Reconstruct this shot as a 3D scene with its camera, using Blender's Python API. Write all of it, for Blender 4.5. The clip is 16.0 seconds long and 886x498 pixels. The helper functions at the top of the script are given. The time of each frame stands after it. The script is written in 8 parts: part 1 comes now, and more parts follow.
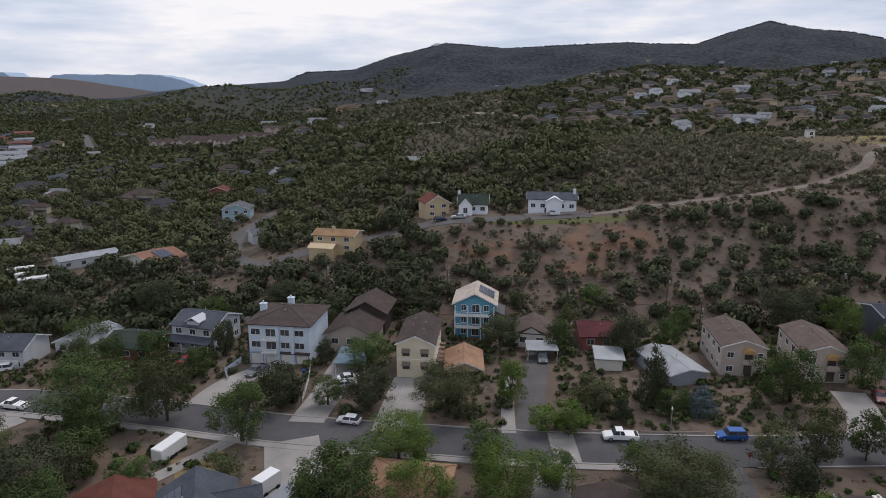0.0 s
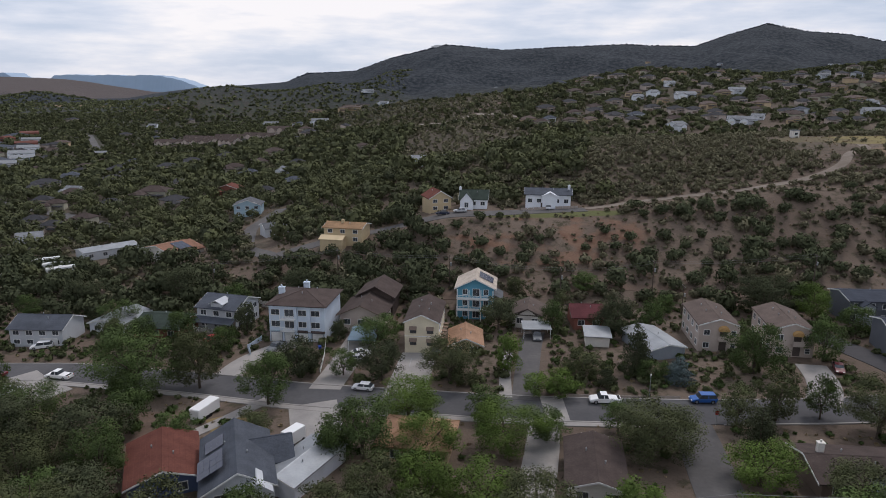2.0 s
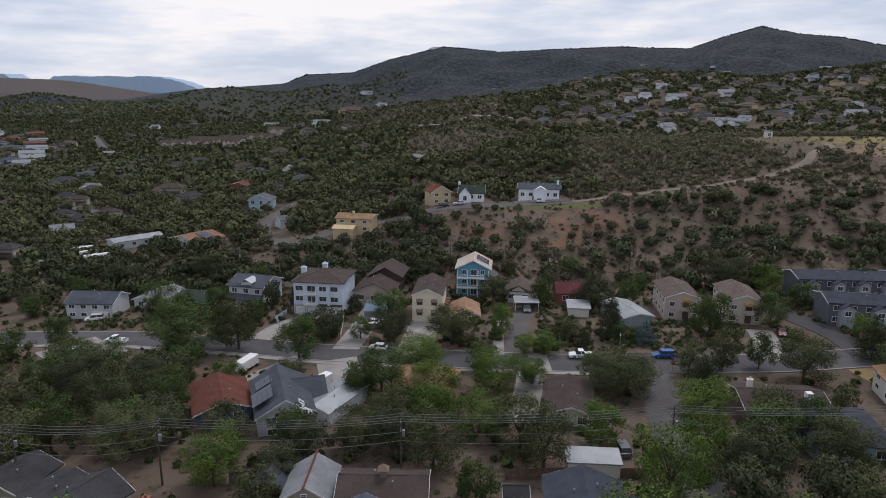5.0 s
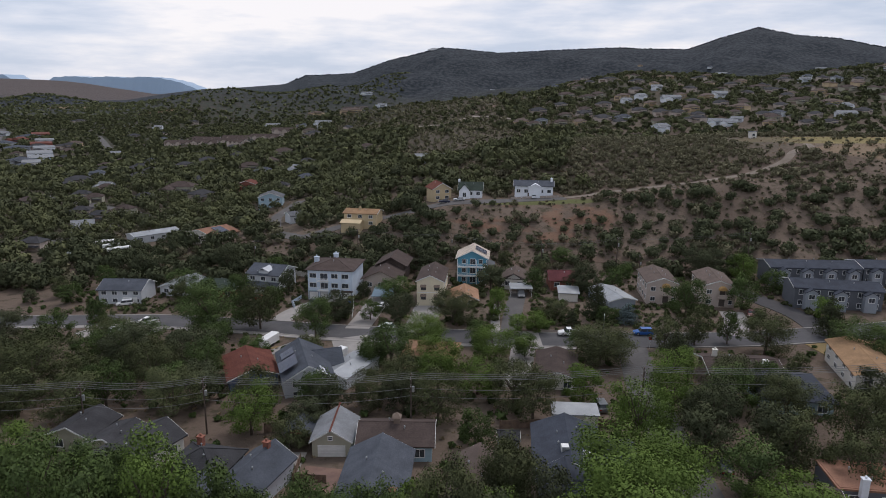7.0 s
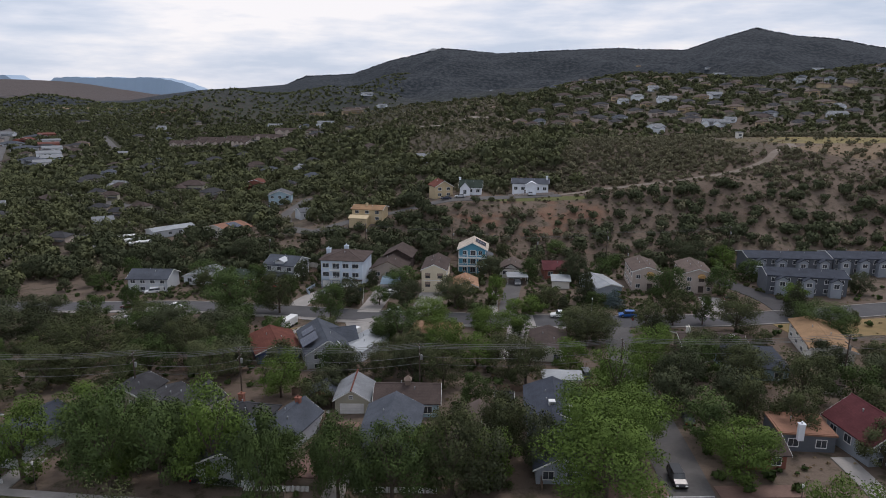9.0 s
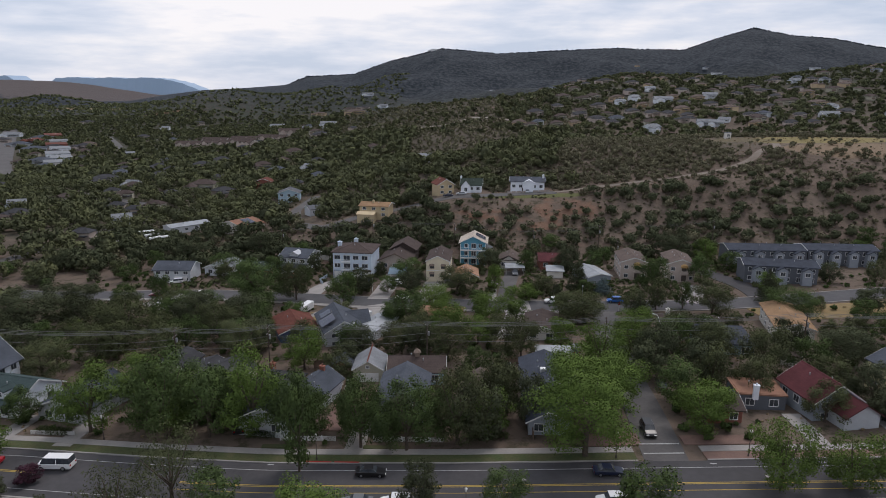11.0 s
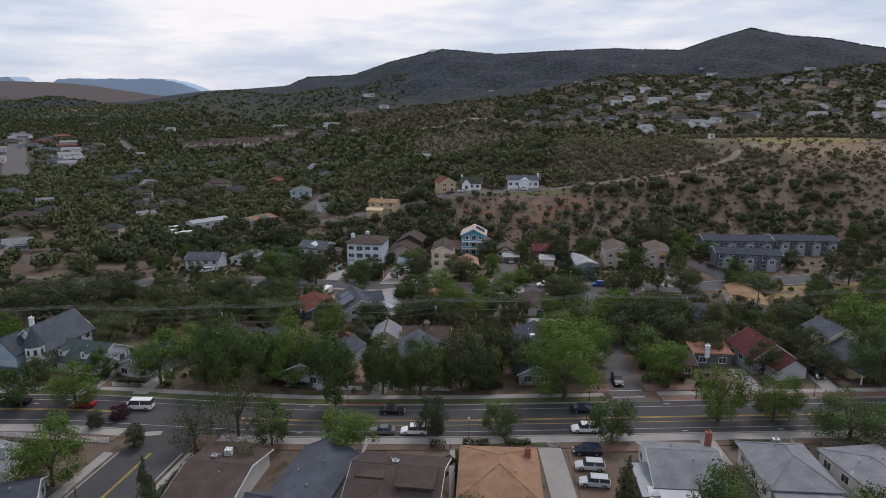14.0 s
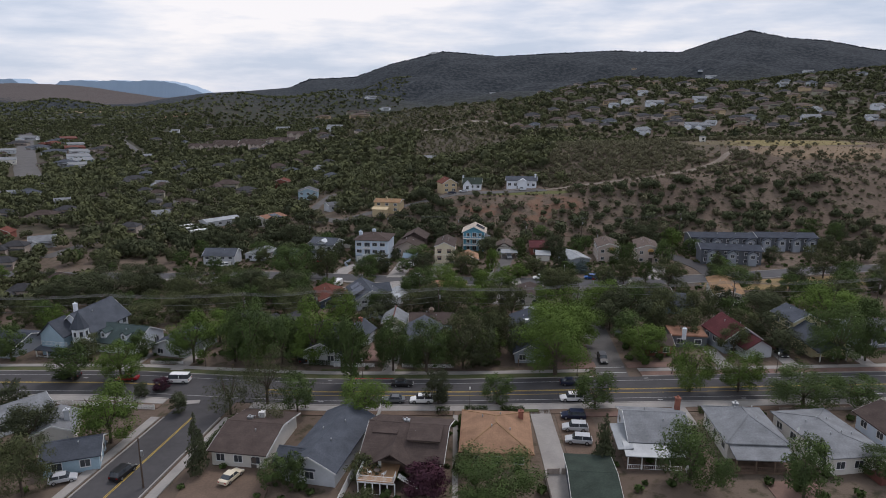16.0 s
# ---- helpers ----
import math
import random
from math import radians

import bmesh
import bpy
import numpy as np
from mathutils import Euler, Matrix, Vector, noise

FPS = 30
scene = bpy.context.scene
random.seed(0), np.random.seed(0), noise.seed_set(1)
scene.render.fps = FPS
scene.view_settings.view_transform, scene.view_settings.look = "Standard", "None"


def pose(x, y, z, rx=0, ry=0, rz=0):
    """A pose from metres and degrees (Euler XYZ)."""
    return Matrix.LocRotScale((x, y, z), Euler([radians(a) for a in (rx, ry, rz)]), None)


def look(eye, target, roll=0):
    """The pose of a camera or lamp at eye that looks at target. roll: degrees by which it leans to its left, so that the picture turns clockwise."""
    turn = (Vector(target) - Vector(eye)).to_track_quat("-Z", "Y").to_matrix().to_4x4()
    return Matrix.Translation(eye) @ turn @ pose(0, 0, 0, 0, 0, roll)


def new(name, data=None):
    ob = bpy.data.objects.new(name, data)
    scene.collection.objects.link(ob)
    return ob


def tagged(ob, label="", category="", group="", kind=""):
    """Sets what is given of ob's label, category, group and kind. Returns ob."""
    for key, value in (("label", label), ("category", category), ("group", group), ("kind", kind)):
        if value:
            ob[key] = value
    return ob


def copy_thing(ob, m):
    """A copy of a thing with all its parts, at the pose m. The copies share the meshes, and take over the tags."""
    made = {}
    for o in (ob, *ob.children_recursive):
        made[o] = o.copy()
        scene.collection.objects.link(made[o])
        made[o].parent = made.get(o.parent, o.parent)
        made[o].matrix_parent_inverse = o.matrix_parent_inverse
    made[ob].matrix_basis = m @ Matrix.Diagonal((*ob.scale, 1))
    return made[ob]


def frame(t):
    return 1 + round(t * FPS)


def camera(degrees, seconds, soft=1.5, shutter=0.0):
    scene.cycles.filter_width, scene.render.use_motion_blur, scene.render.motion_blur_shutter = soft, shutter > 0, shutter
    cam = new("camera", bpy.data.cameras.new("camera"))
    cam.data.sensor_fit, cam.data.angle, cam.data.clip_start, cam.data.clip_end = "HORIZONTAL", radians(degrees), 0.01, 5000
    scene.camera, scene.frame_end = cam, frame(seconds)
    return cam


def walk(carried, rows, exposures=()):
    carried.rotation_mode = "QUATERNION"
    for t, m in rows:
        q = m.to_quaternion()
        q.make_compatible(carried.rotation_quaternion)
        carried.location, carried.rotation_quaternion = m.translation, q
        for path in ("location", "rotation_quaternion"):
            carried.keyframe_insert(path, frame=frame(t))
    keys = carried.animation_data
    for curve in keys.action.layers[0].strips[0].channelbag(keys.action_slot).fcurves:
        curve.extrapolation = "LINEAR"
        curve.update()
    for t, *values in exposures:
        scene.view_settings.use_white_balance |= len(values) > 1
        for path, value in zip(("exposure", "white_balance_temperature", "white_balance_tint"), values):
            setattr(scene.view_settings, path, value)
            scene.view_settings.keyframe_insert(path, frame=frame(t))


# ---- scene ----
cam = camera(68.3, 16.0, 0.9)
PATH = [
    (0, (2.453, -0.480, 57.564), (0.346, 96.636, 33.840), 0.23),
    (1, (2.137, -7.203, 57.598), (0.013, 89.938, 33.962), 0.31),
    (2, (1.801, -14.467, 57.771), (-0.228, 82.692, 34.212), 0.36),
    (3, (1.495, -22.142, 58.037), (-0.389, 75.033, 34.547), 0.39),
    (4, (1.228, -30.118, 58.374), (-0.504, 67.073, 34.946), 0.41),
    (5, (0.986, -38.304, 58.774), (-0.613, 58.903, 35.399), 0.42),
    (6, (0.745, -46.628, 59.242), (-0.754, 50.595, 35.908), 0.42),
    (7, (0.481, -55.037, 59.785), (-0.954, 42.200, 36.477), 0.42),
    (8, (0.178, -63.491, 60.407), (-1.223, 33.755, 37.109), 0.41),
    (9, (-0.168, -71.966, 61.113), (-1.557, 25.281, 37.807), 0.39),
    (10, (-0.545, -80.448, 61.898), (-1.933, 16.793, 38.570), 0.35),
    (11, (-0.934, -88.926, 62.751), (-2.321, 8.302, 39.389), 0.31),
    (12, (-1.307, -97.393, 63.653), (-2.686, -0.181, 40.257), 0.26),
    (13, (-1.637, -105.834, 64.579), (-3.003, -8.636, 41.160), 0.21),
    (14, (-1.915, -114.225, 65.497), (-3.270, -17.029, 42.088), 0.16),
    (15, (-2.155, -122.523, 66.375), (-3.526, -25.302, 43.032), 0.14),
    (16, (-2.421, -130.656, 67.182), (-3.872, -33.365, 43.997), 0.17),
]
walk(cam, [(t, look(eye, target, roll)) for t, eye, target, roll in PATH], ((0, 0.05, 6420, 16), (16, 0.05, 6420, 16)))

# ---- light ----
world = bpy.data.worlds.new("overcast_sky")
scene.world = world
world.use_nodes = True
wn, wl = world.node_tree.nodes, world.node_tree.links
wn.clear()
SUN_UP, SUN_TURN = radians(52), radians(-35)
sky = wn.new("ShaderNodeTexSky")
sky.sky_type, sky.sun_disc, sky.sun_elevation, sky.sun_rotation = "NISHITA", False, SUN_UP, SUN_TURN
at = wn.new("ShaderNodeTexCoord")
flat = wn.new("ShaderNodeMapping")
flat.inputs["Scale"].default_value = (1.0, 1.0, 5.2)
cloud = wn.new("ShaderNodeTexNoise")
cloud.inputs["Scale"].default_value, cloud.inputs["Detail"].default_value, cloud.inputs["Roughness"].default_value = 2.3, 7.0, 0.52
cloud.inputs["Distortion"].default_value = 0.35
tone = wn.new("ShaderNodeValToRGB")
tone.color_ramp.elements[0].position, tone.color_ramp.elements[0].color = 0.36, (0.53, 0.615, 0.725, 1)
tone.color_ramp.elements[1].position, tone.color_ramp.elements[1].color = 0.72, (0.92, 0.915, 0.90, 1)
e = tone.color_ramp.elements.new(0.50)
e.color = (0.66, 0.72, 0.80, 1)
blue = wn.new("ShaderNodeMix")
blue.data_type, blue.blend_type = "RGBA", "MIX"
blue.inputs["Factor"].default_value = 0.93
thin = wn.new("ShaderNodeMix")
thin.data_type, thin.blend_type = "RGBA", "MULTIPLY"
thin.inputs["Factor"].default_value, thin.inputs[7].default_value = 1.0, (0.10, 0.10, 0.10, 1)
back = wn.new("ShaderNodeBackground")
back.inputs["Strength"].default_value = 1.0
wout = wn.new("ShaderNodeOutputWorld")
wl.new(at.outputs["Generated"], flat.inputs["Vector"])
wl.new(flat.outputs["Vector"], cloud.inputs["Vector"])
# the break in the cloud that glows low over the hills
part_of = wn.new("ShaderNodeSeparateXYZ")
wl.new(at.outputs["Generated"], part_of.inputs[0])


def sky_op(kind, a, c):
    o = wn.new("ShaderNodeMath")
    o.operation = kind
    for i, v in enumerate((a, c)):
        if isinstance(v, (int, float)):
            o.inputs[i].default_value = v
        else:
            wl.new(v, o.inputs[i])
    return o.outputs[0]


def sky_hump(v, mid, wide):
    u = sky_op("DIVIDE", sky_op("SUBTRACT", v, mid), wide)
    return sky_op("POWER", 2.718, sky_op("MULTIPLY", sky_op("MULTIPLY", u, u), -1.0))


glow = sky_op("MULTIPLY", sky_hump(part_of.outputs[0], -0.18, 0.22), sky_hump(part_of.outputs[2], 0.105, 0.034))
streak = wn.new("ShaderNodeTexNoise")
streak.inputs["Scale"].default_value, streak.inputs["Detail"].default_value, streak.inputs["Roughness"].default_value = 7.0, 6.0, 0.55
wl.new(flat.outputs["Vector"], streak.inputs["Vector"])
fleck = sky_op("MULTIPLY", sky_op("SUBTRACT", streak.outputs["Fac"], 0.5), 0.80)
wl.new(sky_op("ADD", sky_op("ADD", cloud.outputs["Fac"], fleck), sky_op("MULTIPLY", glow, 0.26)), tone.inputs["Fac"])
wl.new(sky.outputs["Color"], thin.inputs[6])
wl.new(thin.outputs[2], blue.inputs[6])
# added: unseen cloud overhead is dimmed to lessen the light on the land
rise_of = wn.new("ShaderNodeSeparateXYZ")
wl.new(at.outputs["Generated"], rise_of.inputs[0])
dim_above = wn.new("ShaderNodeMapRange")
dim_above.interpolation_type = "SMOOTHSTEP"
dim_above.inputs[1].default_value, dim_above.inputs[2].default_value, dim_above.inputs[3].default_value, dim_above.inputs[4].default_value = 0.35, 0.95, 1.0, 0.85
wl.new(rise_of.outputs[2], dim_above.inputs[0])
dimmed = wn.new("ShaderNodeVectorMath")
dimmed.operation = "SCALE"
wl.new(tone.outputs["Color"], dimmed.inputs[0])
wl.new(dim_above.outputs[0], dimmed.inputs["Scale"])
wl.new(dimmed.outputs[0], blue.inputs[7])
wl.new(blue.outputs[2], back.inputs["Color"])
wl.new(back.outputs["Background"], wout.inputs["Surface"])

sun = new("sun", bpy.data.lights.new("sun", "SUN"))
sun.data.energy, sun.data.angle, sun.data.color = 1.45, radians(16), (1.0, 0.96, 0.90)
sun.matrix_world = look((0, 0, 200), (200 * math.sin(SUN_TURN), -200 * math.cos(SUN_TURN), 200 - 240 * math.tan(SUN_UP)))

# ---- materials ----


def mat(name, c1, c2=None, scale=3.0, rough=0.8, fine=0.0, bump_up=0.0, metal=0.0, island=0.0, each=0.0, spec=0.3):
    """A surface with two-scale variation: patches between c1 and c2, fine grain, relief, and a spread from piece to piece."""
    m = bpy.data.materials.new(name)
    m.use_nodes = True
    n, l = m.node_tree.nodes, m.node_tree.links
    b = n["Principled BSDF"]
    b.inputs["Roughness"].default_value, b.inputs["Metallic"].default_value = rough, metal
    b.inputs["Specular IOR Level"].default_value = spec
    c2 = c2 or tuple(v * 0.8 for v in c1)
    geo = n.new("ShaderNodeNewGeometry")
    big = n.new("ShaderNodeTexNoise")
    big.inputs["Scale"].default_value, big.inputs["Detail"].default_value = 1.0 / scale, 4.0
    ramp = n.new("ShaderNodeMapRange")
    ramp.inputs[1].default_value, ramp.inputs[2].default_value = 0.32, 0.68
    mix = n.new("ShaderNodeMix")
    mix.data_type = "RGBA"
    mix.inputs[6].default_value, mix.inputs[7].default_value = (*c1, 1), (*c2, 1)
    l.new(geo.outputs["Position"], big.inputs["Vector"])
    l.new(big.outputs["Fac"], ramp.inputs[0])
    l.new(ramp.outputs[0], mix.inputs[0])
    out = mix.outputs[2]
    grain = n.new("ShaderNodeTexNoise")
    grain.inputs["Scale"].default_value, grain.inputs["Detail"].default_value = 9.0 / scale, 5.0
    l.new(geo.outputs["Position"], grain.inputs["Vector"])

    def times(col, fac, lo, hi):
        r = n.new("ShaderNodeMapRange")
        r.inputs[3].default_value, r.inputs[4].default_value = lo, hi
        l.new(fac, r.inputs[0])
        v = n.new("ShaderNodeVectorMath")
        v.operation = "SCALE"
        l.new(col, v.inputs[0])
        l.new(r.outputs[0], v.inputs["Scale"])
        return v.outputs[0]
    if fine:
        out = times(out, grain.outputs["Fac"], 1 - fine, 1 + fine)
    if island:
        out = times(out, geo.outputs["Random Per Island"], 1 - island, 1 + island)
    if each:
        info = n.new("ShaderNodeObjectInfo")
        out = times(out, info.outputs["Random"], 1 - each, 1 + each)
    l.new(out, b.inputs["Base Color"])
    if bump_up:
        bp = n.new("ShaderNodeBump")
        bp.inputs["Strength"].default_value, bp.inputs["Distance"].default_value = 0.8, bump_up
        l.new(grain.outputs["Fac"], bp.inputs["Height"])
        l.new(bp.outputs["Normal"], b.inputs["Normal"])
    return m


def lined(m, size, depth, way):
    """Adds courses (siding, shingle rows, metal seams) as relief and slight darkening at their edges."""
    n, l = m.node_tree.nodes, m.node_tree.links
    b = n["Principled BSDF"]
    geo = n.new("ShaderNodeTexCoord")
    w = n.new("ShaderNodeTexWave")
    w.wave_type, w.bands_direction, w.wave_profile = "BANDS", way, "SAW"
    w.inputs["Scale"].default_value, w.inputs["Distortion"].default_value = 0.314 / size, 0.25
    l.new(geo.outputs["Object"], w.inputs["Vector"])
    bp = n.new("ShaderNodeBump")
    bp.inputs["Strength"].default_value, bp.inputs["Distance"].default_value = 0.7, depth
    l.new(w.outputs["Fac"], bp.inputs["Height"])
    l.new(bp.outputs["Normal"], b.inputs["Normal"])
    return m


SHINGLE_TONES = {"grey": (0.13, 0.135, 0.145), "slate": (0.085, 0.095, 0.115), "dark": (0.06, 0.06, 0.065), "brown": (0.086, 0.066, 0.060), "navy": (0.058, 0.066, 0.085),
                 "tan": (0.33, 0.20, 0.13), "maroon": (0.115, 0.040, 0.044), "red": (0.155, 0.060, 0.046), "pale": (0.23, 0.24, 0.255), "green": (0.045, 0.06, 0.05),
                 "umber": (0.135, 0.105, 0.092), "orange": (0.30, 0.19, 0.11), "terra": (0.30, 0.165, 0.115), "teal": (0.06, 0.085, 0.085), "beige": (0.52, 0.45, 0.38)}
SHINGLES = {k: lined(mat("shingles_" + k, v, tuple(c * 0.72 for c in v), 2.2, 0.9, 0.35, each=0.08, spec=0.1), 0.28, 0.03, "Z") for k, v in SHINGLE_TONES.items()}
WALL_TONES = {"white": (0.74, 0.77, 0.82), "cream": (0.72, 0.64, 0.48), "stucco": (0.50, 0.42, 0.37), "tan": (0.52, 0.40, 0.26), "blue": (0.10, 0.30, 0.42), "palegrey": (0.52, 0.54, 0.57),
              "grey": (0.30, 0.33, 0.37), "brick": (0.26, 0.10, 0.075), "navy": (0.07, 0.10, 0.19), "yellow": (0.68, 0.60, 0.38), "khaki": (0.40, 0.38, 0.30), "brown": (0.20, 0.15, 0.12),
              "skyblue": (0.35, 0.47, 0.55), "ochre": (0.54, 0.43, 0.27), "offwhite": (0.66, 0.63, 0.58), "darkgrey": (0.12, 0.13, 0.15), "powder": (0.60, 0.68, 0.78)}
WALLS = {k: lined(mat("wall_" + k, v, tuple(c * 0.88 for c in v), 2.5, 0.75, 0.08), 0.22, 0.012, "Z") for k, v in WALL_TONES.items()}
TRIM = mat("white_trim", (0.78, 0.78, 0.77), None, 1.5, 0.6, 0.05)
DARKTRIM = mat("dark_trim", (0.10, 0.08, 0.07), None, 1.5, 0.6, 0.1)
GLASS = mat("window_glass", (0.035, 0.04, 0.05), (0.07, 0.08, 0.09), 0.8, 0.08, 0.0, spec=0.6)
GARAGE = lined(mat("garage_door", (0.74, 0.73, 0.71), None, 1.5, 0.5, 0.04), 0.5, 0.02, "Z")
METALROOF = lined(mat("metal_sheet", (0.33, 0.35, 0.37), (0.25, 0.265, 0.28), 3.0, 0.55, 0.12, metal=0.5), 0.4, 0.03, "X")
SOLAR = mat("solar_cells", (0.018, 0.024, 0.05), (0.03, 0.035, 0.06), 0.5, 0.16, 0.1, spec=0.5)
BRICK = mat("chimney_brick", (0.30, 0.12, 0.08), (0.22, 0.09, 0.07), 0.5, 0.85, 0.3, 0.02)
WOOD = mat("weathered_wood", (0.22, 0.15, 0.11), (0.13, 0.09, 0.07), 0.7, 0.8, 0.25, 0.01)
DECK = mat("deck_boards", (0.42, 0.27, 0.16), (0.34, 0.21, 0.12), 0.8, 0.75, 0.2)
POLEWOOD = mat("pole_wood", (0.11, 0.08, 0.065), (0.07, 0.055, 0.045), 0.8, 0.85, 0.2)
METAL = mat("galvanised_metal", (0.42, 0.43, 0.44), (0.33, 0.34, 0.35), 0.6, 0.4, 0.1, metal=0.7)
WIRE = mat("wire", (0.20, 0.20, 0.20), (0.15, 0.15, 0.15), 3.0, 0.6)
ASPHALT = mat("asphalt", (0.084, 0.081, 0.084), (0.064, 0.062, 0.065), 9.0, 0.92, 0.16, 0.006, spec=0.1)
ASPHALT_MID = mat("street_asphalt", (0.108, 0.106, 0.110), (0.082, 0.081, 0.085), 7.0, 0.92, 0.16, 0.006, spec=0.1)
ASPHALT_OLD = mat("worn_asphalt", (0.115, 0.108, 0.105), (0.082, 0.078, 0.078), 6.0, 0.9, 0.22, 0.008)
CONCRETE = mat("concrete", (0.32, 0.30, 0.28), (0.25, 0.235, 0.225), 3.5, 0.85, 0.14, 0.006)
PAVING = mat("brick_pavers", (0.20, 0.125, 0.10), (0.15, 0.095, 0.08), 2.0, 0.85, 0.25, 0.01)
YELLOWLINE = mat("yellow_line", (0.52, 0.36, 0.06), (0.36, 0.26, 0.07), 1.2, 0.7, 0.3)
WHITELINE = mat("white_line", (0.44, 0.44, 0.43), (0.27, 0.27, 0.27), 1.0, 0.7, 0.3)
DIRT = mat("bare_dirt", (0.155, 0.108, 0.082), (0.115, 0.082, 0.062), 3.0, 0.95, 0.3, 0.03)
LAWN = mat("lawn", (0.055, 0.075, 0.028), (0.085, 0.085, 0.04), 2.5, 0.95, 0.4, 0.03)
DRYLAWN = mat("dry_lawn", (0.26, 0.18, 0.085), (0.20, 0.15, 0.07), 2.5, 0.95, 0.3, 0.03)
STONE = mat("block_wall", (0.40, 0.34, 0.30), (0.30, 0.26, 0.23), 1.2, 0.9, 0.25, 0.02)
RED = mat("red_enamel", (0.42, 0.02, 0.02), None, 1.0, 0.4)
BARK = mat("bark", (0.11, 0.085, 0.065), (0.07, 0.055, 0.045), 0.4, 0.95, 0.35, 0.03)


def foliage(name, c1, c2, scale, gain=(1.58, 1.52, 1.80)):
    """Leaves: dull skin with some light let through."""
    m = mat(name, tuple(v * k for v, k in zip(c1, gain)), tuple(v * k for v, k in zip(c2, gain)), scale, 0.9, 0.12, island=0.09, each=0.20, spec=0.03)
    n, l = m.node_tree.nodes, m.node_tree.links
    skin, out = n["Principled BSDF"], n["Material Output"]
    thru = n.new("ShaderNodeBsdfTranslucent")
    both = n.new("ShaderNodeMixShader")
    both.inputs[0].default_value = 0.08
    l.new(skin.inputs["Base Color"].links[0].from_socket, thru.inputs["Color"])
    l.new(skin.outputs[0], both.inputs[1])
    l.new(thru.outputs[0], both.inputs[2])
    l.new(both.outputs[0], out.inputs["Surface"])
    return m


LEAVES = {"bright": foliage("leaves_bright", (0.096, 0.128, 0.040), (0.066, 0.088, 0.032), 2.2, (1.14, 1.26, 0.98)), "green": foliage("leaves_green", (0.078, 0.100, 0.042), (0.050, 0.062, 0.033), 2.2, (1.10, 1.24, 0.98)),
          "olive": foliage("leaves_olive", (0.084, 0.090, 0.048), (0.052, 0.056, 0.036), 2.2, (1.18, 1.24, 1.06)), "dark": foliage("leaves_dark", (0.058, 0.064, 0.040), (0.042, 0.047, 0.032), 2.0, (1.36, 1.40, 1.22)),
          "spruce": foliage("needles_bluish", (0.075, 0.098, 0.085), (0.045, 0.065, 0.055), 1.5), "purple": foliage("leaves_purple", (0.050, 0.022, 0.026), (0.035, 0.018, 0.022), 1.5),
          "scrub": foliage("scrub", (0.104, 0.099, 0.066), (0.076, 0.073, 0.051), 6.0, (1.58, 1.56, 1.48)), "wood": foliage("woodland", (0.092, 0.096, 0.050), (0.046, 0.050, 0.032), 11.0, (1.52, 1.56, 1.48)),
          # crest growth toned to the haze-blue painted on the mountain ground
          "far": foliage("mountain_growth", (0.036, 0.042, 0.044), (0.030, 0.036, 0.039), 60.0),
          "grass": foliage("dry_grass", (0.20, 0.155, 0.085), (0.13, 0.11, 0.055), 7.0)}


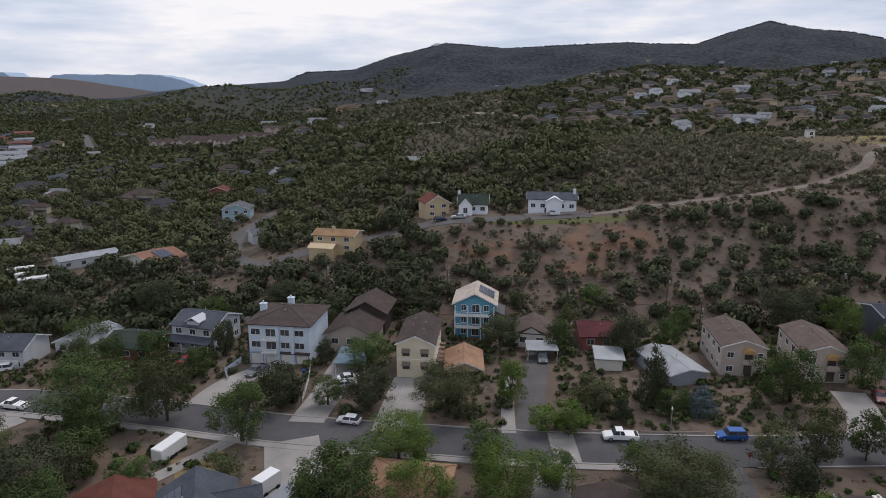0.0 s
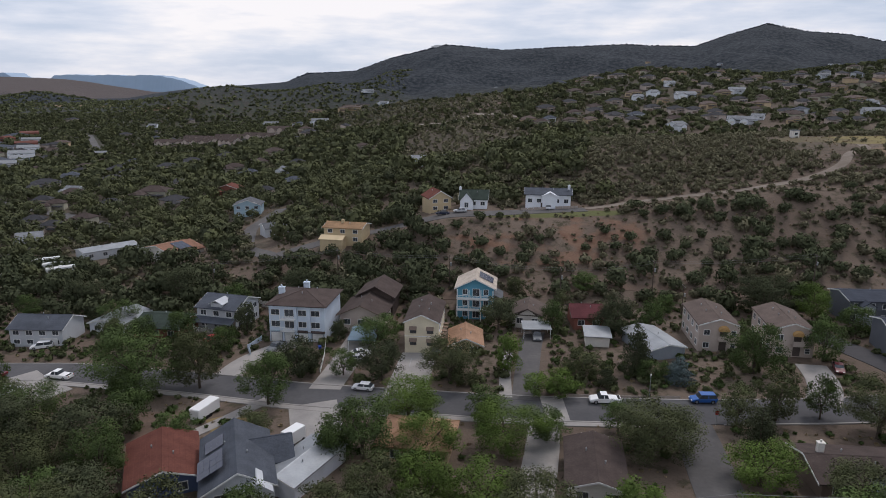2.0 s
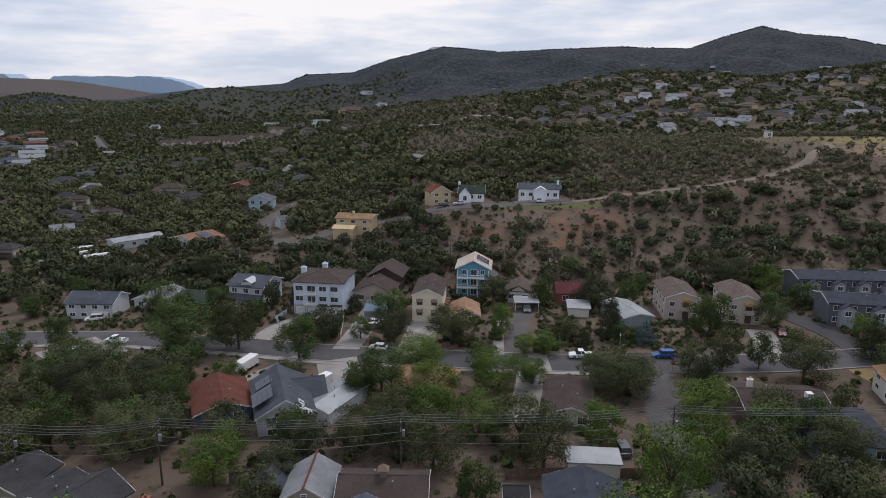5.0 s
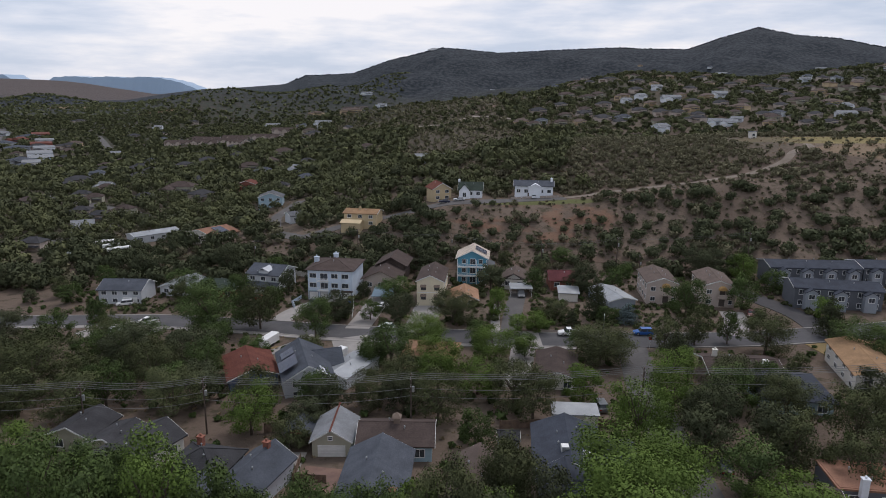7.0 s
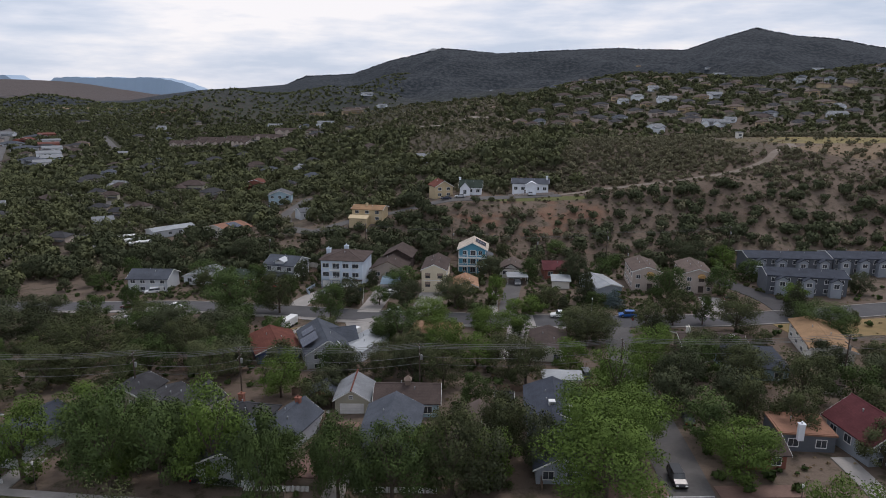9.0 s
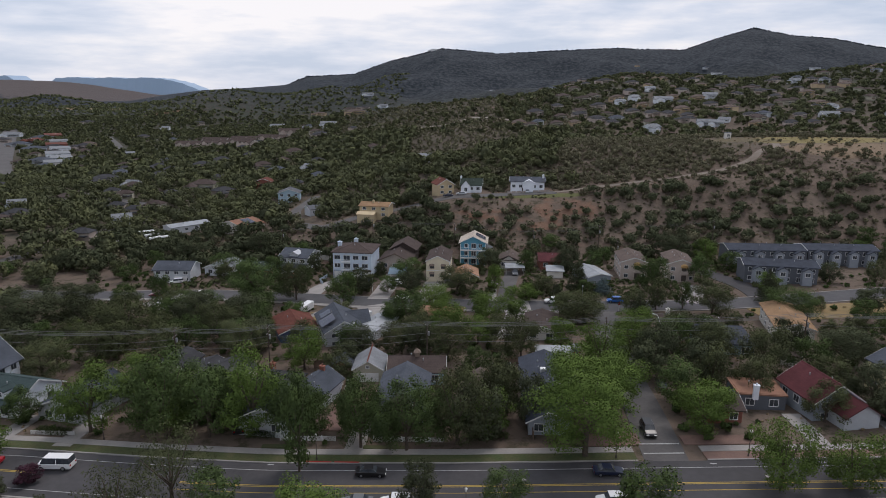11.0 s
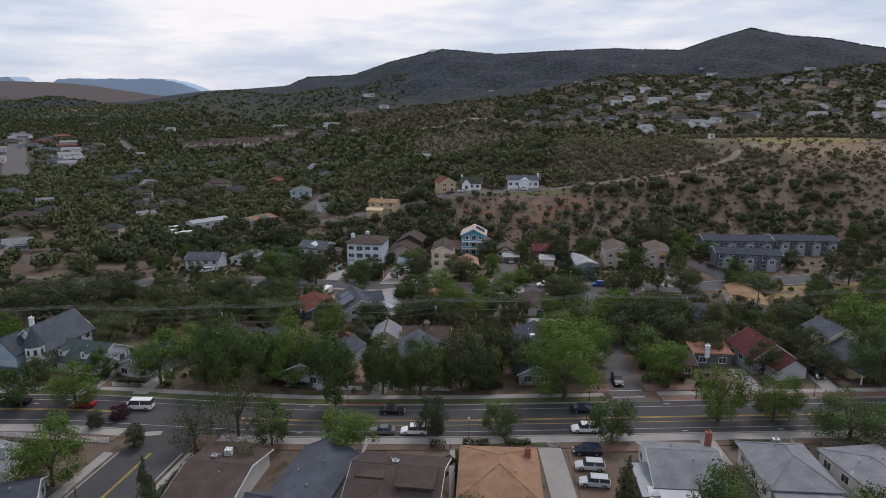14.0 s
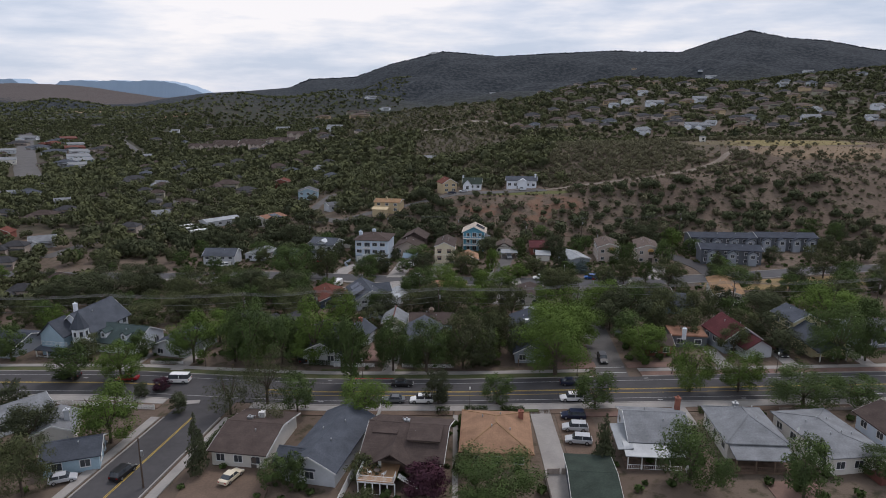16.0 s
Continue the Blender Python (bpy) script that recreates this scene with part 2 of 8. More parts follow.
def land_material():
    m = bpy.data.materials.new("hillside_ground")
    m.use_nodes = True
    n, l = m.node_tree.nodes, m.node_tree.links
    b = n["Principled BSDF"]
    b.inputs["Roughness"].default_value, b.inputs["Specular IOR Level"].default_value = 0.95, 0.1
    geo = n.new("ShaderNodeNewGeometry")
    sep = n.new("ShaderNodeSeparateXYZ")
    l.new(geo.outputs["Position"], sep.inputs[0])

    def tex(scale, detail=5.0, rough=0.55):
        t = n.new("ShaderNodeTexNoise")
        t.inputs["Scale"].default_value, t.inputs["Detail"].default_value, t.inputs["Roughness"].default_value = scale, detail, rough
        l.new(geo.outputs["Position"], t.inputs["Vector"])
        return t.outputs["Fac"]

    def ramp(v, a, c):
        r = n.new("ShaderNodeMapRange")
        r.interpolation_type = "SMOOTHSTEP"
        r.inputs[1].default_value, r.inputs[2].default_value = a, c
        l.new(v, r.inputs[0])
        return r.outputs[0]

    def op(kind, a, c):
        o = n.new("ShaderNodeMath")
        o.operation = kind
        for i, v in enumerate((a, c)):
            if isinstance(v, (int, float)):
                o.inputs[i].default_value = v
            else:
                l.new(v, o.inputs[i])
        return o.outputs[0]

    def blend(fac, a, c):
        o = n.new("ShaderNodeMix")
        o.data_type = "RGBA"
        l.new(fac, o.inputs[0])
        for i, v in ((6, a), (7, c)):
            if isinstance(v, tuple):
                o.inputs[i].default_value = (*v, 1)
            else:
                l.new(v, o.inputs[i])
        return o.outputs[2]

    def spot(cx, cy, rx, ry):
        """An oval patch with a ragged edge."""
        dx = op("DIVIDE", op("SUBTRACT", sep.outputs[0], cx), rx)
        dy = op("DIVIDE", op("SUBTRACT", sep.outputs[1], cy), ry)
        r = op("ADD", op("ADD", op("MULTIPLY", dx, dx), op("MULTIPLY", dy, dy)), op("MULTIPLY", op("SUBTRACT", ragged, 0.5), 1.6))
        return ramp(r, 1.15, 0.75)

    ragged = tex(0.06, 6.0)
    col = blend(ramp(tex(0.028, 6.0), 0.35, 0.65), (0.122, 0.092, 0.073), (0.152, 0.118, 0.094))
    col = blend(ramp(tex(0.35, 6.0, 0.65), 0.50, 0.68), col, (0.066, 0.058, 0.038))
    col = blend(op("MULTIPLY", spot(28, 188, 34, 14), ramp(tex(0.11, 5.0), 0.46, 0.60)), col, blend(ramp(tex(0.3), 0.3, 0.7), (0.150, 0.086, 0.060), (0.185, 0.118, 0.084)))
    col = blend(spot(32, 203, 30, 3.5), col, (0.11, 0.115, 0.05))
    col = blend(spot(198, 284, 54, 17), col, blend(ramp(tex(0.2), 0.3, 0.7), (0.24, 0.19, 0.090), (0.18, 0.155, 0.070)))
    col = blend(spot(212, 246, 48, 22), col, (0.20, 0.148, 0.10))
    # the scrubby hilltop: leaf litter and low growth between the bushes
    col = blend(op("MULTIPLY", spot(80, 300, 100, 70), 0.75), col, blend(ramp(tex(0.45, 6.0, 0.7), 0.42, 0.60), (0.125, 0.100, 0.075), (0.075, 0.068, 0.048)))
    # litter under the valley's trees, their shade put into its darker colour
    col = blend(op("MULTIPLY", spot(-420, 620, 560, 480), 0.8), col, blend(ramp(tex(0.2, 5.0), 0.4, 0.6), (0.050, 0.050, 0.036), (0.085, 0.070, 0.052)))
    # woods and scrub too far to pick apart
    far = ramp(sep.outputs[1], 420.0, 1200.0)
    speck = ramp(tex(0.11, 3.0, 0.6), 0.42, 0.54)
    wild = blend(speck, blend(ramp(tex(0.006, 4.0), 0.4, 0.65), (0.072, 0.058, 0.045), (0.050, 0.046, 0.036)), (0.044, 0.054, 0.036))
    col = blend(op("MULTIPLY", far, 0.95), col, wild)
    # mountain ground: distance haze put into its dark blue-grey colour
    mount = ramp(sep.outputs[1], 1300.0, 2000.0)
    mountain_haze = blend(ramp(tex(0.075, 7.0, 0.72), 0.42, 0.60), (0.023, 0.029, 0.035), (0.054, 0.060, 0.068))
    col = blend(mount, col, mountain_haze)
    col = blend(op("MULTIPLY", spot(-2050, 3200, 900, 620), 0.9), col, (0.112, 0.094, 0.090))
    col = blend(op("MULTIPLY", spot(-1030, 1800, 120, 60), 0.9), col, (0.24, 0.18, 0.115))
    col = blend(op("MULTIPLY", spot(-690, 1490, 60, 22), 0.9), col, (0.26, 0.175, 0.12))
    col = blend(op("MULTIPLY", spot(0, 690, 190, 150), 0.4), col, blend(ramp(tex(0.12, 5.0), 0.4, 0.6), (0.140, 0.108, 0.080), (0.085, 0.074, 0.053)))
    col = blend(op("MULTIPLY", spot(330, 1100, 90, 50), 0.8), col, (0.150, 0.115, 0.085))
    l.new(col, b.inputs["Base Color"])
    bp = n.new("ShaderNodeBump")
    bp.inputs["Strength"].default_value, bp.inputs["Distance"].default_value = 0.9, 0.35
    l.new(tex(0.5, 6.0, 0.7), bp.inputs["Height"])
    bp2 = n.new("ShaderNodeBump")
    bp2.inputs["Strength"].default_value, bp2.inputs["Distance"].default_value = 0.9, 7.0
    l.new(op("MULTIPLY", tex(0.05, 5.0, 0.65), mount), bp2.inputs["Height"])
    l.new(bp.outputs["Normal"], bp2.inputs["Normal"])
    l.new(bp2.outputs["Normal"], b.inputs["Normal"])
    return m


LAND = land_material()

# ---- land ----
def smooth(a, b, v):
    u = np.clip((v - a) / (b - a), 0.0, 1.0)
    return u * u * (3.0 - 2.0 * u)


def ripple(x, y, s, k):
    """Gullies and spurs: a few crossed sine waves of about s metres."""
    a = np.sin(x / s + 1.3 * k + 0.7 * np.sin(y / (1.7 * s) + k))
    b = np.sin(y / (0.8 * s) - 0.4 * k + 0.8 * np.sin(x / (1.3 * s) - k))
    c = np.sin((x + y) / (0.43 * s) + 2.1 * k) * 0.4 + np.sin((x - 1.4 * y) / (0.27 * s) - k) * 0.25
    return (a * b + c) / 1.6


CREST_AT = (-0.80, -0.50, -0.455, -0.383, -0.323, -0.258, -0.223, -0.153, -0.098, -0.018, 0.067, 0.147, 0.242, 0.345, 0.397, 0.447, 0.507, 0.570, 0.640, 0.877)
CREST_UP = (-0.012, -0.010, -0.003, 0.006, 0.009, 0.014, 0.026, 0.029, 0.048, 0.067, 0.060, 0.064, 0.068, 0.066, 0.084, 0.098, 0.087, 0.083, 0.071, 0.05)


def crest_line(base, x, y, xs, zs, ys, front, back, k=5.0):
    """A hill as a long roof: its crest climbs through (xs, ys, zs) and its two faces fall away at the slopes given; it joins the land softly."""
    zc, yc = np.interp(x, xs, zs), np.interp(x, xs, ys) if len(ys) == len(xs) else ys[0]
    d = y - yc
    fall = np.where(d < 0, -d * front, d * back)
    tent = zc + 1.5 - np.sqrt(fall ** 2 + 9.0) * 0.995
    gap = tent - base
    return base + np.where(gap > 8 * k, gap, k * np.log1p(np.exp(np.clip(gap / k, -30, 30))))


def height(x, y):
    """The lie of the land, in metres, for arrays of places."""
    x, y = np.asarray(x, float), np.asarray(y, float)
    z = 4.8 - 3.6 * smooth(5, 95, y) - 0.7 * smooth(95, 150, y)
    west, east = np.clip(x, -130, 0), np.clip(x, 0, 130)
    z = z + west * 0.042 * smooth(0, 95, y) * (1 - 0.4 * smooth(200, 500, y)) + east * (0.03 - 0.01 * smooth(10, 95, y))
    # the bank with the dirt face, climbing to the upper street
    rise = 4.0 * smooth(-125, -80, x) + 6.0 * smooth(-80, -30, x) + 7.0 * smooth(-35, 5, x) + 6.0 * smooth(50, 120, x)
    fade = 1 - smooth(350, 800, y)
    z = z + rise * (0.25 * smooth(150, 170, y) + 0.75 * smooth(165, 207, y)) * fade
    # the valley floor falls to the northwest and climbs again beyond the town
    z = z - 15 * smooth(150, 430, -x) * smooth(200, 600, y) + 26 * smooth(1100, 1850, y) * smooth(350, 900, -x)
    # scrub hill with the meadow shelf on its crest
    steep = np.interp(x, (40, 145), (0.175, 0.085))
    hill = crest_line(z, x, y, (-130, -60, -16, 10, 38, 64, 89, 114, 157, 217, 300, 420, 520), (-6, 9, 22, 27, 33.5, 36, 37.5, 37, 39.5, 39.5, 39, 30, 10), (300, 300), steep, 0.13, 2.0)
    z = z + (hill - z) * smooth(np.interp(x, (60, 140), (212, 200)), np.interp(x, (60, 100, 150), (262, 268, 234)), y)
    # shoulder with the pale track, then the ridge with the houses
    z = crest_line(z, x, y, (-260, -230, -120, -98, -56, 5, 20, 61, 120, 200), (-20, -6, 13, 18, 21, 29, 31, 25, 18, 5), (600, 600), 0.10, 0.03, 2.5)
    z = crest_line(z, x, y, (-330, -240, -186, -105, -88, 0, 38, 113, 211, 309, 455, 505, 560, 650, 705, 900, 1300, 2000), (-30, 6, 26, 37, 41, 50, 54, 59, 79, 96, 92, 86, 90, 104, 109, 127, 150, 160),
                   (950, 950, 950, 950, 950, 860, 840, 905, 1090, 1140, 1140, 1140, 1140, 1140, 1140, 1140, 1140, 1140), 0.132, 0.10, 3.0)
    # middle and far hills on the west side
    z = crest_line(z, x, y, (-2600, -1800, -1455, -1340, -1255, -1190, -1000), (20, 30, 30, 48, 35, 4, -10), (2100, 2100), 0.13, 0.10, 4.0)
    z = crest_line(z, x, y, (-1000, -920, -850, -772, -682, -605, -546, -500, -367, -200, -60), (-10, 6, 18, 36, 52, 57, 46, 40, 40, 28, 0), (1750, 1750), 0.16, 0.10, 4.0)
    z = crest_line(z, x, y, (-4200, -3200, -2205, -1930, -1766, -1552, -1300, -1100), (100, 105, 112, 104, 88, 57, 24, 0), (3200, 3200), 0.11, 0.2, 5.0)
    z = z + ripple(x, y, 130, 1.0) * 3.0 * smooth(1150, 1700, y) + ripple(x, y, 42, 2.0) * 0.8 * smooth(170, 260, y) + ripple(x, y, 75, 4.0) * 2.2 * smooth(600, 800, y) * smooth(-250, -50, x)
    # the long dark mountain
    a = x / np.maximum(y, 300.0)
    crest = np.interp(a, CREST_AT, CREST_UP) * 2950 + 57
    up = smooth(1250, 2950, y) ** 1.25 * (1 - 0.6 * smooth(3000, 4300, y))
    z = np.maximum(z, z * (1 - smooth(1700, 2800, y)) + (crest - 8) * up) + ripple(x, y, 170, 3.0) * 44 * np.sin(np.pi * smooth(1250, 2950, y)) * smooth(-0.30, -0.1, a)
    return z


def z_at(x, y):
    return float(height(x, y))


def mesh_of(name, verts, faces, material, smooth_it=False):
    me = bpy.data.meshes.new(name)
    me.from_pydata([tuple(v) for v in verts], [], [tuple(f) for f in faces])
    me.materials.append(material)
    if smooth_it:
        me.shade_smooth()
    return me


def steps(lo, hi, dense_lo, dense_hi, fine):
    """Places that lie close together in the middle and ever further apart outside it."""
    out = list(np.arange(dense_lo, dense_hi + 0.01, fine))
    v = dense_hi
    while v < hi:
        v += max(fine, 0.014 * (v - dense_hi) + fine)
        out.append(v)
    v = dense_lo
    while v > lo:
        v -= max(fine, 0.014 * (dense_lo - v) + fine)
        out.insert(0, v)
    return np.array(out)


gx, gy = steps(-4600, 4600, -170, 170, 2.5), steps(-700, 4700, -150, 300, 2.5)
mx, my = np.meshgrid(gx, gy)
grid = np.stack([mx.ravel(), my.ravel(), height(mx, my).ravel()], 1)
cols, rows_n = len(gx), len(gy)
first = (np.arange(rows_n - 1)[:, None] * cols + np.arange(cols - 1)[None]).ravel()
quads = np.stack([first, first + 1, first + cols + 1, first + cols], 1)
ground = new("ground", mesh_of("ground", grid.tolist(), quads.tolist(), LAND, True))
tagged(ground, "dry brown hillside ground with scrub and bare earth", "ground", kind="structure")


def ribbon(name, pts, width, material, lift, label="", category="road", z_extra=0.0, kind="structure", skirt=0.0, side=0.0):
    """A strip draped on the land along a polyline, with a skirt so that it has thickness."""
    pts = [Vector((px, py)) for px, py in pts]
    fine = []
    for a, c in zip(pts, pts[1:]):
        k = max(1, int((c - a).length / 2.0))
        fine += [a.lerp(c, i / k) for i in range(k)]
    fine.append(pts[-1])
    for _ in range(6):
        fine = [fine[0]] + [(fine[i - 1] + fine[i] * 2 + fine[i + 1]) / 4 for i in range(1, len(fine) - 1)] + [fine[-1]]
    verts, faces = [], []
    across = max(2, int(width / 2.0) + 1)
    for i, p in enumerate(fine):
        d = (fine[min(i + 1, len(fine) - 1)] - fine[max(i - 1, 0)]).normalized()
        nrm = Vector((-d.y, d.x))
        for j in range(across):
            q = p + nrm * (side + width * (0.5 - j / (across - 1)))
            verts.append((q.x, q.y, z_at(q.x, q.y) + lift))
    for i in range(len(fine) - 1):
        for j in range(across - 1):
            a = i * across + j
            faces.append((a, a + 1, a + across + 1, a + across))
    top = len(verts)
    rim = [i * across for i in range(len(fine))] + [len(fine) * across - across + j for j in range(1, across)] + [i * across + across - 1 for i in range(len(fine) - 2, -1, -1)] + [j for j in range(across - 2, 0, -1)]
    for r in rim:
        verts.append((verts[r][0], verts[r][1], verts[r][2] - 0.5))
    for i in range(len(rim)):
        k = (i + 1) % len(rim)
        faces.append((rim[i], top + i, top + k, rim[k]))
    ob = new(name, mesh_of(name, verts, faces, material))
    return tagged(ob, label, category, kind=kind)


def patch(name, x0, y0, x1, y1, material, lift, label, category="ground", turn=0.0):
    """A rectangular plot of other ground, draped."""
    cy = (y0 + y1) / 2
    a = Matrix.Rotation(radians(turn), 2)
    c = Vector(((x0 + x1) / 2, cy))
    p, q = c + a @ Vector(((x0 - x1) / 2, 0)), c + a @ Vector(((x1 - x0) / 2, 0))
    return ribbon(name, [p, q], abs(y1 - y0), material, lift, label, category)


# the wide road with its side streets
WIDE = [(-230, -3), (-150, -0.5), (-100, 1.3), (-75, 1.6), (-50, -0.8), (-30, -2.1), (0, -1.4), (60, -1.4), (130, -1.4), (230, 0.5)]
ribbon("road", WIDE, 12.2, ASPHALT, 0.10, "wide grey asphalt road with yellow centre lines")
LOWER = [(-52, -2), (-53.5, -14), (-57, -39), (-61, -70), (-66, -110), (-70, -150)]
ribbon("road", LOWER, 11.0, ASPHALT, 0.09, "asphalt side street sloping off the wide road")
SIDE = [(33.5, 4), (34.5, 18), (36.5, 45), (39, 66), (42, 84), (43, 93)]
ribbon("road", SIDE, 7.0, ASPHALT_OLD, 0.08, "narrow worn asphalt lane between two streets")
STREET = [(-230, 122), (-150, 120), (-117, 118), (-83, 116), (-49, 108), (-28, 102), (-7, 98), (5, 96), (22, 94.3), (47, 93), (72, 93.5), (95, 97), (150, 108), (220, 118)]
ribbon("road", STREET, 9.0, ASPHALT_MID, 0.10, "grey asphalt residential street with concrete kerbs")
UPPER = [(-60, 196), (-30, 207), (-10, 205), (6, 204), (30, 206.5), (46, 208)]
ribbon("road", UPPER, 6.5, ASPHALT_OLD, 0.10, "short asphalt street along the bank")
ribbon("dirt_road", [(46, 209), (63, 216), (81, 215), (102, 213), (120, 219), (136, 225), (144, 229), (154, 244), (167, 254), (172, 268)], 3.6, mat("pale_track", (0.21, 0.175, 0.145), (0.16, 0.13, 0.105), 3.0, 0.95, 0.2), 0.12, "pale dirt track climbing the hill")
ribbon("dirt_road", [(-60, 152), (-20, 158), (20, 160), (48, 163), (80, 158)], 3.2, DIRT, 0.08, "brown dirt track below the bank")
ribbon("dirt_road", [(-141, 725), (-120, 745), (-62, 690), (-14, 655), (11, 677), (19, 693), (31, 679), (53, 671), (78, 660)], 6.5, mat("ridge_track", (0.30, 0.26, 0.22), (0.22, 0.19, 0.16), 8.0, 0.95, 0.2), 0.8, "distant pale road along a ridge")
ribbon("dirt_road", [(19, 693), (26, 718), (60, 769), (88, 819), (150, 900)], 5.0, DIRT, 0.6, "brown road climbing the ridge to houses")
ribbon("road", [(-400, 470), (-438, 532), (-484, 599), (-623, 815), (-859, 1181), (-1000, 1400)], 24.0, ASPHALT_OLD, 0.5, "wide distant town street between shops")
ribbon("road", [(-160, 280), (-179, 294), (-223, 322), (-290, 370)], 8.0, ASPHALT_OLD, 0.3, "grey street between valley trees")
ribbon("road", [(-440, 790), (-474, 843), (-609, 1071)], 9.0, ASPHALT_OLD, 0.5, "distant street through the valley")
ribbon("road", [(-60, 196), (-75, 215), (-84, 250), (-80, 285)], 5.5, ASPHALT_OLD, 0.12, "grey asphalt street climbing past houses")
ribbon("road", [(92, 97), (93, 110), (89, 124), (86, 134)], 7.0, ASPHALT, 0.13, "asphalt entrance to the apartments")
ribbon("road", [(-185, 150), (-178, 200), (-165, 260), (-190, 330)], 6.5, ASPHALT_OLD, 0.12, "street with parked vehicles in the valley")


def along(name, line, side, width, lift, material, label, category, lo, hi):
    """Kerbs, pavements and painted lines that run beside a road's middle line between two places."""
    keep = [p for p in line if lo < p[0] < hi]
    ends = [(lo, float(np.interp(lo, [p[0] for p in line], [p[1] for p in line])))], [(hi, float(np.interp(hi, [p[0] for p in line], [p[1] for p in line])))]
    return ribbon(name, ends[0] + keep + ends[1], width, material, lift, label, category, side=side)


for lo, hi in ((-200, 29), (40, 200)):
    along("kerb", WIDE, 6.25, 0.3, 0.24, CONCRETE, "pale concrete kerb of the wide road", "kerb", lo, hi)
    along("pavement", WIDE, 9.6, 1.7, 0.20, CONCRETE, "pale concrete pavement beside the wide road", "pavement", lo, hi)
    along("verge", WIDE, 7.55, 2.3, 0.16, LAWN if lo < 0 else PAVING, "planted verge between kerb and pavement", "verge", lo, hi)
for lo, hi in ((-200, -61), (-43, 200)):
    along("kerb", WIDE, -6.25, 0.3, 0.24, CONCRETE, "pale concrete kerb of the wide road", "kerb", lo, hi)
    along("pavement", WIDE, -7.6, 2.2, 0.20, CONCRETE, "pale concrete pavement beside the wide road", "pavement", lo, hi)
    along("verge", WIDE, -9.6, 1.7, 0.14, DIRT, "planted strip along the pavement", "verge", lo, hi)
for off in (-0.16, 0.16):
    along("centre_line", WIDE, off, 0.13, 0.115, YELLOWLINE, "double yellow line on asphalt", "road marking", -200, -66)
    along("centre_line", WIDE, off, 0.13, 0.115, YELLOWLINE, "double yellow line on asphalt", "road marking", -42, 200)
along("lane_line", WIDE, -1.75, 0.12, 0.115, YELLOWLINE, "yellow line of the turning lane", "road marking", -42, 200)
for off, w in ((4.2, 0.12), (-4.2, 0.12)):
    along("lane_line", WIDE, off, w, 0.115, WHITELINE, "white bicycle lane line on asphalt", "road marking", -200, 200)
for lo, hi in ((-220, 38), (48, 200)):
    along("kerb", STREET, -4.65, 0.35, 0.22, CONCRETE, "concrete kerb of the street", "kerb", lo, hi)
along("kerb", STREET, 4.65, 0.35, 0.22, CONCRETE, "concrete kerb of the street", "kerb", -220, 200)
along("pavement", STREET, -5.6, 1.4, 0.18, CONCRETE, "concrete pavement beside the street", "pavement", -120, 38)
for o in (-5.0, 5.0):
    ribbon("kerb", [(x + o + 0.55 * (1 if o > 0 else -1), y) for x, y in LOWER[1:]], 0.3, CONCRETE, 0.24, "concrete kerb of the side street", "kerb")
    ribbon("pavement", [(x + o * 1.45, y) for x, y in LOWER[1:]], 1.8, CONCRETE, 0.2, "concrete pavement of the side street", "pavement")
for o in (-0.14, 0.14):
    ribbon("centre_line", [(x + o, y) for x, y in LOWER[1:]], 0.12, YELLOWLINE, 0.12, "double yellow line on asphalt", "road marking")
ribbon("stop_line", [(30.5, 7.0), (37.0, 7.0)], 0.3, WHITELINE, 0.12, "white crossing line at the lane's mouth", "road marking")
ribbon("stop_line", [(30.5, 10.0), (37.2, 10.0)], 0.3, WHITELINE, 0.12, "white crossing line at the lane's mouth", "road marking")

# drives and plots
ribbon("driveway", [(-46, 112), (-45, 120), (-40, 127), (-36, 131)], 6.0, CONCRETE, 0.14, "curved concrete drive up to garages", "driveway")
ribbon("driveway", [(-24, 104), (-22.5, 115), (-21, 134)], 6.5, CONCRETE, 0.14, "concrete drive to a carport", "driveway")
ribbon("driveway", [(-8, 100), (-7, 112), (-6, 122)], 8.0, CONCRETE, 0.14, "concrete parking court before an apartment house", "driveway")
ribbon("driveway", [(11.5, 99), (12, 110), (13.5, 122)], 2.4, CONCRETE, 0.14, "narrow concrete path up the slope", "path")
ribbon("driveway", [(15, 98), (16.5, 110), (19, 126), (21, 135)], 5.0, ASPHALT_OLD, 0.12, "old asphalt drive up to a carport", "driveway")
ribbon("driveway", [(17.5, 90), (16, 80), (13, 66)], 5.5, CONCRETE, 0.14, "concrete drive beside a brown-roofed house", "driveway")
ribbon("driveway", [(20, 99), (20, 89.4)], 4.2, CONCRETE, 0.125, "pale concrete crossing over the street", "driveway")
ribbon("driveway", [(-34, 100), (-40, 92), (-46, 84)], 2.8, CONCRETE, 0.14, "concrete drive with a parked trailer", "driveway")
ribbon("driveway", [(-25, 98), (-22, 88), (-20, 80)], 9.0, CONCRETE, 0.14, "wide concrete drive", "driveway")
ribbon("driveway", [(69, 96), (74, 104), (76, 114)], 6.0, CONCRETE, 0.14, "concrete drive between stucco houses", "driveway")
ribbon("driveway", [(-95, 112), (-88, 106), (-80, 101)], 14.0, CONCRETE, 0.14, "concrete forecourt with parked cars", "driveway")
ribbon("driveway", [(-18, 34), (-19.5, 26), (-20, 15)], 7.5, PAVING, 0.12, "brown paved court before a white garage", "driveway")
ribbon("path", [(45, 62), (52, 60), (58, 66)], 1.6, CONCRETE, 0.14, "curved concrete garden path", "path")
ribbon("driveway", [(15.2, -8), (15.4, -24), (15.6, -48)], 4.0, CONCRETE, 0.14, "long pale concrete drive between houses", "driveway")
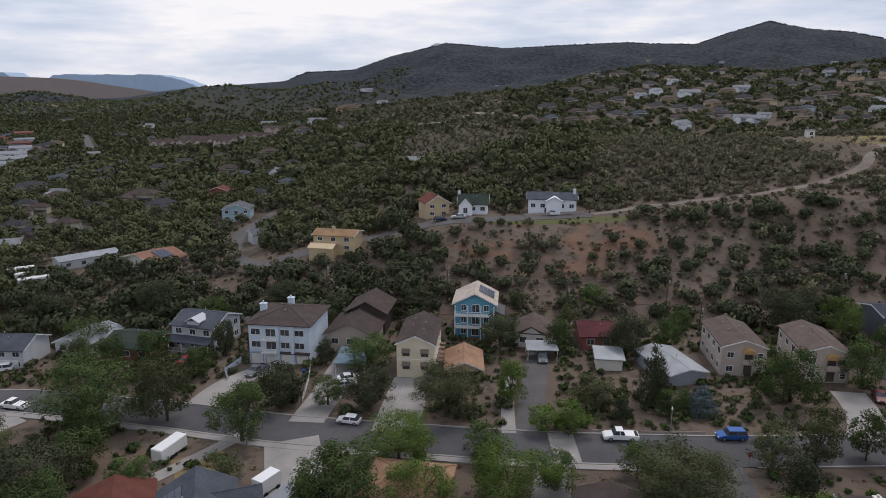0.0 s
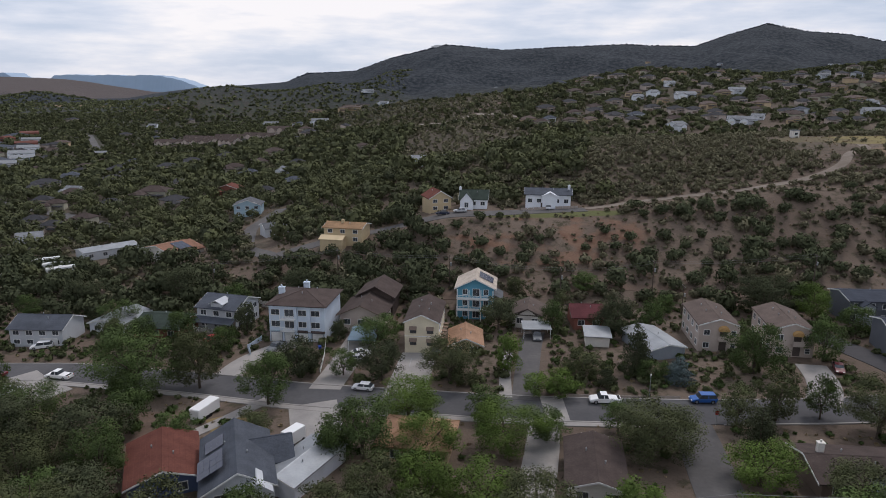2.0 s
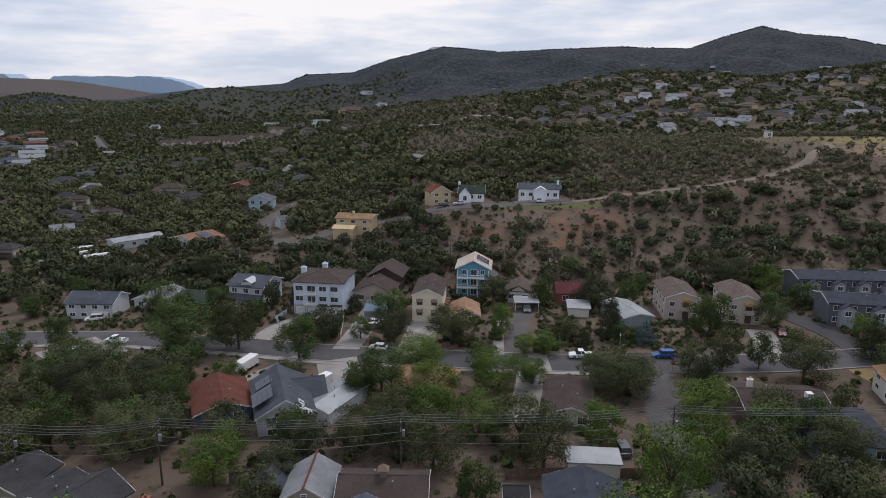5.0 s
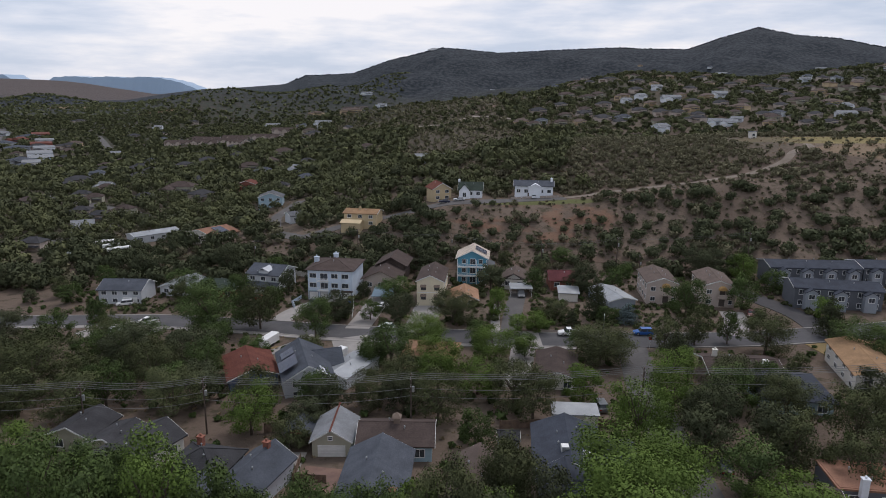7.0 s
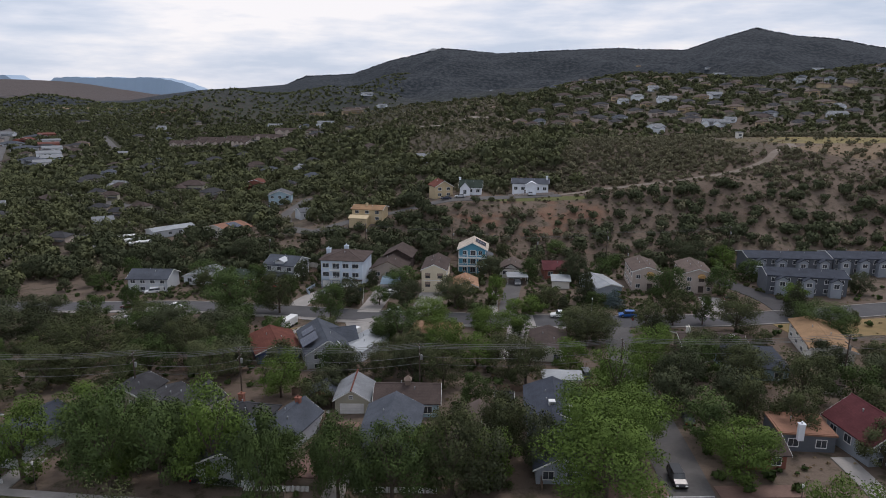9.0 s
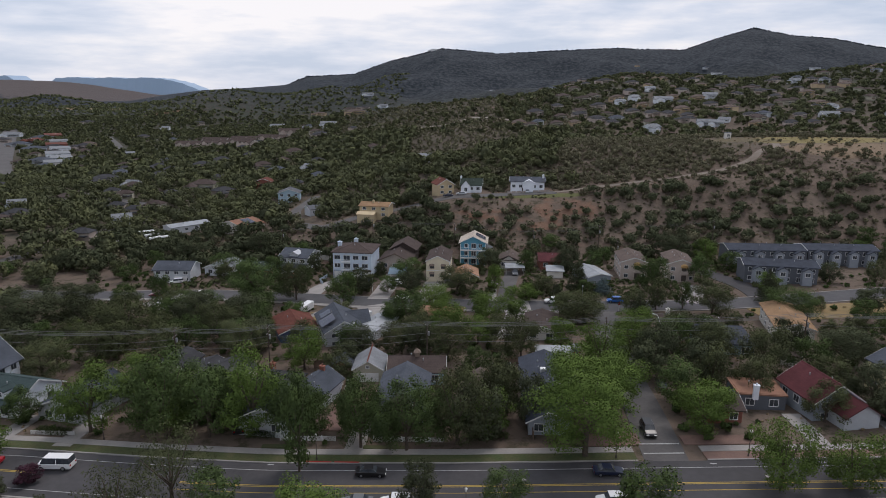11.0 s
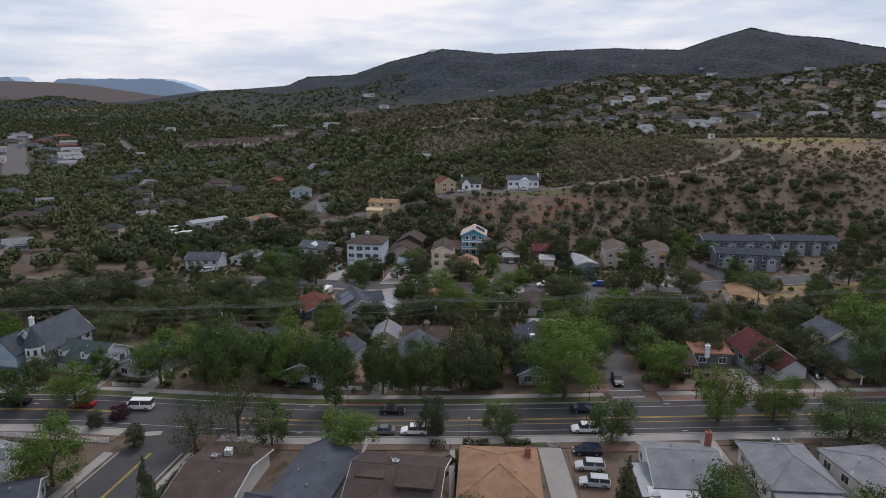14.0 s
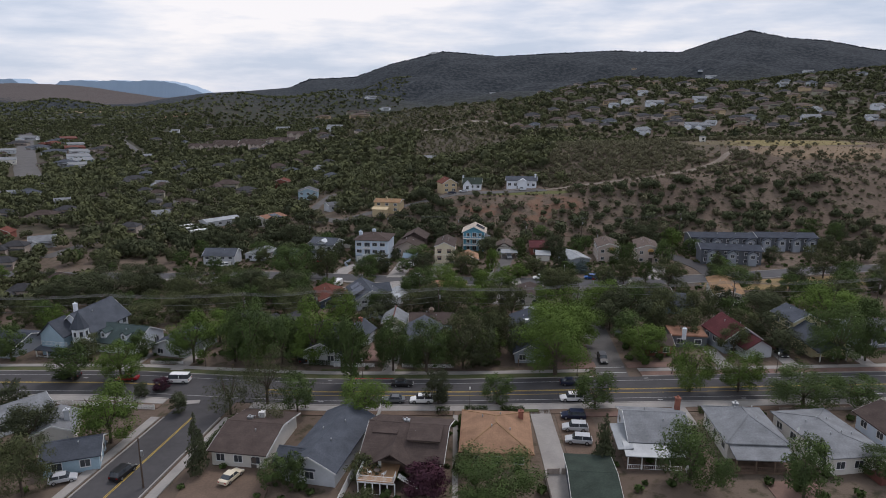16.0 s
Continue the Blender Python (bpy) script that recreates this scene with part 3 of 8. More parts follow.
ribbon("driveway", [(21.5, -12), (21.5, -29)], 7.0, DIRT, 0.12, "gravel parking court beside the drive", "driveway")
ribbon("path", [(-1.6, -8), (-1.8, -40)], 0.9, CONCRETE, 0.14, "narrow concrete path between houses", "path")
ribbon("path", [(-0.4, -8), (-0.6, -38)], 1.2, DIRT, 0.13, "bare earth strip beside the path", "path")
for px in (-94, -78, -66, -17, 60, 75, 92):
    ribbon("driveway", [(px, 8.5), (px + 0.4, 15), (px + 0.5, 20)], 3.2, CONCRETE, 0.18, "concrete front drive to a house", "driveway")
for px in (43, 70, 78):
    ribbon("driveway", [(px, -8), (px, -18)], 2.6, CONCRETE, 0.17, "concrete front path to a house", "driveway")
patch("dry_yard", -41, 84, -33, 95, DRYLAWN, 0.10, "dry yellow lawn beside a drive", "lawn", 30)
patch("bare_yard", -62, 62, -46, 96, DIRT, 0.09, "bare brown dirt yard under trees", "yard")
patch("bare_yard", -46, -42, -32, -31, DIRT, 0.10, "bare dirt back yard", "yard")
patch("bare_yard", 22, 9.6, 31, 13.6, PAVING, 0.12, "red gravel verge by the lane", "yard")
patch("bare_yard", 38, 9.6, 50, 12.6, PAVING, 0.12, "red gravel verge by the lane", "yard")
patch("bare_yard", 24, -13.4, 33, -11.6, PAVING, 0.22, "brown gravel bed in the pavement", "yard")
patch("brick_patio", 48, -44, 56, -36, PAVING, 0.14, "weathered brick patio behind a house", "patio")
patch("grey_patio", -27.5, 30, -22.5, 39, CONCRETE, 0.14, "grey paved patio with a fire pit", "patio")
patch("field", 84, 82, 140, 94, DRYLAWN, 0.10, "dry grass field beside the street", "field", 8)

# ---- building blocks ----


def part(name, me, parent, label="", m=None):
    """Links a mesh as ONE object under a thing or under a part."""
    ob = new(name, me)
    ob.parent = parent
    if m is not None:
        ob.matrix_basis = m
    if label:
        tagged(ob, label)
    return ob


def thing(name, label, category, m, group=""):
    ob = new(name)
    ob.empty_display_size = 0.5
    ob.matrix_basis = m
    return tagged(ob, label, category, group)


CUBE = ((0, 3, 2, 1), (4, 5, 6, 7), (0, 1, 5, 4), (1, 2, 6, 5), (2, 3, 7, 6), (3, 0, 4, 7))


def box(x0, y0, z0, x1, y1, z1):
    v = [(x0, y0, z0), (x1, y0, z0), (x1, y1, z0), (x0, y1, z0), (x0, y0, z1), (x1, y0, z1), (x1, y1, z1), (x0, y1, z1)]
    return v, list(CUBE)


def join(*shapes):
    vs, fs = [], []
    for v, f in shapes:
        k = len(vs)
        vs += list(v)
        fs += [tuple(i + k for i in q) for q in f]
    return vs, fs


def solid(name, shape, material, bevel=0.0, smooth_it=False):
    me = mesh_of(name, shape[0], shape[1], material, smooth_it)
    if bevel:
        bm = bmesh.new()
        bm.from_mesh(me)
        bmesh.ops.bevel(bm, geom=bm.edges[:], offset=bevel, segments=1, affect="EDGES")
        bm.to_mesh(me)
        bm.free()
    return me


def tube(r0, r1, z0, z1, k=8, x=0.0, y=0.0):
    v = [(x + r * math.cos(2 * math.pi * i / k), y + r * math.sin(2 * math.pi * i / k), z) for r, z in ((r0, z0), (r1, z1)) for i in range(k)]
    f = [(i, (i + 1) % k, k + (i + 1) % k, k + i) for i in range(k)] + [tuple(range(k - 1, -1, -1)), tuple(range(k, 2 * k))]
    return v, f


def slab(a, b, c, d, t):
    """A sloping sheet with thickness: four corners of its top."""
    v = [a, b, c, d] + [(p[0], p[1], p[2] - t) for p in (a, b, c, d)]
    return v, [(0, 1, 2, 3), (7, 6, 5, 4), (0, 4, 5, 1), (1, 5, 6, 2), (2, 6, 7, 3), (3, 7, 4, 0)]


def roof_shape(w, d, h, kind, rise, o):
    """Roof and wall solids of a plain house whose foot is at z 0, ridge along x ("gx"), y ("gy"), hipped or flat."""
    X, Y = w / 2, d / 2
    if kind == "flat":
        walls = box(-X, -Y, -1.6, X, Y, h)
        return walls, join(box(-X - o, -Y - o, h, X + o, Y + o, h + 0.28), box(-X + 0.1, -Y + 0.1, h + 0.28, X - 0.1, Y - 0.1, h + 0.34))
    if kind == "shed":
        walls = ([(-X, -Y, -1.6), (X, -Y, -1.6), (X, Y, -1.6), (-X, Y, -1.6), (-X, -Y, h), (X, -Y, h), (X, Y, h + rise), (-X, Y, h + rise)], list(CUBE))
        s = rise / d
        return walls, slab((-X - o, -Y - o, h - s * o + 0.2), (X + o, -Y - o, h - s * o + 0.2), (X + o, Y + o, h + rise + s * o + 0.2), (-X - o, Y + o, h + rise + s * o + 0.2), 0.19)
    if kind in ("gx", "gy"):
        if kind == "gx":
            X, Y = Y, X
        s = rise / X
        v = [(-X, -Y, -1.6), (X, -Y, -1.6), (X, -Y, h), (0, -Y, h + rise), (-X, -Y, h)]
        v += [(p[0], Y, p[2]) for p in v]
        f = [(0, 1, 2, 3, 4), (9, 8, 7, 6, 5), (0, 5, 6, 1), (1, 6, 7, 2), (2, 7, 8, 3), (3, 8, 9, 4), (4, 9, 5, 0)]
        t, e, up = 0.2, Y + o, 0.16
        ridge = h + rise + up
        low = h - s * o + up
        r = join(slab((-X - o, -e, low), (0, -e, ridge), (0, e, ridge), (-X - o, e, low), t), slab((0, -e, ridge), (X + o, -e, low), (X + o, e, low), (0, e, ridge), t),
                 slab((-0.16, -e, ridge - 0.02), (0, -e, ridge + 0.05), (0, e, ridge + 0.05), (-0.16, e, ridge - 0.02), 0.06), slab((0, -e, ridge + 0.05), (0.16, -e, ridge - 0.02), (0.16, e, ridge - 0.02), (0, e, ridge + 0.05), 0.06))
        if kind == "gx":
            v, r = [(-p[1], p[0], p[2]) for p in v], ([(-p[1], p[0], p[2]) for p in r[0]], r[1])
        return (v, f), r
    walls = box(-X, -Y, -1.6, X, Y, h)
    A, B = X + o, Y + o
    k = min(A, B)
    z0, z1 = h + 0.02, h + 0.2
    if A >= B:
        tops = [(-(A - k), 0, z1 + rise), (A - k, 0, z1 + rise)]
        fs = [(4, 5, 9, 8), (5, 6, 9), (6, 7, 8, 9), (7, 4, 8)]
    else:
        tops = [(0, -(B - k), z1 + rise), (0, B - k, z1 + rise)]
        fs = [(4, 5, 8), (5, 6, 9, 8), (6, 7, 9), (7, 4, 8, 9)]
    v = [(-A, -B, z0), (A, -B, z0), (A, B, z0), (-A, B, z0), (-A, -B, z1), (A, -B, z1), (A, B, z1), (-A, B, z1)] + tops
    return walls, (v, [(0, 3, 2, 1), (0, 1, 5, 4), (1, 2, 6, 5), (2, 3, 7, 6), (3, 0, 4, 7)] + fs)


WINDOW_MESH = {}


def window(parent, face, u, v, w, h, half_x, half_y, trim=TRIM):
    """A window on the front, back, left or right wall, at u along it and v up: casing, mullion and sill with the pane behind them."""
    key = (round(w, 2), round(h, 2), trim.name)
    if key not in WINDOW_MESH:
        a, c = w / 2, h / 2
        bars = [box(-a - 0.1, -0.06, -c - 0.1, -a, 0.02, c + 0.1), box(a, -0.06, -c - 0.1, a + 0.1, 0.02, c + 0.1), box(-a, -0.06, c, a, 0.02, c + 0.1), box(-a - 0.05, -0.1, -c - 0.13, a + 0.05, 0.02, -c)]
        bars += [box(-0.025, -0.045, -c, 0.025, 0.0, c)] if w > 0.9 else [box(-a, -0.045, -0.025, a, 0.0, 0.025)]
        WINDOW_MESH[key] = (solid("window", join(*bars), trim), solid("pane", box(-a, -0.02, -c, a, 0.0, c), GLASS))
    frame_me, pane_me = WINDOW_MESH[key]
    m = {"f": pose(u, -half_y, v), "b": pose(-u, half_y, v, 0, 0, 180), "l": pose(-half_x, -u, v, 0, 0, -90), "r": pose(half_x, u, v, 0, 0, 90)}[face]
    ob = part("window", frame_me, parent, "", m)
    part("pane", pane_me, ob)
    return ob


def door(parent, face, u, w, h, half_x, half_y, material, name="door", label="", v=0.0):
    m = {"f": pose(u, -half_y, v), "b": pose(-u, half_y, v, 0, 0, 180), "l": pose(-half_x, -u, v, 0, 0, -90), "r": pose(half_x, u, v, 0, 0, 90)}[face]
    shape = [box(-w / 2, -0.05, 0, w / 2, 0.02, h)]
    k = 4 if w > 2 else 2
    shape += [box(-w / 2 + 0.08, -0.075, h * i / k + 0.05, w / 2 - 0.08, -0.05, h * (i + 1) / k - 0.05) for i in range(k)]
    return part(name, solid(name, join(*shape), material), parent, label, m)


def house(x, y, w, d, h, roof, rise, wall, tiles, label, turn=0.0, wins="", over=0.5, chimney=None, category="house", name="house", trim=TRIM, fascia=None, doors="", vents=2, z=None):
    """A house centred on (x, y). wins: "f2x3" is two storeys of three windows on the front; doors: "f0.5" a door at u 0.5, "fg1" a garage door."""
    base = z_at(x, y) if z is None else z
    ob = thing(name, label, category, pose(x, y, base, 0, 0, turn))
    walls, top = roof_shape(w, d, h, roof, rise, over)
    part("wall", solid("wall", walls, WALLS[wall]), ob)
    rf = part("roof", solid("roof", top, SHINGLES[tiles] if tiles in SHINGLES else METALROOF), ob)
    if roof in ("gx", "gy"):
        X, Y = (w / 2, d / 2) if roof == "gy" else (d / 2, w / 2)
        s, e = rise / X, Y + over
        for sg in (-1, 1):
            bars = []
            for sx in (-1, 1):
                a, c = (sx * (X + over), sg * e, h - s * over + 0.13), (0.0, sg * e, h + rise + 0.13)
                t = (0, -sg * 0.1, 0)
                q = [a, c, (c[0], c[1] + sg * 0.06, c[2]), (a[0], a[1] + sg * 0.06, a[2])]
                bars.append(slab(*(q if sx * sg < 0 else q[::-1]), 0.26))
            v, f = join(*bars)
            if roof == "gx":
                v = [(-p[1], p[0], p[2]) for p in v]
            part("bargeboard", solid("bargeboard", (v, f), fascia or trim), ob)
    if roof == "hip":
        v = top[0]
        bars = []
        for i, j in ((4, 8), (5, 9 if w + 2 * over >= d + 2 * over else 8), (6, 9), (7, 8 if w >= d else 9), (8, 9)):
            a, q = Vector(v[i]), Vector(v[j])
            if (q - a).length > 0.3:
                n = (q - a).normalized().cross(Vector((0, 0, 1))).normalized() * 0.13
                bars.append(slab(tuple(a - n + Vector((0, 0, 0.05))), tuple(a + n + Vector((0, 0, 0.05))), tuple(q + n + Vector((0, 0, 0.05))), tuple(q - n + Vector((0, 0, 0.05))), 0.08))
        part("ridge_cap", solid("ridge_cap", join(*bars), SHINGLES["orange"] if tiles == "tan" else SHINGLES[tiles] if tiles in SHINGLES else METALROOF), ob)
    for spec in wins.split():
        face, (r, c) = spec[0], spec[1:].split("x")
        r, c = int(r), int(c)
        run = w if face in "fb" else d
        for i in range(r):
            for j in range(c):
                window(ob, face, run * ((j + 0.5) / c - 0.5), h / r * (i + 0.55), min(1.5, run / c * 0.45), min(1.25, h / r * 0.45), w / 2, d / 2, trim)
    for spec in doors.split():
        face, g = spec[0], spec[1] == "g"
        u = float(spec[2:] if g else spec[1:])
        door(ob, face, u, 4.4 if g else 0.95, 2.25 if g else 2.05, w / 2, d / 2, GARAGE if g else DARKTRIM, "garage_door" if g else "door", "white panelled garage door" if g else "")
    if chimney:
        cx, cy, ch, cm = chimney
        part("chimney", solid("chimney", join(box(cx - 0.45, cy - 0.35, h - 0.5, cx + 0.45, cy + 0.35, h + ch), box(cx - 0.53, cy - 0.43, h + ch, cx + 0.53, cy + 0.43, h + ch + 0.15), tube(0.16, 0.16, h + ch + 0.15, h + ch + 0.5, 8, cx, cy)), cm), ob)
    for k in range(vents):
        u = (k + 1) / (vents + 1) - 0.5
        vx, vy = (u * w * 0.7, d * 0.16 * (-1) ** k) if roof in ("gx", "hip", "flat") else (w * 0.16 * (-1) ** k, u * d * 0.7)
        if roof == "flat":
            zz = h + 0.3
        elif roof == "shed":
            zz = h + rise * (vy / d + 0.5) + 0.1
        else:
            far = abs(vy) / (d / 2) if roof == "gx" else abs(vx) / (w / 2)
            if roof == "hip":
                kk = min(w, d) / 2 + over
                far = 1 - min((w / 2 + over - abs(vx)), (d / 2 + over - abs(vy))) / kk
            zz = h + rise * (1 - far) + 0.1
        part("vent", solid("vent", join(tube(0.09, 0.09, zz - 0.2, zz + 0.45, 6, vx, vy), tube(0.17, 0.05, zz + 0.45, zz + 0.6, 6, vx, vy)), METAL), ob)
    ob["half"] = (w / 2, d / 2)
    return ob


def panel_array(x, y, z, nx, ny, turn, tilt, label="dark solar panels on a roof"):
    """Solar panels: frames and cells, side by side."""
    ob = thing("solar_array", label, "solar panels", pose(x, y, z, 0, 0, turn) @ pose(0, 0, 0, tilt, 0, 0))
    cell = solid("panel", box(0.02, 0.02, 0, 0.98, 1.63, 0.045), SOLAR, 0.008)
    for i in range(nx):
        for j in range(ny):
            part("panel", cell, ob, "", pose((i - nx / 2) * 1.0, (j - ny / 2) * 1.67, 0))
    part("rail", solid("rail", join(box(-nx / 2, -0.3, -0.12, nx / 2, -0.24, -0.01), box(-nx / 2, 0.5, -0.12, nx / 2, 0.56, -0.01)), METAL), ob)
    return ob


def railing(parent, a, b, z, h=1.0, material=TRIM, gap=0.35):
    """A balustrade between two places: rails, posts and balusters."""
    a, b = Vector(a), Vector(b)
    run = (b - a).length
    d = (b - a) / run
    turn = math.degrees(math.atan2(d.y, d.x))
    shape = [box(0, -0.04, h - 0.07, run, 0.04, h), box(0, -0.03, 0.1, run, 0.03, 0.16)]
    k = max(2, int(run / gap))
    shape += [box(run * i / k - 0.02, -0.02, 0.1, run * i / k + 0.02, 0.02, h - 0.05) for i in range(k + 1)]
    shape += [box(-0.06, -0.06, 0, 0.06, 0.06, h + 0.05), box(run - 0.06, -0.06, 0, run + 0.06, 0.06, h + 0.05)]
    return part("railing", solid("railing", join(*shape), material), parent, "", pose(a.x, a.y, z, 0, 0, turn))


def post(parent, x, y, z0, z1, r=0.09, material=TRIM):
    return part("post", solid("post", box(-r, -r, z0, r, r, z1), material, 0.015), parent, "", pose(x, y, 0))


def fence(pts, h, material, label, board=0.16, gap=0.02, name="fence"):
    """A board fence along a line on the ground: boards joined panel by panel between posts."""
    ob = thing(name, label, "fence", pose(pts[0][0], pts[0][1], z_at(*pts[0])))
    org = Vector((pts[0][0], pts[0][1], z_at(*pts[0])))
    for a, b in zip(pts, pts[1:]):
        a, b = Vector(a), Vector(b)
        k = max(1, round((b - a).length / 2.4))
        d = (b - a).normalized()
        nn = Vector((-d.y, d.x)) * 0.03
        for i in range(k):
            p, q = a.lerp(b, i / k), a.lerp(b, (i + 1) / k)
            run = (q - p).length
            shapes = []
            m = int(run / (board + gap))
            for j in range(m):
                s, e = p + d * (j * (board + gap) + gap), p + d * ((j + 1) * (board + gap))
                z0, z1 = z_at(*s) - org.z, z_at(*e) - org.z
                c = [(s - nn), (e - nn), (e + nn), (s + nn)]
                zz = (z0, z1, z1, z0)
                shapes.append(([(c[t].x - org.x, c[t].y - org.y, zz[t] - 0.1) for t in range(4)] + [(c[t].x - org.x, c[t].y - org.y, zz[t] + h) for t in range(4)], list(CUBE)))
            tagged(part("fence_panel", solid("fence_panel", join(*shapes), material), ob), kind="stuff")
            zp = z_at(*p) - org.z
            part("fence_post", solid("fence_post", box(p.x - org.x - 0.07, p.y - org.y - 0.07, zp - 0.3, p.x - org.x + 0.07, p.y - org.y + 0.07, zp + h + 0.08), material), ob)
    return ob

# ---- houses along the street below the bank ----


def white_house():
    ob = house(-35.2, 138.2, 13.6, 13.5, 9.0, "hip", 2.1, "powder", "brown", "white three-storey house with four garage doors and dark grey-brown roof", -6, "", 0.7, trim=DARKTRIM, vents=3)
    X, Y = 6.8, 6.75
    for k in range(4):
        door(ob, "f", -5.1 + 3.4 * k, 2.6, 2.2, X, Y + 0.06, GARAGE, "garage_door", "white panelled garage door")
        part("door_surround", solid("door_surround", join(box(-6.6 + 3.4 * k, -Y - 0.05, 0, -6.4 + 3.4 * k, -Y + 0.02, 2.45), box(-3.8 + 3.4 * k, -Y - 0.05, 0, -3.6 + 3.4 * k, -Y + 0.02, 2.45), box(-6.4 + 3.4 * k, -Y - 0.05, 2.22, -3.8 + 3.4 * k, -Y + 0.02, 2.45)), WALLS["grey"]), ob, "grey door surround")
    part("belt", solid("belt", box(-X - 0.04, -Y - 0.08, 2.55, X + 0.04, -Y, 2.75), WALLS["skyblue"]), ob, "blue-grey belt board")
    for v in (4.4, 7.3):
        for u, w in ((-5.2, 2.0), (1.4, 1.9), (4.6, 2.0)):
            window(ob, "f", u, v, w, 1.3, X, Y, TRIM)
        window(ob, "f", -1.8, v - 0.2, 2.2, 1.8, X, Y, TRIM)
        part("balcony", solid("balcony", box(-3.6, -Y - 1.5, v - 1.55, -0.3, -Y, v - 1.38), TRIM), ob)
        railing(ob, (-3.6, -Y - 1.5), (-0.3, -Y - 1.5), v - 1.38)
    for sx in (-0.2, 3.1):
        part("pilaster", solid("pilaster", box(sx - 0.35, -Y - 0.35, 0, sx + 0.35, -Y, 8.9), WALLS["powder"]), ob)
    part("canopy", solid("canopy", slab((0.2, -Y - 0.45, 2.62), (6.9, -Y - 0.45, 2.62), (6.9, -Y, 2.95), (0.2, -Y, 2.95), 0.12), SHINGLES["brown"]), ob)
    for cx, cy in ((-6.3, 1.0), (-1.6, 6.0)):
        part("chimney", solid("chimney", join(box(cx - 0.7, cy - 0.5, 7, cx + 0.7, cy + 0.5, 11.0), box(cx - 0.8, cy - 0.6, 11.0, cx + 0.8, cy + 0.6, 11.2), tube(0.2, 0.2, 11.2, 11.7, 8, cx, cy)), WALLS["powder"]), ob)
    for k in range(9):
        part("stair_step", solid("stair_step", box(X + 0.4, -2 + k * 0.9, 0.3 + k * 0.35, X + 1.8, -1.1 + k * 0.9, 0.5 + k * 0.35), CONCRETE), ob)
    return ob


def blue_house():
    ob = house(7.2, 149.5, 9.2, 9.5, 8.6, "gy", 2.3, "blue", "beige", "bright blue three-storey house with white balconies and pale metal roof", -5, "", 0.75, vents=0)
    X, Y = 4.6, 4.75
    for v in (1.5, 4.4, 7.3):
        for u in (-2.6, 2.7):
            window(ob, "f", u, v, 1.1, 1.3, X, Y)
        window(ob, "f", 0.2, v - 0.1, 1.6, 1.8, X, Y)
    for v in (2.9, 5.8):
        part("balcony", solid("balcony", box(-X, -Y - 1.7, v - 0.18, X, -Y, v), TRIM), ob)
        railing(ob, (-X, -Y - 1.65), (X, -Y - 1.65), v)
        railing(ob, (-X + 0.05, -Y - 1.65), (-X + 0.05, -Y), v)
        railing(ob, (X - 0.05, -Y - 1.65), (X - 0.05, -Y), v)
    for u in (-4.5, -1.5, 1.5, 4.5):
        post(ob, u, -Y - 1.6, -0.5, 8.3, 0.1)
    part("lean_to_roof", solid("lean_to_roof", slab((X, -3, 6.2), (X + 2.4, -3, 5.2), (X + 2.4, 4, 5.2), (X, 4, 6.2), 0.15), SHINGLES["grey"]), ob)
    a = math.degrees(math.atan2(2.3, 4.6))
    m = pose(7.2, 149.5, z_at(7.2, 149.5), 0, 0, -5) @ pose(2.6, 0.3, 9.92, 0, a, 0)
    arr = panel_array(0, 0, 0, 4, 3, 0, 0, "dark solar panels on the blue house's roof")
    arr.matrix_basis = m
    return ob


def cream_house():
    ob = house(-5.2, 129.6, 7.6, 14.8, 7.4, "gy", 1.7, "cream", "brown", "cream three-storey apartment house with brown gable roof", -4, "r2x5", 0.35, vents=4)
    X, Y = 3.8, 7.4
    for v in (2.6, 5.4):
        for u in (-1.9, 1.9):
            window(ob, "f", u, v, 1.3, 1.1, X, Y, DARKTRIM)
            part("awning", solid("awning", slab((u - 0.85, -Y - 0.7, v + 0.35), (u + 0.85, -Y - 0.7, v + 0.35), (u + 0.85, -Y, v + 0.95), (u - 0.85, -Y, v + 0.95), 0.08), WALLS["brown"]), ob)
    part("belt", solid("belt", box(-X - 0.04, -Y - 0.05, 3.95, X + 0.04, -Y, 4.1), TRIM), ob)
    for k in range(5):
        part("landing", solid("landing", box(X, -5 + k * 2.4, 2.6, X + 1.3, -3.6 + k * 2.4, 2.75), WOOD), ob)
    door(ob, "r", -6.2, 1.0, 2.4, X, Y, WALLS["ochre"], "door", "orange wooden side door")
    return ob


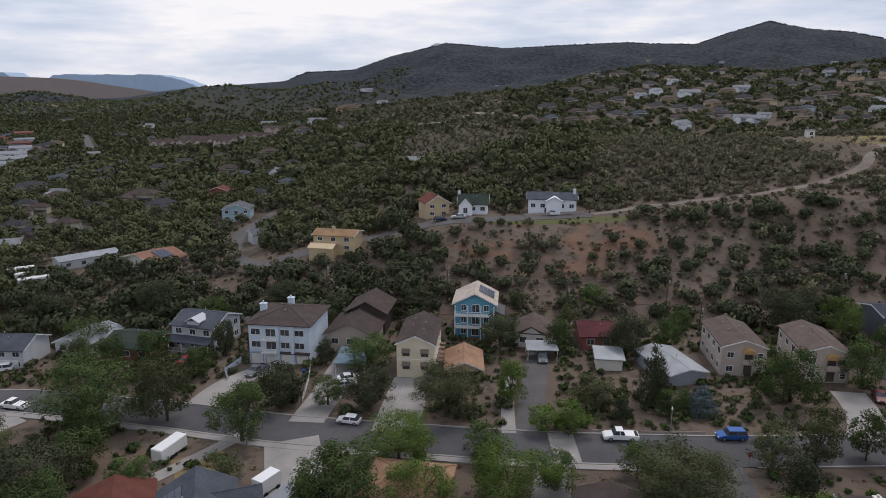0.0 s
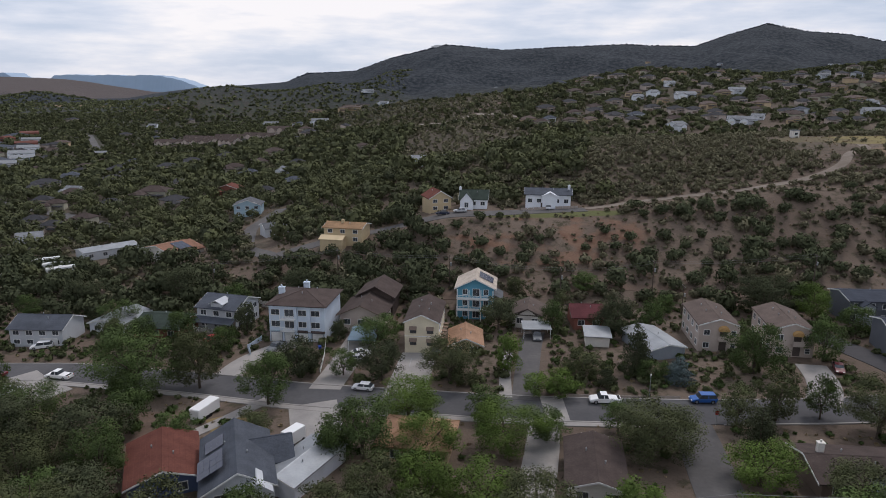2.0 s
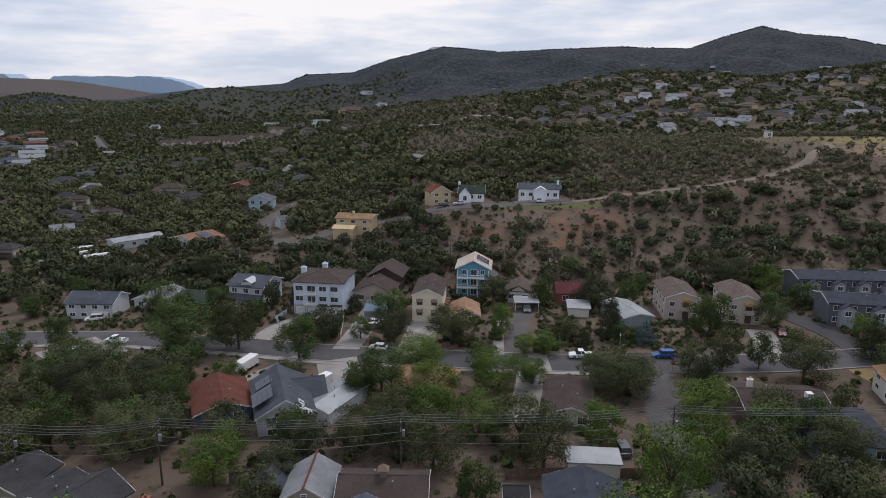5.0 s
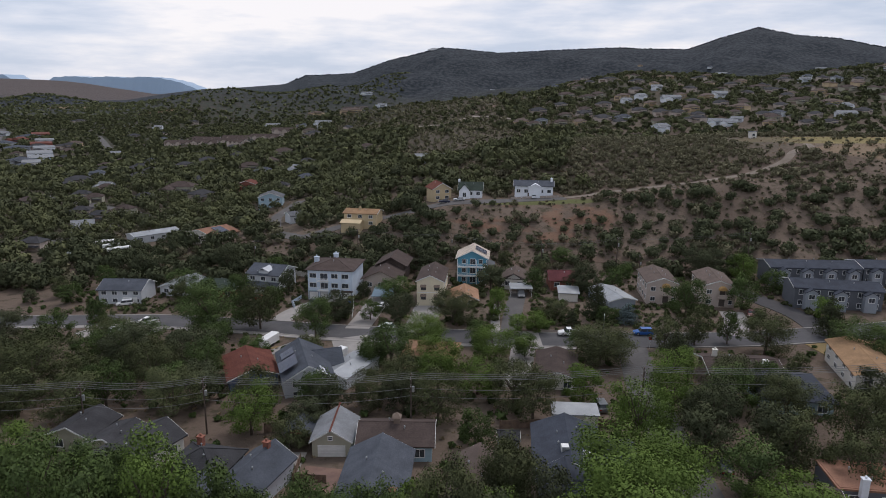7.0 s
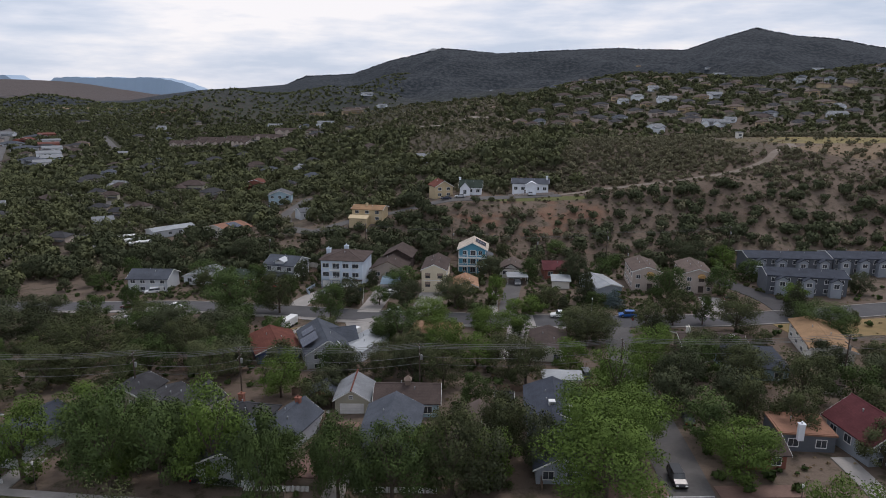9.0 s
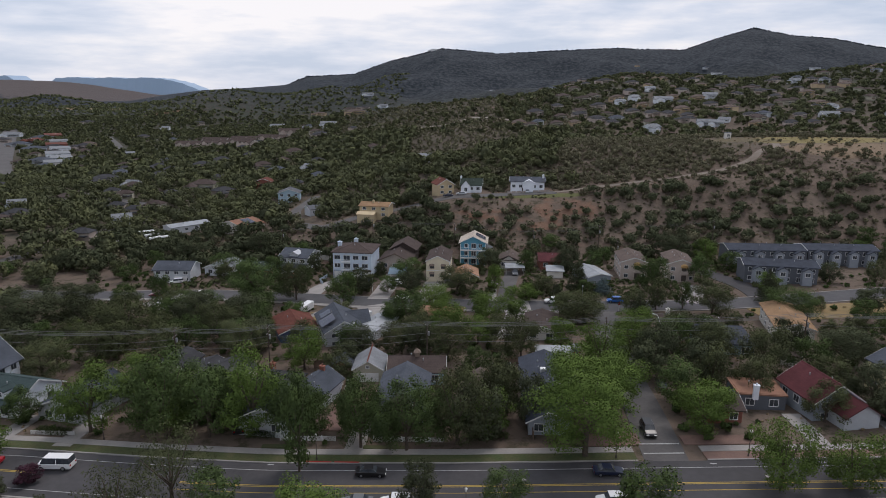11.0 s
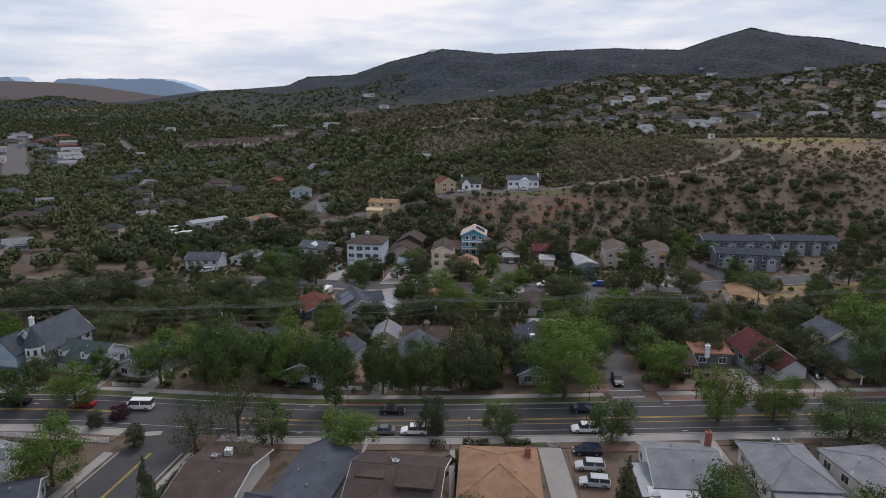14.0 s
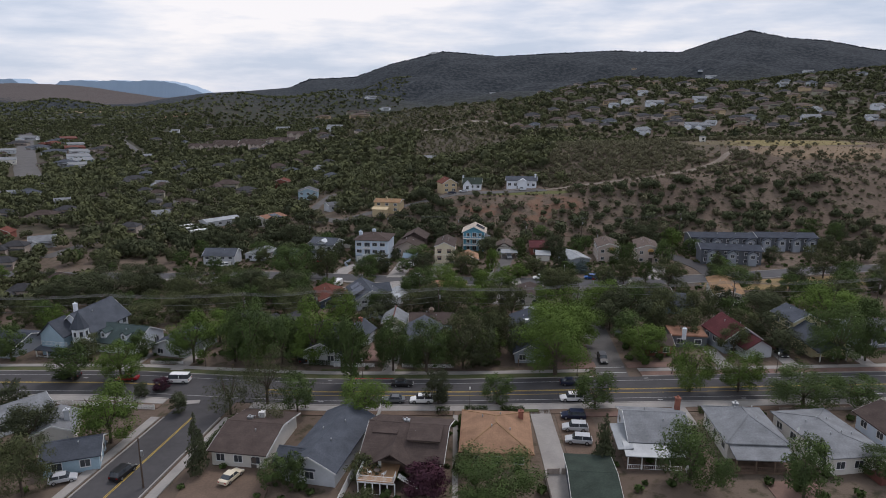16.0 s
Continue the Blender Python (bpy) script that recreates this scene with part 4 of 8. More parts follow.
def stucco_house(x, y, turn):
    ob = house(x, y, 8.6, 14.5, 6.2, "gy", 1.5, "stucco", "umber", "two-storey pinkish stucco house with arched entry awnings", turn, "l2x4", 0.3, vents=4)
    X, Y = 4.3, 7.25
    for v in (1.6, 4.5):
        window(ob, "f", -2.6, v, 1.2, 1.1, X, Y)
        door(ob, "f", 0.9, 1.5, 2.0, X, Y, DARKTRIM, "door", "dark recessed doorway", v - 1.2)
        window(ob, "f", 3.1, v, 0.9, 1.0, X, Y)
    part("balcony", solid("balcony", join(box(-0.2, -Y - 1.1, 2.9, 2.0, -Y, 3.1), box(-0.2, -Y - 1.1, 3.1, 2.0, -Y - 1.0, 4.0)), WALLS["stucco"]), ob)
    k = 8
    arc = [(0.9 + 1.15 * math.cos(math.pi * i / k), z) for i in range(k + 1) for z in (5.3 + 0.9 * math.sin(math.pi * i / k),)]
    v = [(p[0], -Y - 0.9, p[1] - 0.25) for p in arc] + [(p[0], -Y, p[1]) for p in arc]
    f = [(i, i + 1, k + 2 + i, k + 1 + i) for i in range(k)]
    v2 = v + [(p[0], p[1], p[2] - 0.07) for p in v]
    f2 = f + [tuple(i + len(v) for i in reversed(q)) for q in f] + [tuple(range(k + 1)), ]
    part("awning", solid("awning", (v2, f2), mat("gold_canvas", (0.50, 0.31, 0.13), None, 1.0, 0.8, 0.1)), ob, "gold canvas arched awning")
    return ob


white_house()
blue_house()
cream_house()
stucco_house(60.4, 129.2, -5)
stucco_house(75.2, 125.8, -8)
g = house(-57.5, 146.5, 11.0, 11.0, 5.8, "gx", 2.0, "palegrey", "slate", "grey two-storey house with white porch and slate roof", -14, "f2x3 r2x3", 0.5)
part("porch_roof", solid("porch_roof", slab((-5.6, -8.1, 2.7), (5.6, -8.1, 2.7), (5.6, -5.5, 3.5), (-5.6, -5.5, 3.5), 0.18), SHINGLES["slate"]), g)
for u in (-5.2, -1.8, 1.8, 5.2):
    post(g, u, -7.7, -0.6, 2.6, 0.11)
railing(g, (-5.3, -7.7), (5.3, -7.7), 0.1)
part("porch_floor", solid("porch_floor", box(-5.5, -8.0, -0.8, 5.5, -5.5, 0.1), CONCRETE), g)
part("dormer", solid("dormer", join(box(-1.6, -5.2, 5.9, 1.6, -2.0, 7.0), slab((-2.0, -5.6, 6.9), (0, -5.6, 7.9), (0, -1.2, 7.9), (-2.0, -1.2, 6.9), 0.15), slab((0, -5.6, 7.9), (2.0, -5.6, 6.9), (2.0, -1.2, 6.9), (0, -1.2, 7.9), 0.15)), WALLS["palegrey"]), g)
b = house(-20.8, 143.5, 10.5, 12.5, 4.6, "gy", 2.4, "stucco", "brown", "tan house with two stepped brown gable roofs", -6, "f1x3", 0.9, fascia=WALLS["brown"])
part("rear_wing", solid("rear_wing", join(*roof_shape(9.0, 10.0, 6.2, "gy", 2.4, 0.9)), SHINGLES["brown"]), b, "higher gabled rear wing", pose(1.2, 9.5, 0))
house(4.2, 126.4, 7.0, 9.5, 2.6, "gy", 1.5, "tan", "tan", "low house with weathered orange-brown roof", 0, "f1x2", 0.6, z=0.4)
tt = house(20.2, 142.4, 7.4, 9.0, 3.4, "gy", 1.7, "offwhite", "umber", "tan house with dark half-timbered gable", -10, "f1x2", 0.6, fascia=DARKTRIM)
for sx in (-1, 1):
    part("timber", solid("timber", slab((sx * 0.2, -4.56, 4.9), (sx * 0.45, -4.56, 4.9), (sx * 2.6, -4.53, 3.5), (sx * 2.3, -4.53, 3.5), 0.2), DARKTRIM), tt)
part("timber", solid("timber", box(-3.7, -4.6, 3.2, 3.7, -4.5, 3.45), DARKTRIM), tt)
house(34.2, 141.0, 7.2, 9.0, 3.4, "gx", 1.7, "brick", "maroon", "small house with dark red-brown roof", 0, "f1x2", 0.7, fascia=DARKTRIM)
house(34.3, 127.4, 5.2, 5.0, 2.5, "shed", 0.5, "offwhite", "metal", "white shed with pale metal roof", -6, "", 0.5, name="shed", category="shed", vents=0)
house(46.0, 124.0, 8.0, 13.0, 2.6, "gy", 0.9, "grey", "metal", "low building with worn white metal roof", 14, "", 0.4, vents=1)
house(-100.2, 137.5, 13.0, 9.5, 4.6, "gx", 2.0, "palegrey", "slate", "pale grey house with slate gable roof", 0, "f2x4", 0.5, doors="fg3")
house(-86.0, 146.0, 9.0, 12.0, 2.8, "gy", 1.2, "white", "metal", "white house with pale metal roof", -12, "f1x2", 0.5)
house(-71.5, 141.5, 12.0, 11.0, 3.0, "gx", 1.6, "brick", "green", "brick house with dark green roof", -8, "f1x3", 0.6)
cp = thing("carport", "white metal carport on thin posts", "carport", pose(21.0, 132.5, z_at(21, 132.5)))
part("roof", solid("roof", slab((-3.4, -2.6, 2.6), (3.4, -2.6, 2.6), (3.4, 2.6, 2.9), (-3.4, 2.6, 2.9), 0.16), METALROOF), cp)
for u in (-3.1, 3.1):
    for v in (-2.3, 2.3):
        post(cp, u, v, -0.6, 2.6, 0.06)
cp = thing("carport", "blue-grey metal carport beside a drive", "carport", pose(-19.5, 128.5, z_at(-19.5, 128.5)))
part("roof", solid("roof", slab((-3.2, -4.2, 2.7), (3.2, -4.2, 2.7), (3.2, 4.2, 3.0), (-3.2, 4.2, 3.0), 0.16), mat("blue_sheet", (0.16, 0.23, 0.29), (0.11, 0.17, 0.22), 2.0, 0.5, 0.1)), cp)
for u in (-3.0, 3.0):
    for v in (-3.9, 3.9):
        post(cp, u, v, -0.6, 2.7, 0.06)

# ---- below the street ----
r = house(-42.2, 73.2, 9.5, 12.5, 3.2, "gy", 1.7, "navy", "red", "navy-walled house with rust-red gable roof", 24, "f1x2 r1x3", 0.6)
gs = house(-30.0, 70.5, 9.5, 15.0, 4.2, "gy", 2.6, "palegrey", "slate", "pale grey house with steep slate roof and solar panels", 20, "f2x2 r1x3", 0.5)
part("wing", solid("wing", join(*roof_shape(9.0, 7.0, 3.6, "gx", 2.2, 0.4)), SHINGLES["slate"]), gs, "slate-roofed cross wing", pose(3.4, 2.5, 0))
part("gable", solid("gable", roof_shape(4.0, 4.0, 4.2, "gy", 1.6, 0.3)[0], WALLS["palegrey"]), gs, "pale grey front gable", pose(2.5, -7.6, 0))
panel_array(-32.6, 66.0, z_at(-32, 66) + 6.3, 4, 3, 20, 0, "dark solar panels on a slate roof").matrix_basis = pose(-32.3, 66.4, z_at(-32.3, 66.4) + 5.75, 0, 0, 20) @ pose(0, 0, 0, 0, -28, 0)
panel_array(-31.6, 73.0, z_at(-31, 73) + 6.3, 3, 2, 20, 0, "dark solar panels on a slate roof").matrix_basis = pose(-34.0, 72.6, z_at(-34.0, 72.6) + 5.75, 0, 0, 20) @ pose(0, 0, 0, 0, -28, 0)
house(-20.8, 73.0, 6.5, 12.5, 2.8, "gy", 0.8, "white", "metal", "low building with pale corrugated metal roof", -25, "", 0.3)
house(-4.0, 80.5, 11.0, 9.0, 2.9, "hip", 1.6, "tan", "tan", "house with orange-tan hipped roof", -8, "f1x2", 0.6)
house(22.4, 71.2, 8.0, 13.0, 2.8, "gy", 1.3, "offwhite", "brown", "white house with dark brown gable roof", -8, "f1x2 l1x3", 0.5)
house(59.5, 70.5, 13.5, 9.5, 2.9, "gx", 1.3, "brown", "brown", "dark brown roofed house with pale chimney", -4, "f1x3", 0.8, chimney=(-4.8, 1.0, 2.6, WALLS["offwhite"]))
nv = house(63.3, 58.3, 11.5, 12.0, 3.0, "hip", 2.0, "skyblue", "navy", "pale blue house with dark navy roof", -8, "f1x3 l1x2", 0.6)
house(84.5, 70.3, 8.5, 19.0, 4.0, "gy", 1.2, "offwhite", "orange", "two-storey white house with orange-brown roof", -14, "f2x2 l2x4", 0.5)
house(56.6, 25.6, 8.4, 7.0, 3.0, "flat", 0.3, "darkgrey", "terra", "dark house with flat terracotta-coloured roof", -6, "f1x2", 0.2, chimney=(-1.5, -4.2, 2.2, WALLS["white"]))
house(73.5, 46.0, 3.6, 3.4, 2.4, "gx", 0.9, "offwhite", "brown", "small white garden cabin", -25, "f1x1", 0.3, name="shed", category="shed", vents=0)
ga = house(-18.3, 41.6, 6.2, 7.6, 3.1, "gy", 1.9, "khaki", "pale", "khaki garage with white metal gable roof", 0, "", 0.4, doors="fg0", vents=0)
window(ga, "f", 0, 3.9, 0.6, 0.5, 3.3, 4.6)
part("ridge_cap", solid("ridge_cap", box(-0.15, -5, 5.18, 0.15, 5, 5.25), SHINGLES["red"]), ga, "rusty red ridge cap")
bw = house(-8.1, 40.2, 11.4, 8.0, 3.2, "gx", 1.7, "skyblue", "brown", "long pale blue building with brown roof and cupola", 0, "f1x3", 0.5)
part("cupola", solid("cupola", join(box(-0.5, -0.5, 4.8, 0.5, 0.5, 5.9), ([(-0.75, -0.75, 5.9), (0.75, -0.75, 5.9), (0.75, 0.75, 5.9), (-0.75, 0.75, 5.9), (0, 0, 6.7)], [(3, 2, 1, 0), (0, 1, 4), (1, 2, 4), (2, 3, 4), (3, 0, 4)])), WALLS["brown"]), bw)
gz = thing("gazebo", "open timber gazebo with slate hipped roof on a patio", "gazebo", pose(-24.5, 43.0, z_at(-24.5, 43)))
part("roof", solid("roof", roof_shape(4.4, 4.4, 2.6, "gy", 1.3, 0.5)[1], SHINGLES["slate"]), gz)
part("gable_board", solid("gable_board", ([(-2.2, -2.2, 2.55), (2.2, -2.2, 2.55), (0, -2.2, 3.8), (-2.2, -2.1, 2.55), (2.2, -2.1, 2.55), (0, -2.1, 3.8)], [(0, 1, 2), (5, 4, 3), (0, 3, 4, 1), (1, 4, 5, 2), (2, 5, 3, 0)]), WALLS["brick"]), gz)
for u in (-2, 2):
    for v in (-2, 2):
        post(gz, u, v, -0.3, 2.6, 0.12, WOOD)
house(-10.0, 26.0, 8.8, 15.0, 3.2, "gy", 2.3, "white", "slate", "white house with long slate gable roof", -2, "r1x3", 0.6, chimney=(3.2, -5.5, 1.8, BRICK))
house(-27.5, 27.0, 6.5, 11.0, 3.2, "gy", 2.0, "palegrey", "slate", "grey house with slate gable roof", -18, "f1x2", 0.5, chimney=(0, 3.8, 2.8, BRICK))
house(-35.4, 29.6, 8.5, 8.0, 3.4, "hip", 2.2, "palegrey", "dark", "house with dark slate hipped roof and brick chimney", -12, "f1x2", 0.5, chimney=(-1.5, 2.0, 2.8, BRICK))
house(-32.5, 17.5, 9.0, 9.5, 3.6, "gy", 2.2, "palegrey", "slate", "grey bungalow with white-trimmed slate gable", -8, "f1x2 l1x2", 0.7)
house(-60.5, 43.0, 7.5, 7.5, 3.2, "gy", 1.6, "khaki", "dark", "khaki garage with black gable roof and barn doors", -10, "f1x2", 0.4)
house(-52.8, 39.5, 7.0, 6.5, 2.9, "gy", 1.2, "khaki", "dark", "low khaki annex with black roof", -16, "f1x1", 0.4)
house(-48.4, 34.2, 8.0, 13.0, 3.3, "gy", 1.9, "offwhite", "dark", "pale house with long black gable roof", -26, "r1x3", 0.5)
house(18.2, 34.4, 9.6, 13.4, 3.2, "gy", 1.9, "grey", "navy", "house with large dark navy roof", -5, "f1x2", 0.6, vents=5)
house(24.6, 33.6, 5.6, 7.0, 3.0, "gx", 1.3, "grey", "navy", "navy-roofed side wing with open porch", -5, "", 0.6, vents=0)
house(16.4, 20.6, 7.0, 14.0, 2.9, "gy", 1.9, "grey", "navy", "grey bungalow front with navy gable roof", -3, "f1x2", 0.6)
house(4.0, 26.2, 6.6, 11.6, 2.9, "gy", 2.0, "khaki", "umber", "house with faded red-brown gable roof", -8, "f1x2", 0.5, chimney=(2.2, -4.0, 1.6, BRICK))
house(22.0, 49.0, 7.5, 3.5, 2.7, "shed", 0.3, "offwhite", "metal", "white open-sided shelter with metal roof", -3, "", 0.3, vents=0, name="shed", category="shed")
house(9.8, 40.5, 3.2, 2.6, 2.3, "gx", 0.8, "grey", "dark", "small dark garden shed", 0, "", 0.25, vents=0, name="shed", category="shed")

# ---- along the wide road, far side ----


def victorian():
    ob = house(-95.6, 28.6, 9.6, 14.0, 6.2, "gy", 4.2, "white", "slate", "white two-storey house with corner turret and steep slate roof", -10, "r2x5 f2x2", 0.7, chimney=(-3.0, -2.0, 5.0, WALLS["white"]))
    part("front_gable", solid("front_gable", roof_shape(6.5, 4.0, 6.4, "gy", 3.2, 0.4)[0], WALLS["skyblue"]), ob, "pale blue shingled gable", pose(-2.4, -9.4, 0))
    part("gable_roof", solid("gable_roof", roof_shape(6.5, 4.6, 6.4, "gy", 3.2, 0.5)[1], SHINGLES["slate"]), ob, "", pose(-2.4, -9.2, 0))
    tur = part("turret", solid("turret", tube(1.9, 1.9, -0.5, 8.0, 8), WALLS["white"]), ob, "eight-sided white turret", pose(3.9, -9.3, 0, 0, 0, 22.5))
    part("turret_roof", solid("turret_roof", join(tube(2.35, 2.2, 8.0, 8.15, 8), tube(2.2, 0.05, 8.15, 12.2, 8)), SHINGLES["slate"]), tur)
    for k in range(8):
        for v in (4.2, 6.7):
            m = Matrix.Rotation(radians(k * 45 + 22.5), 4, "Z") @ pose(0, -1.80, v)
            w = part("window", WINDOW_MESH[("t")][0] if "t" in WINDOW_MESH else solid("window", join(box(-0.45, -0.05, -0.7, 0.45, 0.05, 0.7)), TRIM), tur, "", m)
            part("pane", solid("pane", box(-0.33, -0.08, -0.58, 0.33, -0.04, 0.58), GLASS), tur, "", m)
    part("porch_roof", solid("porch_roof", slab((-6.4, -13.2, 2.9), (6.6, -13.2, 2.9), (6.6, -8.4, 3.7), (-6.4, -8.4, 3.7), 0.18), SHINGLES["slate"]), ob)
    for u in (-6, -3, 0, 3, 6):
        post(ob, u, -12.9, -0.6, 2.9, 0.11)
    railing(ob, (-6.1, -12.9), (6.1, -12.9), 0.3)
    railing(ob, (-5.6, -11.4), (1.5, -11.4), 3.6)


victorian()
house(-85.5, 25.5, 13.0, 11.0, 3.2, "gx", 2.8, "white", "teal", "white house with dark green roof and dormers", -14, "f1x3 r1x2", 0.6)
for u in (-3.0, 3.0):
    q = Matrix.Rotation(radians(-14), 2) @ Vector((u, -3.4))
    dm = thing("dormer", "small white roof dormer with arched window", "dormer", pose(-85.5 + q.x, 25.5 + q.y, z_at(-85.5, 25.5) + 3.9, 0, 0, -14))
    part("wall", solid("wall", roof_shape(1.5, 2.6, 1.3, "gy", 0.6, 0.2)[0], WALLS["white"]), dm)
    part("roof", solid("roof", roof_shape(1.5, 2.6, 1.3, "gy", 0.6, 0.2)[1], SHINGLES["teal"]), dm)
    window(dm, "f", 0, 0.7, 0.7, 0.8, 0.75, 1.3)
house(-70.0, 24.0, 9.5, 13.0, 3.0, "gy", 2.0, "palegrey", "navy", "grey house with dark roof and open carport", -14, "f1x2", 0.7)
house(-112.5, 22.0, 9.0, 12.0, 3.0, "gx", 1.8, "grey", "navy", "grey house with dark blue-grey roof", -8, "f1x2", 0.6)
house(-127.0, 24.0, 10.0, 12.0, 3.2, "gy", 2.0, "white", "slate", "white house with grey gable roof", 0, "f1x2 r1x2", 0.6)
mr = house(66.6, 22.6, 8.6, 9.6, 4.0, "gy", 2.9, "grey", "maroon", "house with large maroon gable roof and white trim", 8, "f2x2 l1x3", 0.7)
part("porch", solid("porch", roof_shape(6.5, 5.0, 3.0, "gy", 2.0, 0.5)[1], SHINGLES["maroon"]), mr, "maroon porch gable", pose(1.8, -6.6, 0))
part("porch_gable", solid("porch_gable", roof_shape(6.5, 4.6, 3.0, "gy", 2.0, 0.5)[0], WALLS["palegrey"]), mr, "", pose(1.8, -6.6, 0))
yl = house(85.0, 28.0, 7.6, 8.0, 6.0, "gy", 1.8, "yellow", "slate", "pale yellow two-storey house with slate roof", 10, "f2x2 l2x2", 0.5)
y2 = house(85.5, 19.0, 8.4, 9.4, 3.2, "gy", 2.4, "yellow", "slate", "pale yellow bungalow with white-trimmed slate gables", 6, "f1x2", 0.6)
part("porch_roof", solid("porch_roof", roof_shape(7.0, 3.4, 2.7, "gy", 1.3, 0.4)[1], SHINGLES["slate"]), y2, "slate porch gable", pose(-0.8, -6.2, 0))
part("porch_gable", solid("porch_gable", ([(-3.5, -1.6, 2.7), (3.5, -1.6, 2.7), (0, -1.6, 4.0), (-3.5, -1.5, 2.7), (3.5, -1.5, 2.7), (0, -1.5, 4.0)], [(0, 1, 2), (5, 4, 3), (0, 3, 4, 1), (1, 4, 5, 2), (2, 5, 3, 0)]), WALLS["yellow"]), y2, "", pose(-0.8, -6.2, 0))
for u in (-4.4, -1.2, 2.0):
    post(y2, u + 0.4, -7.6, -0.4, 2.7, 0.12)
house(101.0, 26.0, 9.5, 13.0, 3.2, "gx", 2.0, "grey", "grey", "grey house behind trees", 4, "f1x3 l1x2", 0.6)
house(116.0, 24.0, 10.0, 13.0, 3.2, "gy", 2.2, "offwhite", "brown", "pale house with brown gable roof", 0, "f1x3", 0.6)
house(47.5, 20.5, 6.0, 7.0, 2.8, "gx", 1.4, "brick", "brown", "small brick outbuilding with brown roof", 0, "f1x2", 0.5)

# ---- along the wide road, near side ----


def deck_house():
    ob = house(-9.8, -26.5, 12.5, 13.5, 3.6, "gx", 2.5, "brown", "brown", "dark brown bungalow with broad shingle roof and white rear deck", -7, "l1x2 r1x3", 0.9, chimney=(-0.5, 0.6, 2.8, METAL))
    for cx, cy, turn, w in ((3.2, -1.2, 0, 5.0), (-3.8, 0.5, 0, 3.6)):
        part("dormer", solid("dormer", join(box(cx - w / 2, cy - 2.6, 3.6, cx + w / 2, cy, 5.5), ), WALLS["brown"]), ob)
        part("dormer_roof", solid("dormer_roof", slab((cx - w / 2 - 0.4, cy - 3.2, 5.5), (cx + w / 2 + 0.4, cy - 3.2, 5.5), (cx + w / 2 + 0.4, cy + 1.0, 6.4), (cx - w / 2 - 0.4, cy + 1.0, 6.4), 0.18), SHINGLES["brown"]), ob)
    part("rear_gable", solid("rear_gable", roof_shape(6.0, 5.0, 3.4, "gy", 1.8, 0.6)[1], SHINGLES["brown"]), ob, "", pose(-1.5, -6.2, 0))
    x0, x1, y0, y1, z = -6.2, -0.2, -12.4, -7.0, 2.3
    part("deck", solid("deck", join(*[box(x0 + 0.14 * i, y0, z - 0.1, x0 + 0.14 * i + 0.13, y1, z) for i in range(43)]), DECK), ob, "tan wooden deck")
    part("deck_skirt", solid("deck_skirt", join(*[box(x0 + i * (x1 - x0) / 5 + 0.05, y0 - 0.05, -0.4, x0 + i * (x1 - x0) / 5 + 0.25, y0 + 0.05, z - 0.1) for i in range(6)], box(x0, y0 - 0.05, z - 0.35, x1, y0 + 0.05, z - 0.1), box(x0, y0 - 0.05, -0.4, x1, y0 + 0.05, 0.0)), TRIM), ob, "white framed deck skirt")
    for a, b in (((x0, y0), (x1, y0)), ((x0, y0), (x0, y1)), ((x1, y0), (x1, y0 + 1.6))):
        railing(ob, a, b, z, 1.0, TRIM, 0.18)
    for k in range(11):
        part("stair_step", solid("stair_step", box(x1 + 0.25 + k * 0.28, y0 + 1.8, z - 0.2 - k * 0.2, x1 + 0.55 + k * 0.28, y0 + 3.0, z - 0.14 - k * 0.2), TRIM), ob)


deck_house()
house(5.6, -23.8, 11.6, 14.0, 3.0, "hip", 2.4, "tan", "tan", "bungalow with large terracotta-tan hipped roof", -3, "l1x3 f1x3", 0.6, chimney=(4.6, 3.8, 2.2, BRICK), vents=4)
house(20.0, -37.8, 7.2, 12.5, 2.6, "gx", 0.8, "darkgrey", "green", "low garage with dark green roof", -4, "", 0.3, vents=0)
ha = house(34.2, -22.0, 10.2, 12.5, 3.0, "gx", 2.4, "white", "pale", "white bungalow with grey shingle roof and rear porch", -4, "f1x3 l1x3", 0.5, chimney=(5.3, 4.4, 3.2, BRICK))
part("porch_roof", solid("porch_roof", slab((-6.6, -10.2, 2.3), (0.8, -10.2, 2.3), (0.8, -6.2, 2.9), (-6.6, -6.2, 2.9), 0.15), METALROOF), ha, "white metal porch roof")
part("lean_to", solid("lean_to", slab((-7.6, -8.5, 2.5), (-5.0, -8.5, 2.8), (-5.0, 0.5, 2.8), (-7.6, 0.5, 2.5), 0.15), METALROOF), ha, "white metal lean-to roof")
part("porch_floor", solid("porch_floor", box(-6.4, -10.4, -0.35, 2.8, -6.3, -0.1), WOOD), ha)
for u in (-6.2, -3.9, -1.6, 0.7, 2.6):
    post(ha, u, -10.1, -1.8, 2.3 if u < 1 else -0.1, 0.09)
railing(ha, (-6.2, -10.2), (2.6, -10.2), -0.1, 0.9, TRIM, 0.3)
hb = house(49.8, -23.6, 9.6, 12.5, 3.3, "hip", 2.7, "offwhite", "pale", "bungalow with pale grey hipped roof and deep rear porch", -3, "l1x3 f1x3", 0.6, chimney=(-0.5, 3.4, 2.6, METAL))
part("porch_roof", solid("porch_roof", slab((-4.9, -10.4, 2.6), (4.9, -10.4, 2.6), (4.9, -6.4, 3.2), (-4.9, -6.4, 3.2), 0.16), SHINGLES["pale"]), hb)
part("porch_floor", solid("porch_floor", box(-4.7, -10.2, -0.8, 4.7, -6.3, 0.3), WOOD), hb, "dark wooden porch floor")
railing(hb, (-4.6, -10.1), (4.6, -10.1), 0.3, 0.9, WOOD, 0.3)
